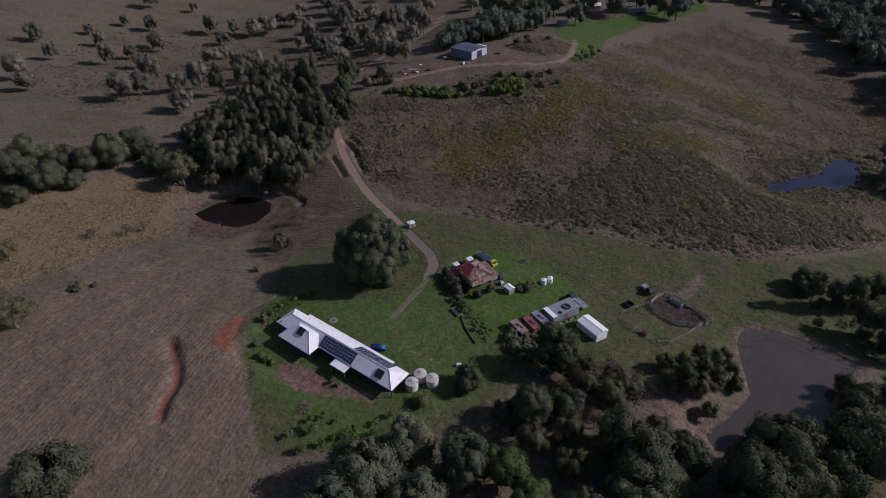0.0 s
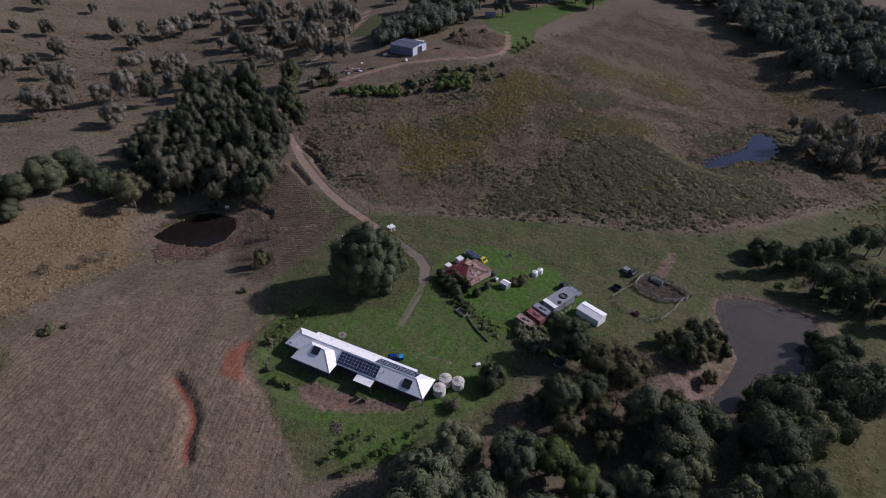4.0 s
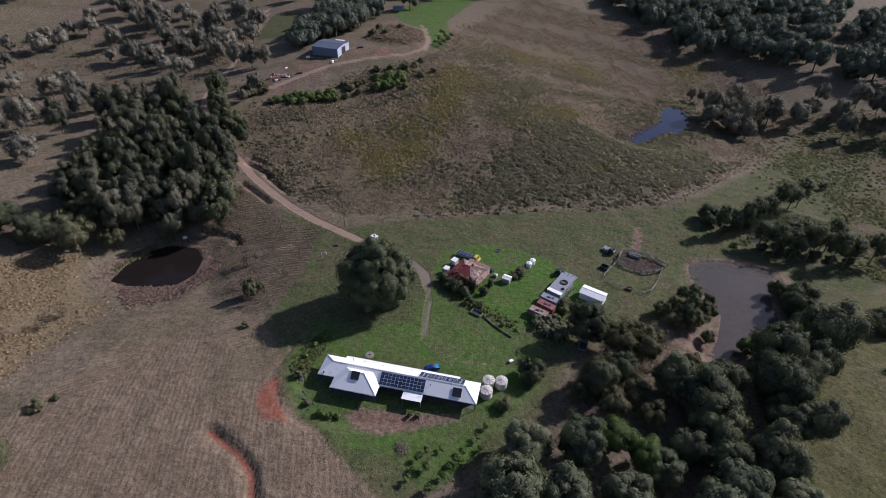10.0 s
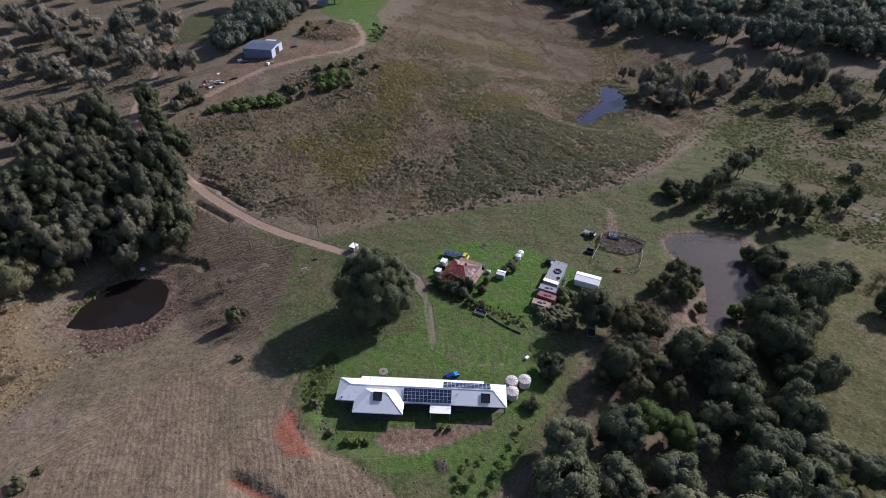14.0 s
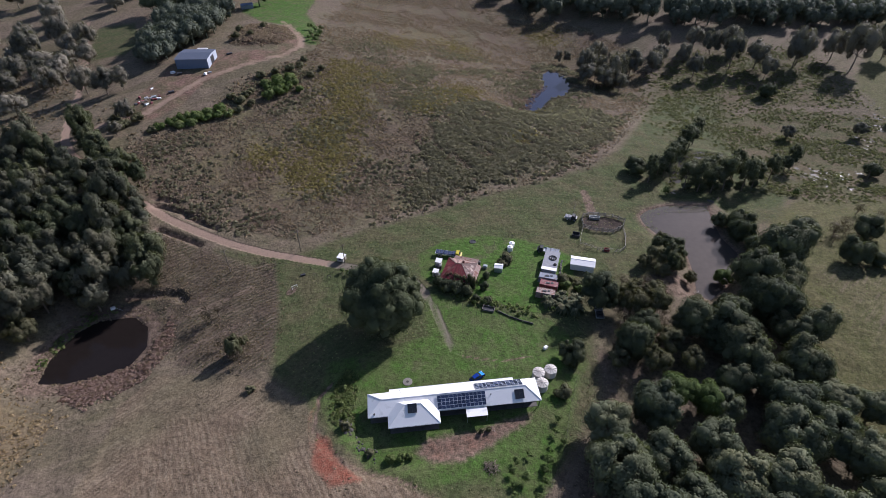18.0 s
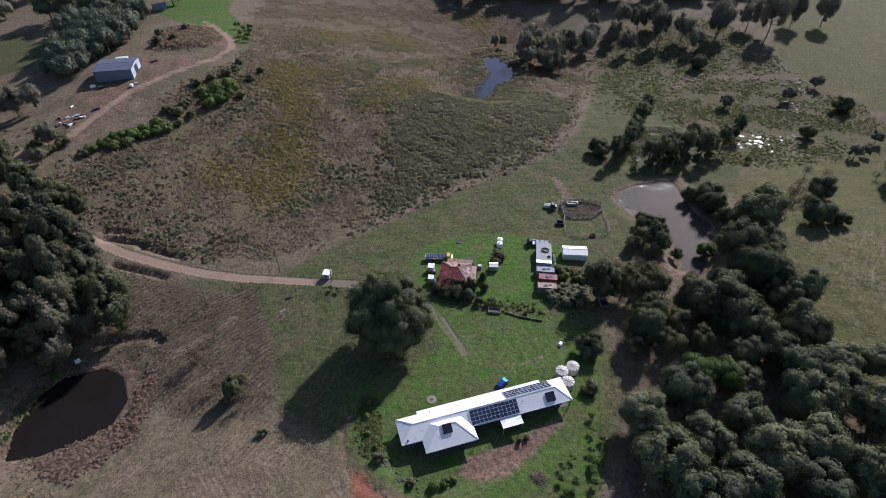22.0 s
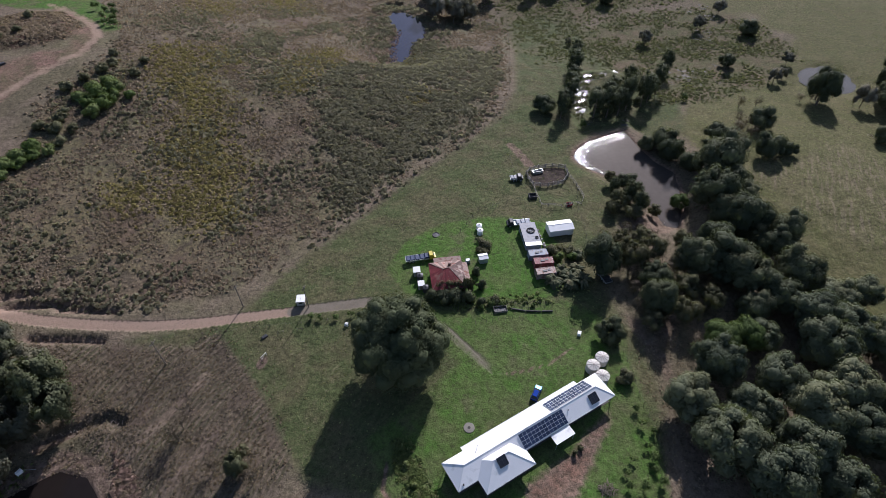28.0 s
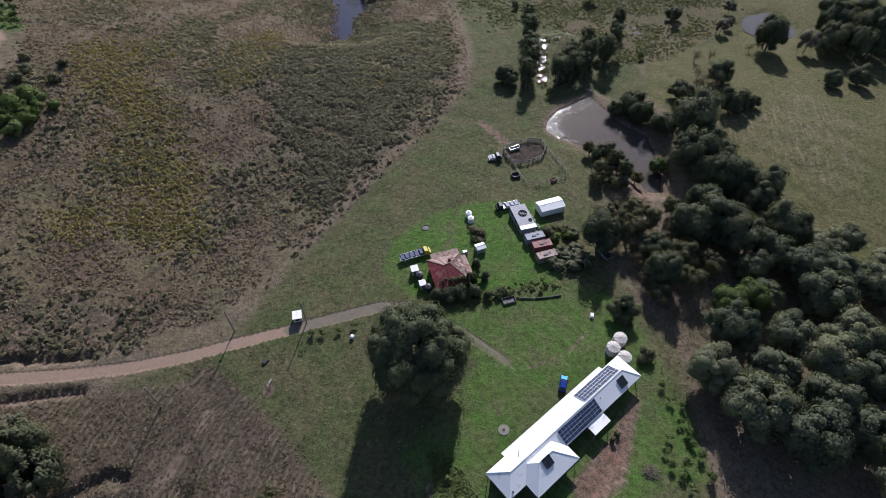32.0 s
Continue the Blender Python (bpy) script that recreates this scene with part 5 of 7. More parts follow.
ring = build_ring(5.2, 74.0, 1.1, "ring of stones around a small fire pit", STONE, "fire_pit", "fire pit")
part("ash", lathe([(1.0, 0.0), (1.0, 0.06), (0.02, 0.1)], 14), DARKSTEEL, ring)
lid = thing("septic_lid", pose(-30.6, 16.1, gz(-30.6, 16.1)), "round weathered concrete lid set in the lawn", "lid")
part("disc", lathe([(1.25, -0.3), (1.27, 0.08), (1.22, 0.12), (0.02, 0.14)], 24), CONCRETE, lid)
part("cover", lathe([(0.35, 0.13), (0.35, 0.18), (0.02, 0.19)], 14), STONE, lid)
pump = thing("pump_box", pose(-116, 76.2, gz(-116, 76.2), 0, 0, 20), "small white pump box on the dam bank", "pump")
part("case", box(-0.7, 0.7, -0.5, 0.5, 0, 0.9, 0.1), WHITE, pump)
part("pipe", tube((0.6, 0, 0.4), (2.4, -2.4, 0.1), 0.06, 0.06), STEEL, pump)


# ---- loose things about the farm ----
def boulder(x, y, r, seed, label, group, mat=STONE):
    """A worn, lopsided stone, half sunk."""
    rnd = np.random.RandomState(seed)
    v, f = ROCK
    v = v * rnd.uniform(0.72, 1.15, size=(len(v), 3)) * (r * rnd.uniform(0.8, 1.3), r * rnd.uniform(0.7, 1.1), r * 0.6)
    me = mesh_of("boulder", v, [tuple(int(i) for i in q) for q in f], mat)
    ob = new("boulder", me)
    ob.matrix_world = pose(x, y, gz(x, y) + r * 0.15, 0, 0, rnd.uniform(0, 360))
    tagged(ob, label, "stone", group)


bm = bmesh.new()
bmesh.ops.create_icosphere(bm, subdivisions=2, radius=1)
ROCK = np.array([q.co[:] for q in bm.verts]), [[q.index for q in face.verts] for face in bm.faces]
bm.free()
rock_random = random.Random(21)
for k in range(64):
    s_ = k / 63
    bx, by = (-48.6 + 2.2 * s_, 8.5 - 6.5 * s_) if k < 36 else (-46.2 + 4.0 * (s_ - 0.55) * 2.2, 1.6 - 4.2 * (s_ - 0.55) * 2.2)
    boulder(bx + rock_random.gauss(0, 0.75), by + rock_random.gauss(0, 0.75), rock_random.uniform(0.16, 0.45), 100 + k, "grey weathered garden stone by the homestead bank", "rock garden")
garden_wall = thing("garden_wall", pose(1.2, 35.8, gz(1.2, 35.8)), "low broken concrete wall along the garden edge", "wall")
for (ax, ay), (bx, by) in (((1.2, 35.8), (3.8, 32.6)), ((3.9, 32.5), (6.9, 29.8)), ((7.1, 29.7), (9.5, 27.9))):
    part("block", moved(box(0, math.hypot(bx - ax, by - ay), -0.14, 0.14, -0.3, 0.5, 0.03), pose(ax - 1.2, ay - 35.8, gz(ax, ay) - gz(1.2, 35.8), 0, 0, math.degrees(math.atan2(by - ay, bx - ax)))), STONE, garden_wall)
def brush_pile(x, y, r, label, n, seed, mat=LOG, high=0.55):
    """A low heap of cut branches."""
    rnd = random.Random(seed)
    t = thing("brush_pile", pose(x, y, gz(x, y)), label, "pile")
    for i in range(n):
        a, d, h = rnd.uniform(0, 6.283), r * math.sqrt(rnd.random()), rnd.uniform(0.05, high)
        b, ln = rnd.uniform(0, 6.283), rnd.uniform(0.5, 1.3) * r * 0.6
        p = Vector((d * math.cos(a), d * math.sin(a), h * (1 - d / r * 0.7)))
        q = p + Vector((ln * math.cos(b), ln * math.sin(b), rnd.uniform(-0.15, 0.2)))
        q.z = max(q.z, 0.04)
        part("branch", tube(p, q, rnd.uniform(0.04, 0.1), 0.03, 5), mat, t)
    return t


brush_pile(-17.3, -12.6, 1.5, "round heap of dry brown brush on the slope", 110, 3, BARK, 1.1)
brush_pile(181, 12, 2.4, "heap of old logs in the eastern field", 22, 4)
brush_pile(-34, 39, 1.2, "few fallen branches under the fig", 8, 5)
brush_pile(-95.5, 74.5, 2.0, "tangle of dead roots at the ditch", 26, 6)
brush_pile(-104, 79.5, 1.6, "dead branches along the ditch", 16, 7)
brush_pile(70, 33, 1.6, "driftwood on the clay bank of the dam", 12, 8, PALETIMBER)
brush_pile(115, 83.5, 1.8, "broken branches at the dam's inlet", 14, 9)
brush_pile(-13.8, -3.2, 0.9, "dry cut branches under the awning", 12, 10)


def junk(x, y, a, w, d, h, mat, name, label, cat="junk"):
    t = thing(name, pose(x, y, gz(x, y), 0, 0, a), label, cat, "scrap in the farm yard")
    part("body", box(-w / 2, w / 2, -d / 2, d / 2, 0, h, min(w, d, h) * 0.15), mat, t)
    part("base", box(-w / 2 + 0.1, w / 2 - 0.1, -d / 2 + 0.1, d / 2 - 0.1, -0.2, 0.03), DARKSTEEL, t)


rnd = random.Random(12)
for k in range(26):
    junk(-117 + rnd.uniform(-6, 6), 201 + rnd.uniform(-5, 5), rnd.uniform(0, 180), rnd.uniform(0.6, 2.4), rnd.uniform(0.4, 1.4), rnd.uniform(0.25, 0.9),
         rnd.choice([WHITE, STEEL, TIMBER, DARKSTEEL, BOXRED, RUST]), "scrap_item", "piece of scrap on the bare farm yard")
for x, y, a, w, d, h, mat, lab in ((-108.5, 229, 30, 2.2, 1.4, 1.0, WHITE, "white crate beside the farm shed"), (-105, 226.5, 10, 2.6, 1.6, 0.9, DARKSTEEL, "dark machinery beside the farm shed"),
                                   (-92, 221.5, 60, 1.4, 1.2, 1.2, WHITE, "white drum-like box before the farm shed"), (-90, 223.5, 20, 1.8, 1.0, 0.7, STEEL, "steel frame before the farm shed"),
                                   (-107, 206, 20, 2.6, 1.5, 0.7, DARKSTEEL, "dark trailer on the farm yard"), (-81, 246, 15, 3.0, 1.4, 0.7, DARKSTEEL, "dark trailer behind the farm shed"), (-117, 214, 50, 1.6, 0.8, 0.5, WHITE, "white box at the yard's edge")):
    junk(x, y, a, w, d, h, mat, "yard_item", lab)
gable_shed("white_annex", pose(-95, 252.5, gz(-95, 252.5), 0, 0, -14), 5.0, 3.4, 2.4, 0.4, WHITE, WHITE, "low white annex behind the farm shed")
gable_shed("far_house", pose(-72, 416, gz(-72, 416), 0, 0, 20), 16, 9, 3.0, 1.6, WHITE, CREAM, "distant pale house among trees on the ridge")
gable_shed("far_white_shed", pose(-37, 428, gz(-37, 428), 0, 0, 30), 14, 4, 2.6, 0.5, WHITE, GREYROOF, "long low white shed on the ridge lawn")
gable_shed("ridge_hut", pose(-74, 350, gz(-74, 350), 0, 0, 10), 8, 5, 2.6, 0.8, SHEDBLUE, BOXGREY, "small blue-grey shed on the ridge")
junk(9.2, 18.2, 30, 1.3, 0.9, 0.8, WHITE, "garden_cart", "small white garden cart on the lawn", "cart")
junk(-36, 61, 20, 0.9, 0.9, 1.0, WHITE, "white_crate", "white crate beside the young trees", "crate")
junk(-55, 73, 10, 1.6, 0.9, 0.5, DARKSTEEL, "dark_trough", "dark trough beside the road fence", "trough")
junk(2.6, 60.4, -30, 2.0, 1.3, 1.4, DARKSTEEL, "generator_box", "dark box beside the old farmhouse", "box")
junk(4.4, 57.6, -30, 1.4, 1.2, 1.2, STEEL, "steel_bin", "steel bin beside the old farmhouse", "bin")

# rows of garden stakes below the old farmhouse
stake = mesh_of("stake", *tube((0, 0, -0.2), (0, 0, 1.5), 0.05, 0.04, 5), TIMBER)
stakes = thing("garden_stakes", pose(-4, 36, gz(-4, 36)), "short rows of timber stakes on the grass", "stakes")
for i in range(22):
    x, y = -10 + 1.5 * (i % 11) + rnd.uniform(-0.3, 0.3), 41.5 - 0.85 * (i % 11) - 3.5 * (i // 11) + rnd.uniform(-0.4, 0.4)
    put("stake", stake, stakes, Matrix.Translation((x + 4, y - 36, gz(x, y) - gz(-4, 36))))


def wires(a, b, za, zb, label):
    """Three sagging power lines between two poles."""
    t = thing("power_line", Matrix(), label, "power line", "power lines")
    d = (Vector(b) - Vector(a)).normalized()
    for off in (-0.95, 0, 0.95):
        pts = []
        for k in range(13):
            s = k / 12
            p = Vector(a).lerp(Vector(b), s) + Vector((-d.y, d.x)) * off
            pts.append((p.x, p.y, za + (zb - za) * s - 2.4 * s * (1 - s)))
        part("wire", join(*[tube(p, q, 0.012, 0.012, 3) for p, q in zip(pts, pts[1:])]), DARKSTEEL, t)


wires((-79.1, 82.4), (-55, 87), gz(-79.1, 82.4) + 9.9, gz(-55, 87) + 9.1, "thin dark power lines between two poles")
wires((-55, 87), (-40.6, 74.4), gz(-55, 87) + 9.1, gz(-40.6, 74.4) + 8.6, "thin dark power lines towards the roadside cabin")


def post_frame(x, y, a, w, h, mat, name, label):
    """Two posts, a top bar and a stay."""
    t = thing(name, pose(x, y, gz(x, y), 0, 0, a), label, "frame")
    for sx in (-1, 1):
        part("post", tube((sx * w / 2, 0, -0.2), (sx * w / 2, 0, h), 0.07, 0.06, 6), mat, t)
    part("top_bar", tube((-w / 2 - 0.1, 0, h), (w / 2 + 0.1, 0, h), 0.06, 0.06, 6), mat, t)
    part("stay", tube((-w / 2, 0.02, 0.1), (w / 2, 0.02, h - 0.1), 0.04, 0.04, 5), mat, t)


post_frame(-58, 67, 20, 1.8, 1.2, WHITE, "goal_frame", "small white pipe frame on a bare patch of grass")
post_frame(-51, 71, -35, 1.6, 1.3, TIMBER, "gate_frame", "timber strainer frame in the road fence")
post_frame(-46.5, 68.5, -35, 1.4, 1.2, TIMBER, "gate_frame", "timber strainer frame in the road fence")


# ---- trees ----
def ico(sub):
    bm = bmesh.new()
    bmesh.ops.create_icosphere(bm, subdivisions=sub, radius=1)
    v = np.array([q.co[:] for q in bm.verts])
    f = np.array([[q.index for q in face.verts] for face in bm.faces])
    bm.free()
    return v, f


ICO1, ICO2 = ico(1), ico(2)


def raw_mesh(name, v, tris, mat, normals=None):
    """Triangles from arrays; normals, one a vertex, let a clump's leaves take the light as one soft body."""
    me = bpy.data.meshes.new(name)
    me.vertices.add(len(v))
    me.vertices.foreach_set("co", np.asarray(v, np.float32).ravel())
    k = tris.shape[1]
    me.loops.add(tris.size)
    me.loops.foreach_set("vertex_index", np.asarray(tris, np.int32).ravel())
    me.polygons.add(len(tris))
    me.polygons.foreach_set("loop_start", np.arange(0, tris.size, k, dtype=np.int32))
    me.update(calc_edges=True)
    if normals is not None:
        at = me.attributes.new("custom_normal", "FLOAT_VECTOR", "POINT")
        at.data.foreach_set("vector", np.asarray(normals, np.float32).ravel())
        me.update()
    me.materials.append(mat)
    return me


def unit(v):
    return v / (np.linalg.norm(v, axis=-1, keepdims=True) + 1e-6)


def crown_mesh(name, seed, mat, lobes, leaves, leaf, low=0.35, heart=1, centre=1.25, squash=0.8, lobe_r=0.42, spread_r=0.68, core=0.78, droop=0.0):
    """A crown of lobes, each covered with small leaf clumps that lean outwards, round a dense heart."""
    r = np.random.RandomState(seed)
    d = r.normal(size=(lobes, 3))
    d[:, 2] = np.abs(d[:, 2]) * 0.9 - low + 0.1 * r.normal(size=lobes)
    d /= np.linalg.norm(d, axis=1)[:, None]
    c = d * (spread_r * r.uniform(0.55, 1.08, size=(lobes, 1)))
    c[:, 2] *= squash
    rad = lobe_r * r.uniform(0.45, 1.45, size=lobes)
    form = r.uniform(0.75, 1.3, size=(lobes, 3))
    verts, faces, norms, off = [], [], [], 0
    sphere = (ICO1, ICO2)[heart]
    if core:
        for p, q, fm in zip(c, rad, form):
            v = sphere[0] * (q * core * r.uniform(0.82, 1.12, size=(len(sphere[0]), 1))) * fm + p
            verts.append(v)
            norms.append(sphere[0])
            faces.append(sphere[1] + off)
            off += len(v)
    k = r.choice(lobes, leaves, p=rad ** 2 / np.sum(rad ** 2))
    u = r.normal(size=(leaves, 3))
    u[:, 2] += 0.35
    u /= np.linalg.norm(u, axis=1)[:, None]
    pos = c[k] + u * (rad[k] * r.uniform(0.88 if core > 0.75 else 0.74, 1.15, size=leaves))[:, None] * form[k]
    pos[:, 2] -= droop * r.uniform(0, 1, leaves) ** 2
    out = pos / (np.linalg.norm(pos, axis=1)[:, None] + 1e-6)
    nrm = 0.6 * u + 0.6 * out + 0.3 * r.normal(size=(leaves, 3))
    nrm /= np.linalg.norm(nrm, axis=1)[:, None]
    a = np.cross(nrm, r.normal(size=(leaves, 3)))
    a /= np.linalg.norm(a, axis=1)[:, None]
    b = np.cross(nrm, a)
    s = leaf * r.uniform(0.55, 1.3, size=(leaves, 1))
    # each clump is a bent pair of triangles
    quad = np.stack([pos - a * s, pos - b * s * 0.8 + nrm * s * 0.25, pos + a * s, pos + b * s * 0.8 + nrm * s * 0.25], 1).reshape(-1, 3)
    base = off + 4 * np.arange(leaves)[:, None]
    soft = unit(0.58 * u + 0.6 * out + 0.18 * r.normal(size=(leaves, 3)))
    norms.append(np.repeat(soft, 4, 0))
    verts.append(quad)
    faces.append(base + np.array([[0, 1, 2]]))
    faces.append(base + np.array([[0, 2, 3]]))
    v = np.concatenate(verts)
    v[:, 2] += centre
    return raw_mesh(name, v, np.concatenate(faces), mat, np.concatenate(norms)), c + np.array([0, 0, centre])


def trunk_mesh(name, seed, tips, height, r0, limbs=7):
    """A tapered, slightly bent trunk with limbs that reach into the crown."""
    rnd = random.Random(seed)
    p, geo = Vector((0, 0, -0.08)), []
    q = Vector((rnd.uniform(-0.05, 0.05), rnd.uniform(-0.05, 0.05), height * 0.5))
    e = Vector((rnd.uniform(-0.08, 0.08), rnd.uniform(-0.08, 0.08), height))
    geo += [tube(p, q, r0, r0 * 0.78, 7), tube(q, e, r0 * 0.78, r0 * 0.5, 7)]
    for t in list(tips)[:limbs]:
        t = Vector(t)
        s = q.lerp(e, rnd.uniform(0.3, 1.0))
        mid = s.lerp(t, 0.5) + Vector((0, 0, -0.08))
        geo += [tube(s, mid, r0 * 0.42, r0 * 0.28, 5), tube(mid, t, r0 * 0.28, r0 * 0.1, 5)]
    return mesh_of(name, *join(*geo), BARK)


KINDS = {}


def tree_kind(key, variants, mat, name="tree", trunk_h=0.85, r0=0.075, **crown):
    KINDS[key] = [name, []]
    for i in range(variants):
        cm, tips = crown_mesh("crown", 17 * i + len(key) * 101 + 3, mat, **crown)
        KINDS[key][1].append((cm, trunk_mesh("trunk", 31 * i + 5, tips, trunk_h, r0)))


tree_kind("wood", 4, LEAF_DARK, lobes=70, leaves=12500, leaf=0.034, squash=1.1, lobe_r=0.24, spread_r=0.76, core=0.84, low=0.5, heart=0, centre=1.08)
tree_kind("grey", 4, LEAF_GREY, lobes=74, leaves=12500, leaf=0.034, squash=1.1, lobe_r=0.235, spread_r=0.77, core=0.84, low=0.5, heart=0, centre=1.08)
tree_kind("olive", 3, LEAF_OLIVE, lobes=40, leaves=8500, leaf=0.029, squash=0.95, core=0.65, lobe_r=0.22, spread_r=0.8, heart=0, low=0.5, centre=1.05)
tree_kind("bright", 2, LEAF_BRIGHT, lobes=50, leaves=10500, leaf=0.035, squash=1.0, lobe_r=0.25, spread_r=0.76, core=0.84, low=0.45, heart=0, centre=1.08)
tree_kind("fig", 1, LEAF_FIG, trunk_h=0.45, r0=0.07, lobes=240, leaves=56000, leaf=0.0175, centre=0.86, squash=0.95, lobe_r=0.17, spread_r=0.85, core=0.84, low=0.5, heart=0)
tree_kind("round", 3, LEAF_DARK, trunk_h=0.4, r0=0.06, lobes=40, leaves=10000, leaf=0.032, centre=0.76, squash=0.95, low=0.75, lobe_r=0.27, spread_r=0.76, core=0.88, heart=0)
tree_kind("gum", 4, LEAF_GUM, trunk_h=0.8, r0=0.045, lobes=26, leaves=3600, leaf=0.04, centre=1.1, squash=1.05, core=0.72, lobe_r=0.27, spread_r=0.76, heart=0, low=0.75)
tree_kind("far", 4, LEAF_GREY, trunk_h=1.0, r0=0.06, lobes=18, leaves=1200, leaf=0.06, centre=1.05, squash=0.95, core=0.8, lobe_r=0.34, spread_r=0.72, heart=0, low=0.5)
tree_kind("fardark", 3, LEAF_DARK, trunk_h=1.0, r0=0.06, lobes=18, leaves=1200, leaf=0.06, centre=1.05, squash=1.0, core=0.8, lobe_r=0.34, spread_r=0.72, heart=0, low=0.5)
tree_kind("grove", 4, LEAF_DARK, trunk_h=1.0, r0=0.06, lobes=34, leaves=6200, leaf=0.043, centre=1.15, squash=1.05, lobe_r=0.25, spread_r=0.78, core=0.72, heart=0, low=0.7)
tree_kind("grovegrey", 4, LEAF_GROVE, trunk_h=1.2, r0=0.055, lobes=32, leaves=6200, leaf=0.043, centre=1.25, squash=1.1, lobe_r=0.25, spread_r=0.78, core=0.7, heart=0, low=0.7)
tree_kind("oak", 3, LEAF_DARK, trunk_h=1.8, r0=0.07, lobes=26, leaves=2900, leaf=0.05, centre=1.9, squash=1.8, core=0.6, lobe_r=0.33, spread_r=0.74, heart=0, low=0.5)
tree_kind("shrub", 3, LEAF_OLIVE, "shrub", trunk_h=0.3, r0=0.05, lobes=20, leaves=1500, leaf=0.062, centre=0.5, squash=0.8, lobe_r=0.32, low=0.6, heart=0)
tree_kind("green_shrub", 3, LEAF_SHRUB, "shrub", trunk_h=0.3, r0=0.05, lobes=22, leaves=2000, leaf=0.06, centre=0.55, squash=0.85, lobe_r=0.32, low=0.6, heart=0)
tree_kind("dark_shrub", 2, LEAF_DARK, "shrub", trunk_h=0.3, r0=0.05, lobes=9, leaves=1100, leaf=0.08, centre=0.6, squash=0.8)
tree_kind("sapling", 2, LEAF_BRIGHT, "sapling", trunk_h=0.7, r0=0.05, lobes=6, leaves=320, leaf=0.11, centre=1.1, squash=0.9, core=0.5)
tree_kind("dry", 2, LEAF_DRY, "bare_shrub", trunk_h=0.9, r0=0.06, lobes=12, leaves=420, leaf=0.055, centre=1.0, squash=0.9, core=0, lobe_r=0.4)

PLANTED = random.Random(7)


def plant(key, x, y, r, label, category, group, sink=0.0, tall=1.0):
    name, sorts = KINDS[key]
    cm, tm = sorts[PLANTED.randrange(len(sorts))]
    m = pose(x, y, gz(x, y) - sink, 0, 0, PLANTED.uniform(0, 360)) @ Matrix.Diagonal((r, r, r * tall * PLANTED.uniform(0.85, 1.2), 1))
    t = thing(name, m, label, category, group)
    put("crown", cm, t)
    put("trunk", tm, t)


def grove(key, rows, label, group, category="tree", tall=1.0, grow=1.0):
    for x, y, r in rows:
        plant(key, x, y, r * grow, label, category, group, tall=tall)


plant("fig", -32.5, 40.3, 11.7, "huge spreading dark green fig tree with dense crown", "tree", "", tall=1.1)
WOOD_GROW = 0.98
grove("wood", [(31, 30, 6.4), (32, 11, 5.2), (39, 17, 4.7), (53, 13, 6.3), (58, 8, 8.0), (59, 0, 6.8), (101, 36, 9.5), (85, 28, 7.5), (80, 14, 7.6), (66, 15, 5.5), (85, 4, 6.0), (71, -7, 6.8), (88, 20, 6.0), (78, 3, 5.6),
               (64, 8, 5.4), (90, 30, 6.0), (79, 19, 6.0), (95, 26, 5.6), (51, -6, 5.2), (59, -8, 6.0)], "tall dark green tree in the creek wood", "creek trees", grow=WOOD_GROW)
grove("grey", [(46, -55, 7.4), (34, -22, 6.0), (20, -34, 6.7), (59, -17, 6.6), (12, -54, 7.2), (74, -45, 6.3), (43, -33, 6.7), (53, -24, 7.1), (63, -25, 7.1), (-8, -52, 6.5), (32, -31, 6.9), (8, -33, 7.1), (30, -52, 6.4), (20, -22, 6.4), (8, -23, 7.4), (62, -45, 7.4), (12, -12, 6.1), (36, -40, 6.4), (20, -43, 6.1), (25, -10, 6.1), (49, -43, 6.8), (73, -10, 5.2), (80, -22, 4.9), (72, -18, 5.9), (66, -33, 6.2), (77, -33, 5.7), (44, -12, 4.8)], "grey-green gum tree with billowing crown in the creek wood", "creek trees")
grove("bright", [(33, -7, 5.2), (40, -10, 4.4), (73, -11, 4.4), (82, 36, 3.4)], "fresh lime-green tree among darker ones", "creek trees")
grove("olive", [(40, 26, 5.2), (47, 24, 4.4), (42, 9, 4.3), (51, 14, 4.6), (78, 8, 4.6), (35, 4, 4.0), (45, 3, 4.0), (26, 8, 3.4), (60, 21, 3.6), (50, 30, 4.2), (46, 33, 3.6)], "olive scrubby tree at the edge of the wood", "creek trees")
grove("olive", [(63, 47, 3.8), (71, 57, 2.6), (66, 42, 3.6), (69, 45, 3.2), (60, 40, 3.4), (57, 46, 2.8), (70, 38, 2.6)], "spreading olive tree on the dam bank", "dam trees")
grove("oak", [(64.6, 52, 2.3), (68.5, 51.5, 2.5), (73, 51, 2.3), (66, 46, 2.6), (62.9, 40, 2.6), (70, 46, 2.2)], "narrow dark tree on the dam bank", "dam trees", tall=1.1)
grove("round", [(92, 109, 5.2), (224, 183, 5.0), (127, 50, 5.4), (75, 51, 2.4), (107, 61, 5.4), (103, 55, 5.0), (101, 64, 3.4), (14, 12.5, 3.9), (103, 46, 5.0), (149, 44, 5.6), (129, 31, 5.4), (136, 27, 3.6), (179, 9, 4.2), (190, 1, 4.6), (246, 102, 5.6), (203, 89, 4.0)],
      "dense round dark green tree on open grass", "paddock trees")
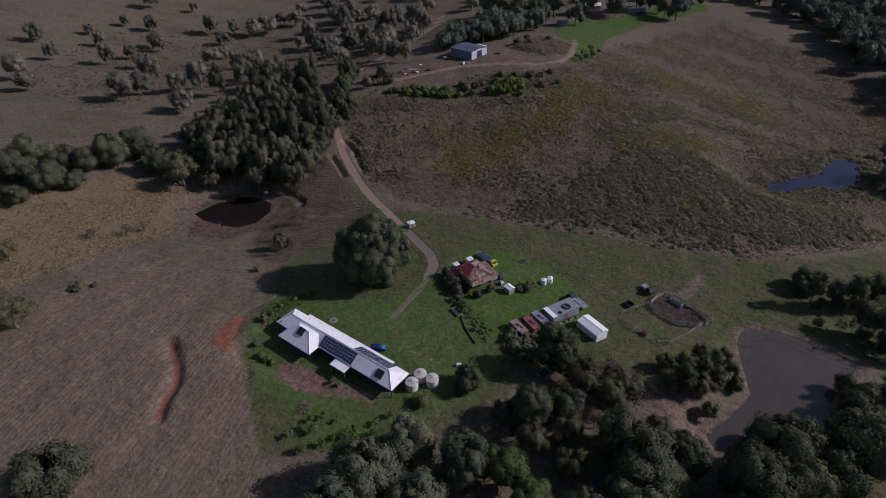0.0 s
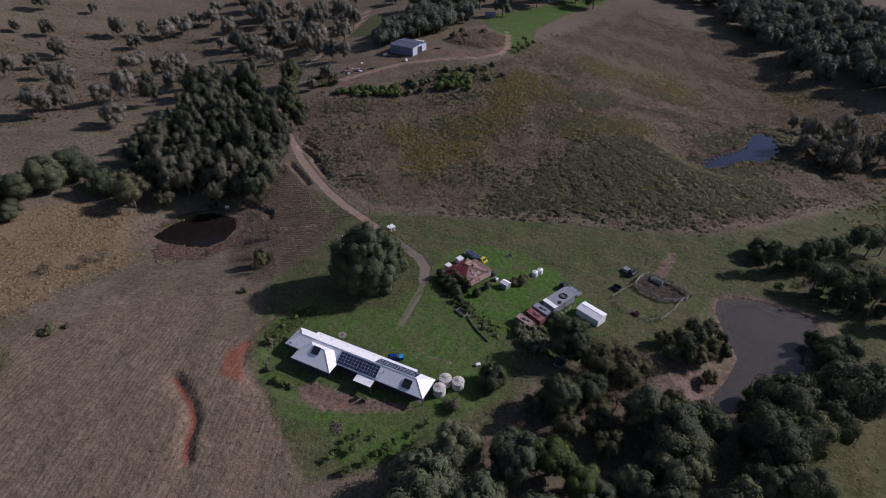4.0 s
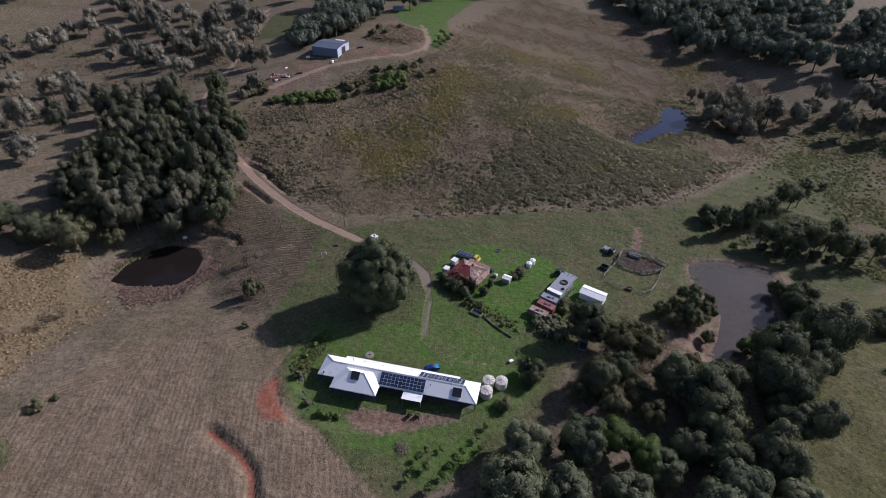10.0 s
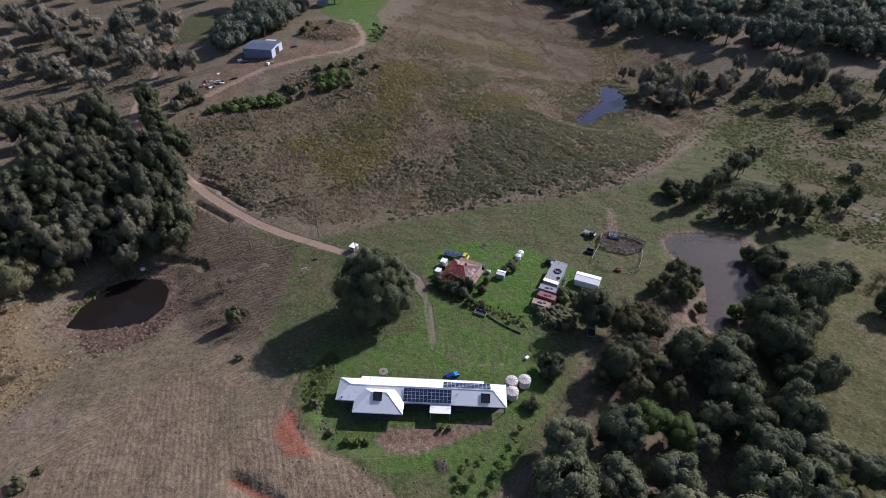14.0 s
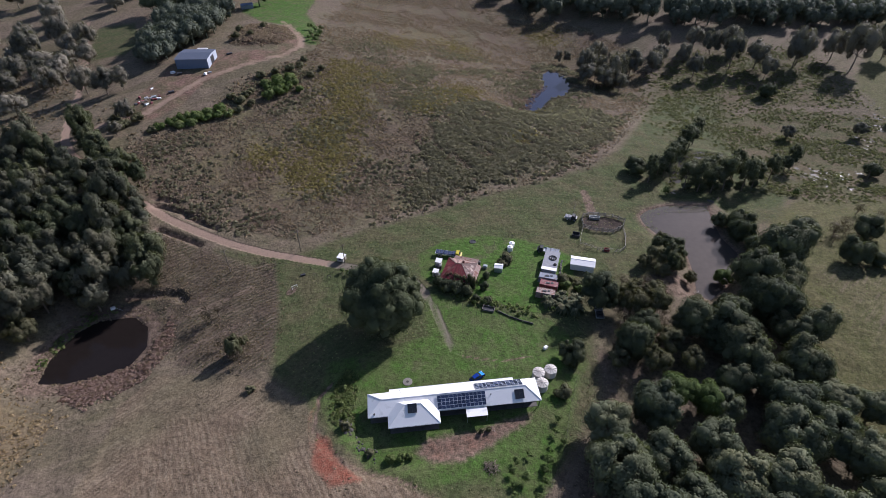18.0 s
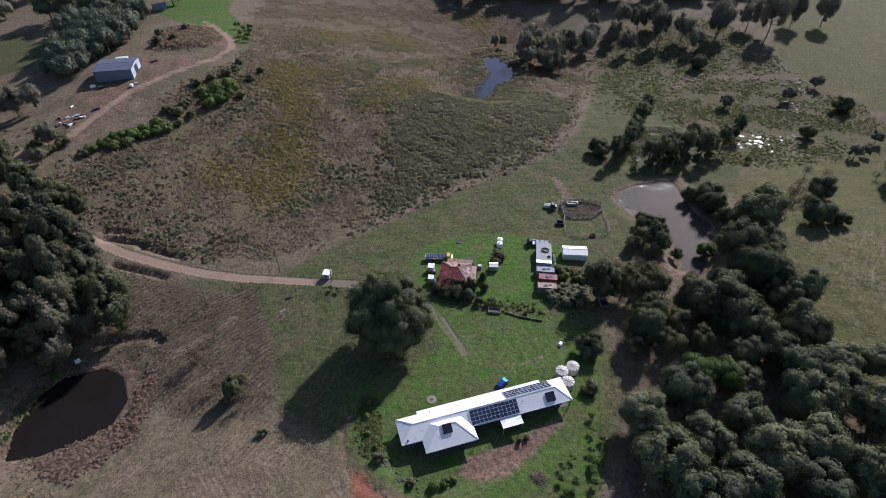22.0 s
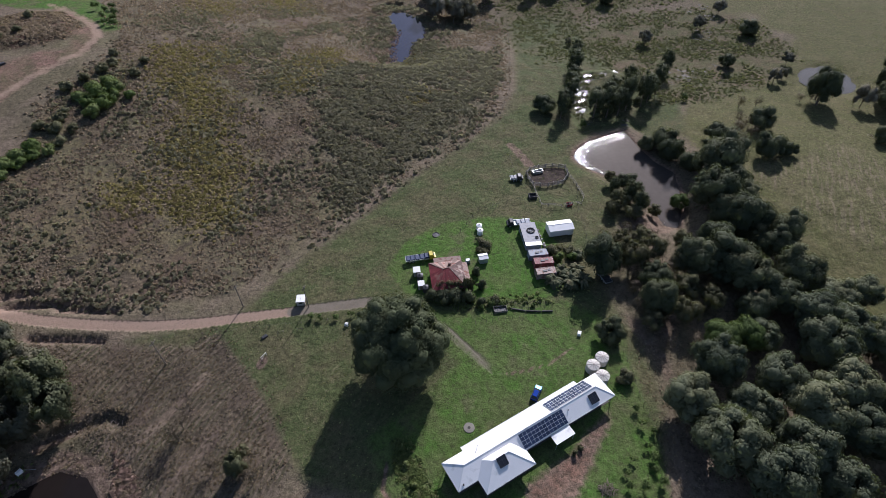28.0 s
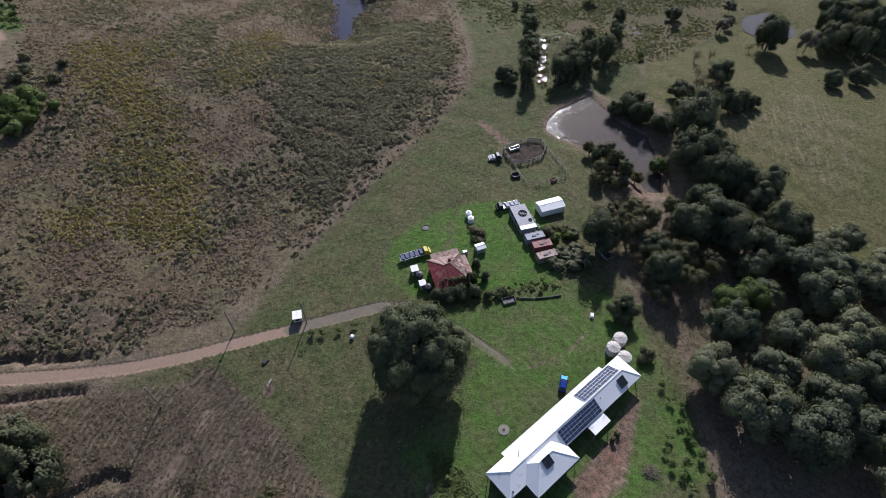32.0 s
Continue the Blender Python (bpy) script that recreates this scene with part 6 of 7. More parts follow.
grove("oak", [(93, 101, 2.8), (104, 106, 3.4), (99, 104, 3.0), (110, 111, 3.2), (117, 116, 3.4), (123, 121, 3.4), (131, 127, 3.4), (138, 133, 3.2), (106, 94, 3.4), (111, 91, 3.4), (116, 89, 3.4), (123, 90, 3.4), (131, 88, 3.4), (124, 99, 3.4), (137, 89, 3.2), (118, 97, 3.4), (111, 98, 3.2), (148, 92, 3.2), (169, 102, 2.8), (134, 98, 3.2), (164, 100, 2.2), (129, 94, 3.2), (142, 94, 2.6)],
      "slender dark she-oak in the row near the swamp", "swamp edge trees", tall=1.1, grow=1.22)
grove("dark_shrub", [(108, 95, 2.2), (114, 93, 2.4), (120, 92, 2.2), (127, 92, 2.4), (133, 92, 2.2), (139, 91, 2.0), (116, 99, 2.0), (123, 97, 2.0), (96, 103, 2.0), (102, 107, 2.2), (108, 110, 2.0)], "dark undergrowth at the feet of the she-oaks", "swamp edge shrubs", "shrub")
grove("gum", [(129, 231, 6.5), (139, 228, 7.5), (149, 236, 8.0), (133, 242, 6.5), (144, 246, 7.5), (158, 243, 7.5), (150, 225, 5.5), (172, 250, 8.0), (186, 246, 7.0), (205, 228, 6.5), (232, 228, 7.5), (268, 213, 8.0), (158, 272, 8.0), (134, 283, 3.4), (140, 282, 3.4), (229, 265, 7), (236, 255, 7), (247, 250, 8), (245, 221, 9), (240, 205, 7), (272, 215, 9), (299, 198, 11), (300, 216, 9), (333, 207, 9), (353, 198, 9),
              (213, 277, 4.6), (200, 260, 6), (212, 250, 6)], "tall open grey-green gum tree on the flat", "flat gums", tall=1.3)
grove("gum", [(194, 132, 3.8), (259, 128, 4.6), (226, 70, 3.4), (231, 124, 4.4), (228, 186, 3.4), (202, 64, 3.4), (210, 64, 2.6), (161, 157, 2.0), (206, 27, 5.0)],
      "open grey-green gum tree near the creek pools", "flat gums")
grove("wood", [(193, 40, 6.4), (199, 43, 5.6), (214, 20, 7.0), (226, 24, 7.4), (231, 11, 7.4), (240, 22, 7.0), (223, 5, 6.6), (244, 6, 7.4), (252, 16, 7.4), (236, -4, 7.0), (214, 9, 5.6), (250, 30, 6.6)], "broad dark green tree crowding the far creek bend", "creek bend trees", tall=1.25)
grove("oak", [(199, 87, 3.0), (165, 101, 3.0)], "slender dark she-oak among swamp tussocks", "swamp edge trees")
grove("dry", [(136, 46, 3.2), (140, 49, 3.4), (139, 42, 3.0), (144, 48, 2.8), (133, 43, 2.6), (196, 44, 2.8), (190, 46, 2.6)], "leafless greyish shrub with fine twigs", "bare shrubs", "shrub")
grove("sapling", [(95.5, 91, 2.0), (152, 80, 2.0)], "small umbrella-shaped tree on the dam wall", "small trees")
grove("gum", [(-193, 103, 5.4), (-220, 122, 5.0), (-231, 98, 4.6), (-208, 163, 5.6), (-246, 191, 5.6), (-237, 259, 5.6), (-398, 148, 5.5), (-395, 185, 3.6), (-396, 217, 4.2), (-376, 225, 4.6), (-342, 201, 5.6), (-366, 174, 4.2), (-323, 150, 5.2), (-328, 170, 4.8), (-302, 157, 4.8), (-333, 196, 5.0), (-340, 253, 6.2), (-328, 265, 4.4), (-314, 240, 5.0), (-309, 301, 4.0),
              (-255, 132, 6.0), (-236, 111, 5.0), (-240, 101, 5.0), (-324, 94, 6.5), (-355, 132, 4.4), (-298, 84, 5.0), (-418, 260, 6.0), (-388, 279, 3.4)], "scattered grey gum tree casting a long shadow on the pasture", "pasture gums", tall=1.15, grow=1.2)
grove("gum", [(-283, 340, 7), (-257, 332, 7), (-252, 313, 7), (-198, 302, 7), (-184, 319, 7), (-180, 261, 5.5), (-138, 217, 5), (-131, 220, 4.4), (-149, 224, 5), (-124, 184, 3.6), (-138, 172, 2.8), (-126, 171, 2.8), (-194, 249, 5.5), (-194, 268, 5.5),
              (-220, 280, 6), (-235, 300, 6), (-205, 325, 6), (-165, 300, 6), (-160, 275, 6), (-215, 240, 6), (-170, 240, 5.6), (-240, 260, 5.6), (-265, 285, 5.6)], "scattered grey gum tree on the brown slope", "pasture gums", tall=1.15, grow=1.2)
grove("fardark", [(-124, 352, 9), (-110, 350, 9), (-95, 352, 9), (-136, 360, 9)], "dark forest tree on the ridge", "ridge trees")
plant("wood", -45, -54, 7.2, "broad dark tree alone on the field", "tree", "")
grove("olive", [(-106, -30, 6.4), (-144, -12, 4.0), (-147, 60, 7.0), (-156, 65, 6.6), (-137, 66, 4.6)], "greyish tree beside the dry gully", "west trees")
grove("round", [(-195, 19, 6.4), (-199, 30, 7.6), (-182, 25, 6.6), (-183, 44, 6.4), (-180, 52, 7.2), (-177, 62, 7.2), (-176, 31, 4.6), (-162, 60, 6.0), (-178, 11, 4.0), (-190, 38, 6)], "dense dark tree in the creek line", "west trees", grow=1.2)
plant("round", -76, 42.5, 2.5, "dark leafy bush casting a long shadow", "bush", "", tall=1.7)
plant("olive", -73.5, 45.5, 1.7, "smaller olive bush beside the big one", "bush", "")
grove("dry", [(-103, 86, 2.6), (-101, 92, 2.6), (-102, 100, 2.8), (-106, 80, 2.6), (-104, 104, 2.2), (-100, 84, 2.2), (-84, 60, 3.4), (-82, 62, 2.6), (-74, 38, 2.4), (-80, 47, 2.2), (-133, 22, 3.0), (-132, 28, 2.6), (-140, 14, 3.0), (30, -2, 2.6), (24, 2, 2.4), (36, 22, 2.8), (44, 38, 2.8), (47, 31, 3.2), (51, 36, 3.0), (42, 31, 3.0), (39, 36, 2.6), (53, 29, 3.2), (45, 25, 2.8), (37, 27, 2.6), (56, 34, 2.4), (49, 22, 2.8), (33, 19, 2.6), (28, 14, 2.4), (38, 12, 2.8), (46, 17, 2.8), (148, 52, 3.0), (163, 60, 3.0), (170, 56, 2.6)], "leafless greyish shrub with fine twigs", "bare shrubs", "shrub")


def scatter(ring, count, seed, gap):
    """Random places inside a ring, none closer than gap to another."""
    r = np.random.RandomState(seed)
    p = np.array(ring, float)
    lo, hi = p.min(0), p.max(0)
    got = []
    tries = lo + r.uniform(size=(count * 40, 2)) * (hi - lo)
    for q in tries[to_polygon(tries[:, 0], tries[:, 1], ring) < 0]:
        if all((q[0] - a) ** 2 + (q[1] - b) ** 2 > gap * gap for a, b in got):
            got.append(tuple(q))
            if len(got) >= count:
                break
    return got


FOREST_EAST = [(50, 512), (70, 484), (112, 410), (132, 378), (158, 348), (204, 336), (255, 292), (306, 278), (350, 262), (400, 250), (450, 300), (400, 380), (300, 430), (220, 480), (140, 540), (90, 560)]
FOREST_RIDGE = [(-90, 345), (-40, 345), (-20, 400), (40, 480), (100, 580), (60, 660), (-120, 620), (-200, 480), (-160, 400)]
FOREST_SHED = [(-93, 279), (-104, 264), (-113, 249), (-122, 246), (-128, 258), (-129, 300), (-122, 338), (-92, 342), (-86, 326)]
grove("grove", [(-117, 127, 3.8), (-120, 138, 4.0), (-124, 144, 4.2), (-128, 151, 4.4), (-132, 158, 4.4), (-136, 166, 4.2), (-139, 175, 4.0), (-113, 134, 3.4), (-118, 146, 3.2)], "tall gum tree overhanging the dirt road", "grove trees", tall=1.25, grow=1.25)
grove("grovegrey", [(-112, 117, 4.6), (-110, 108, 4.8), (-110, 99, 4.8), (-111, 91, 4.6), (-115, 84, 4.4), (-121, 79, 4.2), (-116, 124, 4.4)], "grey-green gum tree at the edge of the grove", "grove trees")
FOREST_WEST_NEAR = [(-166, 158), (-157, 160), (-146, 154), (-134, 142), (-120, 121), (-108, 109), (-103, 90), (-104, 80), (-118, 76), (-128, 72), (-140, 68), (-155, 72), (-166, 82)]
for k, (x, y) in enumerate(scatter(FOREST_WEST_NEAR, 70, 3, 6.1)):
    if y > 124 and to_line(np.array([x]), np.array([y]), ROAD)[0] < 8:
        continue
    plant(("grove", "grovegrey", "grovegrey", "grove", "grovegrey")[k % 5], x, y, PLANTED.uniform(4.4, 6.6), "grey-green gum tree in the dense grove by the road", "tree", "grove trees", tall=1.3)


for k, (x, y) in enumerate(scatter([(-218, 150), (-190, 162), (-167, 160), (-167, 128), (-190, 124), (-222, 128)], 7, 9, 11)):
    plant(("grovegrey", "gum", "grovegrey")[k % 3], x, y, PLANTED.uniform(5.0, 7.2), "tall grey gum tree on the shaded slope", "tree", "grove trees", tall=1.2)


def forest(name, ring, count, seed, gap, lo, hi, label, kinds=("far", "fardark", "fardark"), mat=None):
    """A far wood as one mesh: many crowns and trunks that no one could count."""
    r = np.random.RandomState(seed)
    vs, fs, ns, off = [], [], [], 0
    for k, (x, y) in enumerate(scatter(ring, count, seed, gap)):
        for me in KINDS[kinds[k % 3]][1][k % 3]:
            v = np.empty(len(me.vertices) * 3, np.float32)
            me.vertices.foreach_get("co", v)
            v = v.reshape(-1, 3)
            if "crown" in me.name:
                f = np.empty(len(me.loops), np.int32)
                me.loops.foreach_get("vertex_index", f)
                f = f.reshape(-1, 3)
            else:
                me.calc_loop_triangles()
                f = np.array([t.vertices[:] for t in me.loop_triangles], np.int32)
            if "crown" in me.name:
                s, a = r.uniform(lo, hi), r.uniform(0, 6.283)
            w = np.stack([v[:, 0] * math.cos(a) - v[:, 1] * math.sin(a), v[:, 0] * math.sin(a) + v[:, 1] * math.cos(a), v[:, 2] * 1.1], -1) * s
            nv = np.empty(len(me.vertices) * 3, np.float32)
            if "crown" in me.name:
                me.attributes["custom_normal"].data.foreach_get("vector", nv)
            else:
                me.vertices.foreach_get("normal", nv)
            nv = nv.reshape(-1, 3)
            ns.append(np.stack([nv[:, 0] * math.cos(a) - nv[:, 1] * math.sin(a), nv[:, 0] * math.sin(a) + nv[:, 1] * math.cos(a), nv[:, 2]], -1))
            vs.append(w + np.array([x, y, gz(x, y) - 0.5]))
            fs.append(f + off)
            off += len(v)
    tagged(new(name, raw_mesh(name, np.concatenate(vs), np.concatenate(fs), mat or LEAF_FAR, np.concatenate(ns))), label, "forest", kind="stuff")


forest("far_forest", FOREST_EAST, 280, 4, 7.6, 6.5, 9.5, "dense dark gum forest on the far valley side")
forest("ridge_forest", FOREST_RIDGE, 70, 5, 11, 7, 10, "dark gum forest along the ridge")
forest("shed_forest", FOREST_SHED, 62, 8, 6.0, 4.8, 7.2, "dark forest behind the farm shed")
forest("pasture_trees", [(-300, 180), (-160, 210), (-152, 260), (-160, 400), (-330, 480), (-460, 420), (-330, 300)], 64, 6, 14, 4.6, 7.6, "grey gum trees scattered over the open pasture", ("far", "far", "far"), LEAF_GUM)

grove("green_shrub", [(-109, 173, 2.8), (-104, 176, 3.0), (-99, 178, 3.4), (-101, 174, 2.8), (-94, 179, 3.4), (-96, 175, 2.8), (-89, 182, 3.2), (-90, 178, 3.0), (-84, 184, 3.0), (-85, 180, 2.8), (-80, 180, 2.4), (-62, 194, 3.4), (-57, 197, 3.6), (-53, 200, 3.4), (-50, 205, 3.6), (-56, 204, 3.6), (-61, 201, 3.4), (-51, 211, 3.2), (-57, 209, 3.0), (-63, 206, 2.8), (-47, 200, 2.6)], "bushy bright green shrub below the farm yard", "bank shrubs", "shrub")
grove("shrub", [(-75, 191, 2.6), (-79, 195, 2.6), (-72, 196, 2.4), (-65, 214, 2.6), (-58, 217, 2.4), (-50, 221, 2.6), (-45, 225, 2.4), (-42, 233, 2.2), (-123, 190, 3.2), (-125, 178, 3.4), (-119, 182, 3.0), (-129, 184, 3.2), (-76, 184, 2.4), (-70, 188, 2.4), (-70, 270, 2.2), (-76, 282, 2.6), (-62, 286, 2.4), (-78, 270, 2.6), (-71, 26, 1.3), (-111, -10, 2.2), (-109, -6, 1.2), (-76, 192, 2.2), (-70, 200, 2.0), (-40, 214, 2.4), (-34, 222, 2.2), (-112, 172, 2.4), (12, 59, 2.5), (13.5, 62.5, 1.5), (10.5, 57.5, 1.6), (27, 44, 2.6), (31, 41.5, 1.9), (7, 2, 2.2), (-60, 206, 2.0)], "low olive-green scrubby shrub on grass", "low shrubs", "shrub", tall=0.75, grow=1.15)
grove("shrub", [(-9.2, 53.2, 1.7), (-7.6, 51.9, 1.9), (-5.8, 50.4, 1.8), (-4.0, 49.0, 1.8), (-2.4, 48.2, 1.5)], "pale flowering creeper bush against the farmhouse wall", "house shrubs", "shrub", tall=2.0)
grove("green_shrub", [(-4.5, 41.1, 1.0), (-1.6, 40.4, 1.3), (0.6, 38.6, 1.2), (6.8, 32.6, 0.8), (25.7, 41.2, 2.0), (29.4, 39, 1.7), (23.5, 37.7, 1.5)], "leafy green shrub along the garden hedge", "hedge shrubs", "shrub")
grove("dark_shrub", [(-11, 50, 2.6), (-8.5, 48.0, 2.4), (-5.5, 46.4, 2.2), (-13, 52, 2.2), (0.5, 47.5, 1.6), (3.2, 52, 1.5), (-3.5, 42.0, 1.6), (-0.5, 40.2, 1.4)], "dark leafy shrub crowding the old farmhouse", "house shrubs", "shrub")
grove("green_shrub", [(-45.4, 22, 0.9), (-47, 18, 1.0), (-48.2, 13.5, 0.9), (-47.8, 9, 0.8), (-39, -4.6, 1.3), (-36.5, -4.9, 1.2), (-34.5, -5.0, 1.0)], "leafy garden shrub on the bank by the homestead", "garden shrubs", "shrub")
grove("shrub", [(-48, 6, 1.5), (-43.5, -2, 1.3), (-16.5, -3.2, 0.9), (-14.6, -3.0, 0.8)], "scrubby garden shrub by the homestead", "garden shrubs", "shrub")
grove("sapling", [(2.5, -4.5, 1.0), (0.5, -8, 1.0), (1.5, -10.8, 0.9), (-2.5, -11.8, 1.0), (-4, -14.5, 1.3), (-8, -12, 0.9), (-11, -12.7, 1.0), (-13, -15, 1.0), (-10.5, -17, 1.35), (-7, -18.7, 1.1), (-10, -22.5, 1.3), (-15, -20.5, 1.2), (-13.5, -18, 1.0), (-5.5, -16.5, 1.0)],
      "young fruit tree in the sloping orchard", "orchard saplings", "tree")
grove("sapling", [(-42, 70, 1.1), (-40, 68, 1.1), (-37, 65.5, 1.0), (-33.5, 63, 1.1), (-34, 262, 2), (-32, 268, 2), (-36, 272, 2), (-30, 275, 2), (-33, 281, 2), (-37, 265, 1.8), (-29, 284, 2), (-35, 288, 2)], "young tree planted in a row on grass", "row saplings", "tree")


def palm_clump(x, y, r):
    """A crown of arching fronds on a short stem."""
    rnd = random.Random(int(x * 7 + y))
    t = thing("palm", pose(x, y, gz(x, y)), "shaggy green palm with arching fronds beside the containers", "palm", "palms")
    part("trunk", tube((0, 0, -0.2), (0, 0, r * 0.55), 0.22, 0.16, 8), BARK, t)
    for i in range(40):
        a, up = rnd.uniform(0, 6.283), rnd.uniform(0.15, 1.2)
        d = Vector((math.cos(a), math.sin(a), 0))
        side = Vector((-math.sin(a), math.cos(a), 0))
        pts = [Vector((0, 0, r * 0.55)) + d * (r * s) + Vector((0, 0, r * (up * s - 1.0 * s * s))) for s in (0, 0.35, 0.7, 1.0)]
        w = [0.08, 0.42, 0.36, 0.05]
        v, f = [], []
        for p, k in zip(pts, w):
            v += [tuple(p - side * k - Vector((0, 0, 0.15 * k))), tuple(p + Vector((0, 0, 0.05))), tuple(p + side * k - Vector((0, 0, 0.15 * k)))]
        for q in range(3):
            f += [(3 * q, 3 * q + 3, 3 * q + 4, 3 * q + 1), (3 * q + 1, 3 * q + 4, 3 * q + 5, 3 * q + 2)]
        part("frond", (v, f), LEAF_DARK if i % 3 else LEAF_OLIVE, t)


for p in ((21, 32, 3.4), (17.5, 35, 2.8), (24, 30, 3.0), (26, 34, 2.6), (31.5, 38.5, 2.2), (22, 36.5, 2.6)):
    palm_clump(*p)


# ---- ground cover: tussocks, scrub, reeds and swamp grass ----
def cover(name, mat, label, pts, lo, hi, flat, seed, coarse=True, sprays=8, water_level=-99.0):
    """Many low, shaggy clumps in one mesh: blades and leaf sprays that lean out of each clump's foot."""
    r = np.random.RandomState(seed)
    n, m = len(pts), sprays if coarse else 4
    s = r.uniform(lo, hi, size=(n, 1, 1)) * r.uniform(0.7, 1.25, size=(n, 1, 3))
    s[:, :, 2] *= flat
    u = r.normal(size=(n, m, 3))
    u[:, :, 2] = np.abs(u[:, :, 2]) * 0.9 + 0.1
    u /= np.linalg.norm(u, axis=2)[:, :, None]
    mid = u * s * r.uniform(0.45, 1.0, size=(n, m, 1))
    nrm = u + 0.3 * r.normal(size=(n, m, 3)) + np.array([0, 0, 0.2])
    nrm /= np.linalg.norm(nrm, axis=2)[:, :, None]
    a = np.cross(nrm, r.normal(size=(n, m, 3)))
    a /= np.linalg.norm(a, axis=2)[:, :, None]
    b = np.cross(nrm, a)
    k = s[:, :, :1] * r.uniform(0.5, 0.95, size=(n, m, 1)) * (8 / max(m, 8)) ** 0.5
    tri = np.stack([mid - a * k, mid + a * k * 0.7 - b * k * 0.8, mid + b * k], 2)
    z = np.maximum(ground_z(pts[:, 0], pts[:, 1]), water_level)
    tri += np.stack([pts[:, 0], pts[:, 1], z + 0.12 * s[:, 0, 2]], -1)[:, None, None, :]
    f = np.arange(n * m * 3).reshape(-1, 3)
    soft = unit(0.55 * u + np.array([0, 0, 0.75]) + 0.2 * r.normal(size=(n, m, 3)))
    tagged(new(name, raw_mesh(name, tri.reshape(-1, 3), f, mat, np.repeat(soft.reshape(-1, 3), 3, 0))), label, "ground cover", kind="stuff")


def many(ring, count, seed, soft=0.5, scale=0.03, bias=0.0, avoid=(), fade=3.0):
    """Random places inside a ring, thinned by a drifting pattern and towards its edge."""
    r = np.random.RandomState(seed)
    p = np.array(ring, float)
    lo, hi = p.min(0) - fade, p.max(0) + fade
    q = lo + r.uniform(size=(count * 5, 2)) * (hi - lo)
    ok = to_polygon(q[:, 0], q[:, 1], ring) < r.uniform(-fade, fade * 0.5, len(q))
    for a, d in avoid:
        ok &= to_line(q[:, 0], q[:, 1], a) > d
    q = q[ok]
    ph = r.uniform(0, 6.28, 6)
    pat = np.zeros(len(q))
    for i in range(6):
        th = i * 1.1 + ph[i]
        pat += np.sin((q[:, 0] * math.cos(th) + q[:, 1] * math.sin(th)) * scale * (1 + 0.6 * i) * 6.28 + ph[i]) / (1 + 0.35 * i)
    q = q[pat * soft + bias > r.uniform(-1, 1, len(q))]
    return q[:count]


def dry_land(q):
    """Leaves out water, tracks and yards."""
    d = np.minimum.reduce([to_polygon(q[:, 0], q[:, 1], k) for k in (POND_EAST, POND_WEST, POND_NORTH, POND_OAK, POND_FAR, LAWN, GARDEN)] + [to_line(q[:, 0], q[:, 1], k) - 2 for k in (ROAD, YARDROAD, GRAVEL)])
    return q[d > 0.6]


NEARHILL = [(-112, 124), (-84, 106), (-58, 90), (-40, 94), (-13, 99), (14, 106), (44, 110), (73, 119), (92, 133), (128, 170), (160, 207), (140, 262), (90, 280), (20, 290), (-30, 262), (-48, 230), (-72, 210), (-96, 178), (-118, 168)]
q = dry_land(many(NEARHILL, 30000, 11, 0.8, 0.03, 0.1, [(ROAD, 9)], 4))
in_drift = np.maximum.reduce([np.exp(-((q[:, 0] - a) ** 2 + (q[:, 1] - b) ** 2) / (r * r)) for a, b, r in DRIFTS])
cover("dry_tussocks", TUSSOCK, "brown dry tussock grass and low weeds over the hillside", q[in_drift < np.random.RandomState(2).uniform(0.3, 1.7, len(q))], 0.24, 0.58, 0.42, 1, True, 7)
q = dry_land(many(HILLSCRUB, 34000, 12, 0.8, 0.02, 0.1, [(ROAD, 5)], 8))
cover("far_tussocks", TUSSOCK, "brown dry tussocks on the upper hillside", q[to_polygon(q[:, 0], q[:, 1], NEARHILL) > -6], 0.35, 0.8, 0.45, 2, True, 6)
weeds = np.concatenate([np.random.RandomState(30 + k).normal(size=(int(r * 60), 2)) * (r * 0.62) + (a, b) for k, (a, b, r) in enumerate(DRIFTS)])
cover("yellow_weeds", WEED, "yellow-green weeds in drifts over the hillside", weeds[::2], 0.35, 0.8, 0.6, 3)
cover("hill_scrub", SCRUB, "grey-green low scrub in patches on the hillside", dry_land(many(NEARHILL, 7000, 14, 1.1, 0.015, -0.8, [(ROAD, 4)], 5)), 0.45, 1.0, 0.7, 4)
cover("creek_scrub", SCRUB, "dense grey-green scrub in the wet hollow", dry_land(many(DARKSCRUB, 7500, 15, 1.0, 0.035, 0.1, (), 9)), 0.55, 1.25, 0.75, 5, True, 12)
cover("hollow_bushes", SCRUB, "knee-high grey bushes in the wet hollow", dry_land(many(DARKSCRUB, 2500, 33, 1.0, 0.04, 0.0, (), 9)), 0.6, 1.3, 0.85, 22, True, 26)
cover("hill_bushes", TUSSOCK, "taller brown weeds standing on the hillside", dry_land(many(NEARHILL, 3600, 34, 1.0, 0.025, -0.3, [(ROAD, 10)], 5)), 0.3, 0.65, 0.6, 23, True, 16)
cover("upper_scrub", SCRUB, "grey-green bushes near the top of the hill", dry_land(many([(2, 174), (0, 200), (10, 226), (26, 250), (34, 240), (22, 214), (18, 186)], 1400, 24, 0.6, 0.04, 0.2, (), 6)), 0.4, 1.0, 0.45, 14)
POND_NORTH_RIM = [(66, 196), (80, 226), (94, 250), (110, 268), (128, 262), (130, 236), (118, 208), (98, 190), (80, 184)]
q = many(POND_NORTH_RIM, 2600, 16, 1.0, 0.06, 0.0, (), 8)
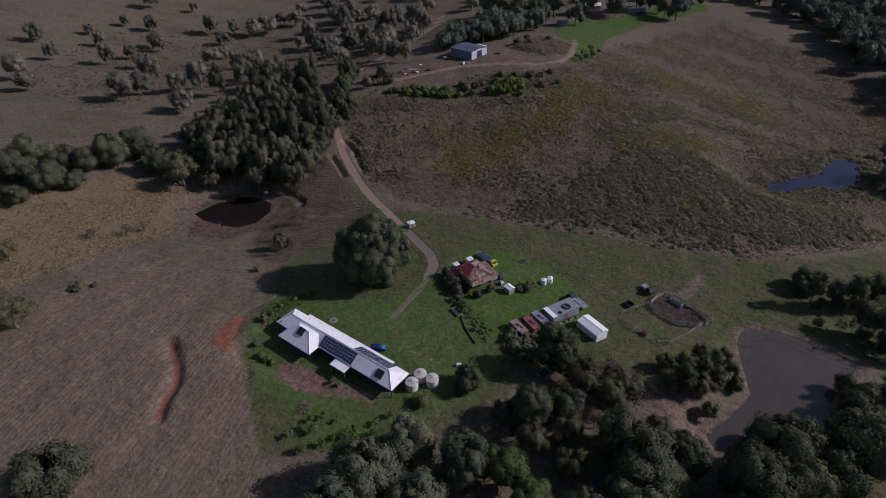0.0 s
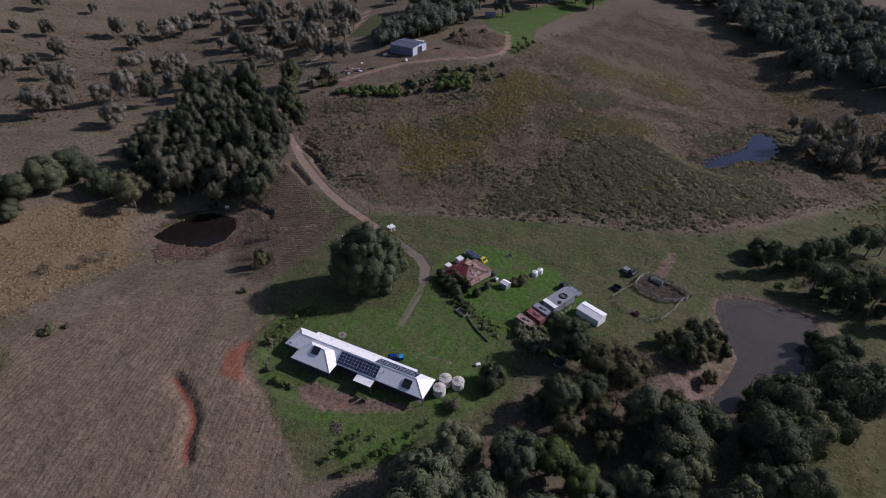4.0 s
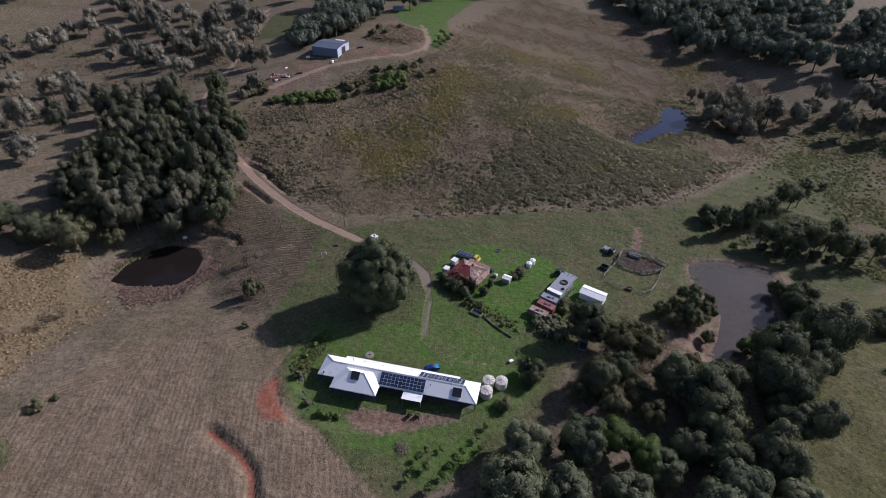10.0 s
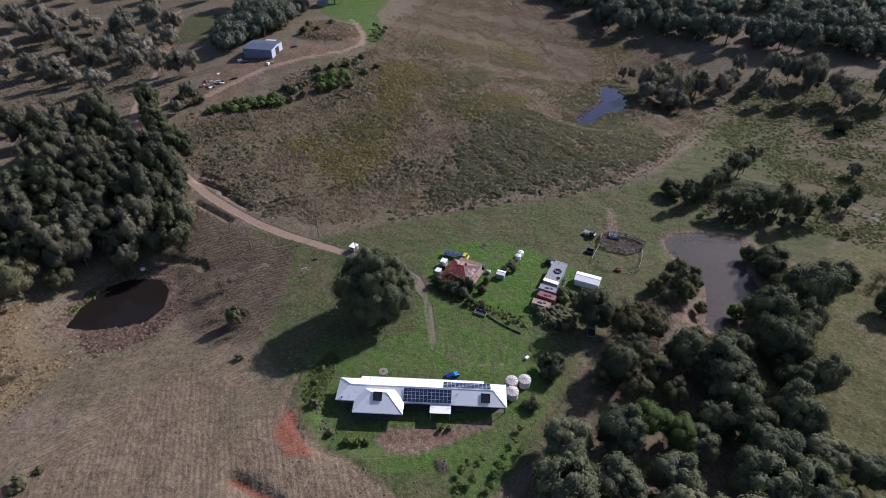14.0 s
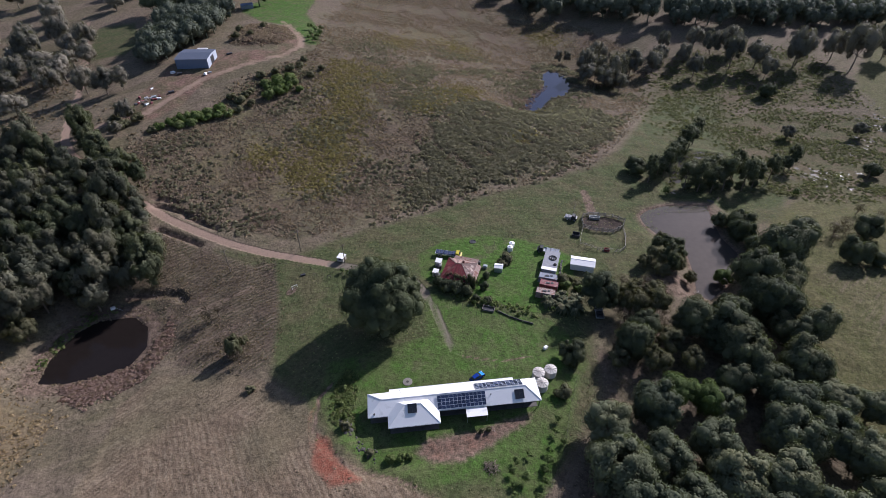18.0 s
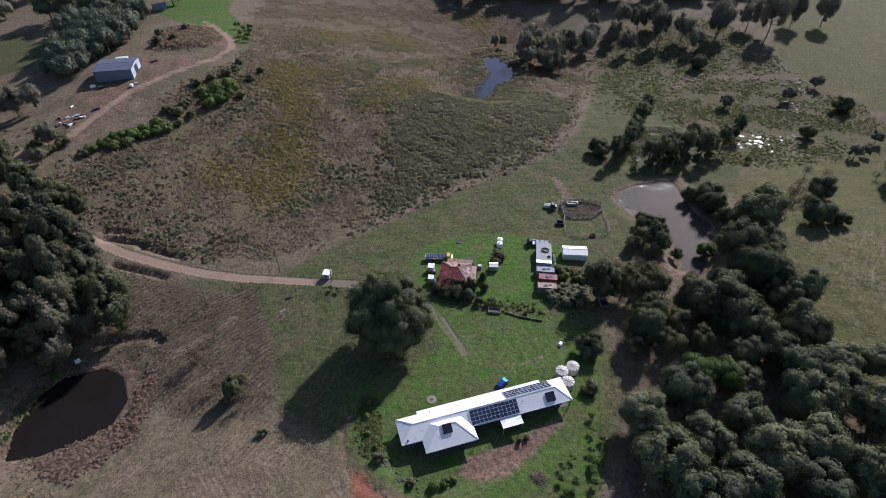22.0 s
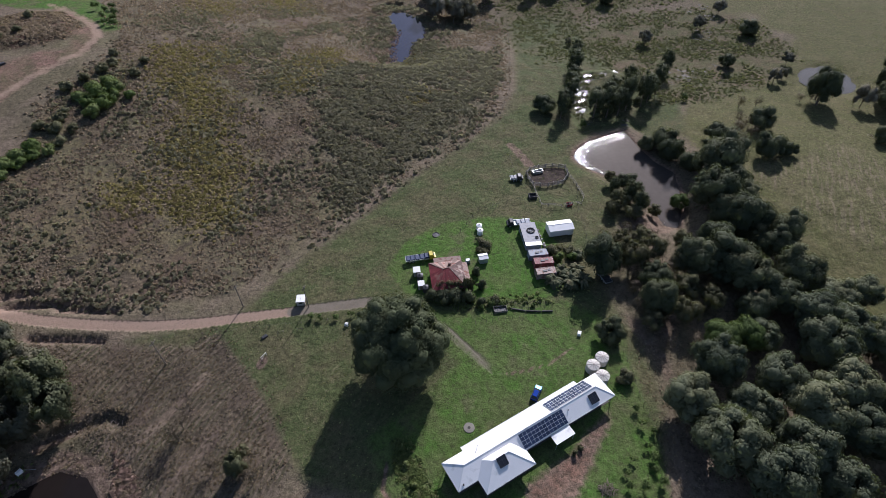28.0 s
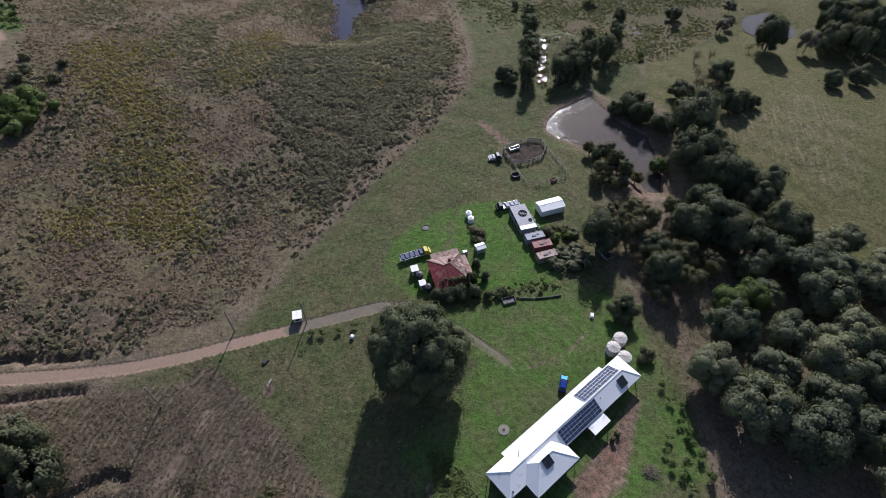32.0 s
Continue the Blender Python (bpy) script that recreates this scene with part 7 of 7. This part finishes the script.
q = q[to_polygon(q[:, 0], q[:, 1], POND_NORTH) > np.random.RandomState(3).uniform(-2.2, 3, len(q))]
cover("pond_reeds", SCRUB, "green reeds round the far pond", q, 0.4, 1.1, 0.6, 6, True, 10, -20.0)
q = many([(74, 202), (76, 210), (85, 222), (95, 231), (101, 236), (101, 228), (92, 220), (84, 209), (79, 200)], 520, 38, 0.5, 0.09, 0.2, (), 2)
cover("pale_rushes", REED, "pale dry rushes standing in the far pond's shallows", q, 0.2, 0.5, 0.8, 27, True, 8, -19.95)
q = many([(-140, 40), (-138, 66), (-124, 82), (-104, 78), (-94, 62), (-98, 44), (-116, 38)], 1500, 17, 0.9, 0.06, 0.2, (), 5)
d = to_polygon(q[:, 0], q[:, 1], POND_WEST)
cover("bank_reeds", DRYGRASS, "dry tufts on the banks of the dark dam", q[(d > -0.6) & (d < 9)], 0.15, 0.5, 0.4, 7, False)
q = many([(-124, 47), (-112, 48), (-103, 50), (-100, 58), (-97, 66), (-96, 56), (-101, 43), (-107, 40), (-115, 36), (-122, 41)], 3200, 25, 0.4, 0.06, 0.6, (), 3)
cover("dam_reeds", REED, "pale pinkish dry reeds beside the dark dam", q[to_polygon(q[:, 0], q[:, 1], POND_WEST) > -1.2], 0.25, 0.6, 0.8, 15, True, 8, -10.5)
cover("bracken", RUSTGRASS, "rusty brown bracken over the western flat", many(WESTSCRUB, 13000, 18, 0.6, 0.03, 0.3, (), 8), 0.2, 0.62, 0.42, 8, True, 6)
q = many(SWAMP, 5200, 19, 0.9, 0.02, 0.1, (), 8)
cover("swamp_grass", SWAMPGRASS, "green tussocks across the swampy flat", q, 0.3, 0.85, 0.5, 9)
q = many(POND_OAK, 1300, 36, 0.6, 0.08, 0.0, (), 2.5)
cover("pool_rushes", SWAMPGRASS, "green rushes standing in the narrow pool", q, 0.25, 0.6, 0.9, 25, True, 8, -12.6)
q = many(POND_EAST, 1500, 37, 0.5, 0.1, 0.3, (), 0.5)
cover("floating_weed", BANKGREEN, "scattered floating weed along the dam's shore", q[(to_line(q[:, 0], q[:, 1], SHORE) < np.random.RandomState(6).uniform(0, 6, len(q)))], 0.1, 0.28, 0.12, 26, True, 6, -8.96)
cover("mound_bracken", TUSSOCK, "brown bracken on the earth mound", many(MOUND, 2000, 26, 0.5, 0.05, 0.3, (), 3), 0.3, 0.8, 0.5, 16)
cover("bank_weeds", TUSSOCK, "dry weeds on the banks below the homestead", many([(24, 14), (30, 4), (26, -4), (10, -12), (0, -26), (-6, -22), (6, -6), (14, 4)], 700, 20, 0.3, 0.05, 0.3), 0.12, 0.35, 0.4, 10, False)
cover("garden_bank", BANKGREEN, "leafy green ground cover on the garden bank", many([(-45.8, 23.5), (-43.6, 22.5), (-45, 17), (-46.5, 12), (-46, 6), (-48.5, 6), (-50.2, 11), (-49.3, 17), (-47.5, 21)], 900, 21, 0.1, 0.05, 1), 0.25, 0.5, 0.6, 11)
cover("garden_edge", BANKGREEN, "green weeds along the fence below the old farmhouse", many([(-11, 46), (-9, 48.5), (0, 43), (12, 33.5), (11, 30.5), (-2, 39)], 260, 22, 0.2, 0.05, 0.5), 0.3, 0.8, 0.8, 12)
cover("dam_weed", BANKGREEN, "bright green weed along the dark dam's edge", many([(-134, 56), (-130, 66), (-122, 76), (-114, 76), (-120, 72.5), (-126, 66), (-130, 58)], 500, 23, 0.2, 0.05, 1), 0.25, 0.7, 0.4, 13)
cover("rough_grass", DRYGRASS, "coarse brown grass tufts between road and dam", dry_land(many(HARROW, 4500, 27, 0.5, 0.03, 0.4, (), 5)), 0.14, 0.34, 0.35, 17)
cover("field_stubble", DRYGRASS, "dry stubble tufts across the mown field", dry_land(many(FIELD, 2600, 28, 0.5, 0.02, 0.3, (), 4)), 0.1, 0.26, 0.3, 18)
cover("paddock_grass", GREENGRASS, "coarse green tufts over the house paddock", dry_land(many(PADDOCK, 6000, 29, 0.5, 0.03, 0.3, (), 5)), 0.12, 0.3, 0.25, 19)
cover("east_grass", GREENGRASS, "coarse olive tufts over the eastern pasture", dry_land(many([(96, 24), (125, 66), (150, 76), (262, 80), (330, 120), (330, -40), (160, -60), (88, -10)], 6000, 31, 0.5, 0.02, 0.3, (), 8)), 0.14, 0.32, 0.22, 20)
cover("slope_grass", DRYGRASS, "coarse dry tufts over the western slope", dry_land(many([(-145, 165), (-130, 190), (-160, 250), (-220, 330), (-330, 300), (-400, 200), (-330, 90), (-230, 80), (-200, 150)], 6000, 32, 0.5, 0.02, 0.3, (), 8)), 0.4, 0.9, 0.5, 21)
cover("flat_tussocks", SWAMPGRASS, "olive tussocks on the flat beyond the far pond", dry_land(many(FLAT, 4500, 35, 0.5, 0.03, 0.2, (), 14)), 0.4, 0.95, 0.5, 24)
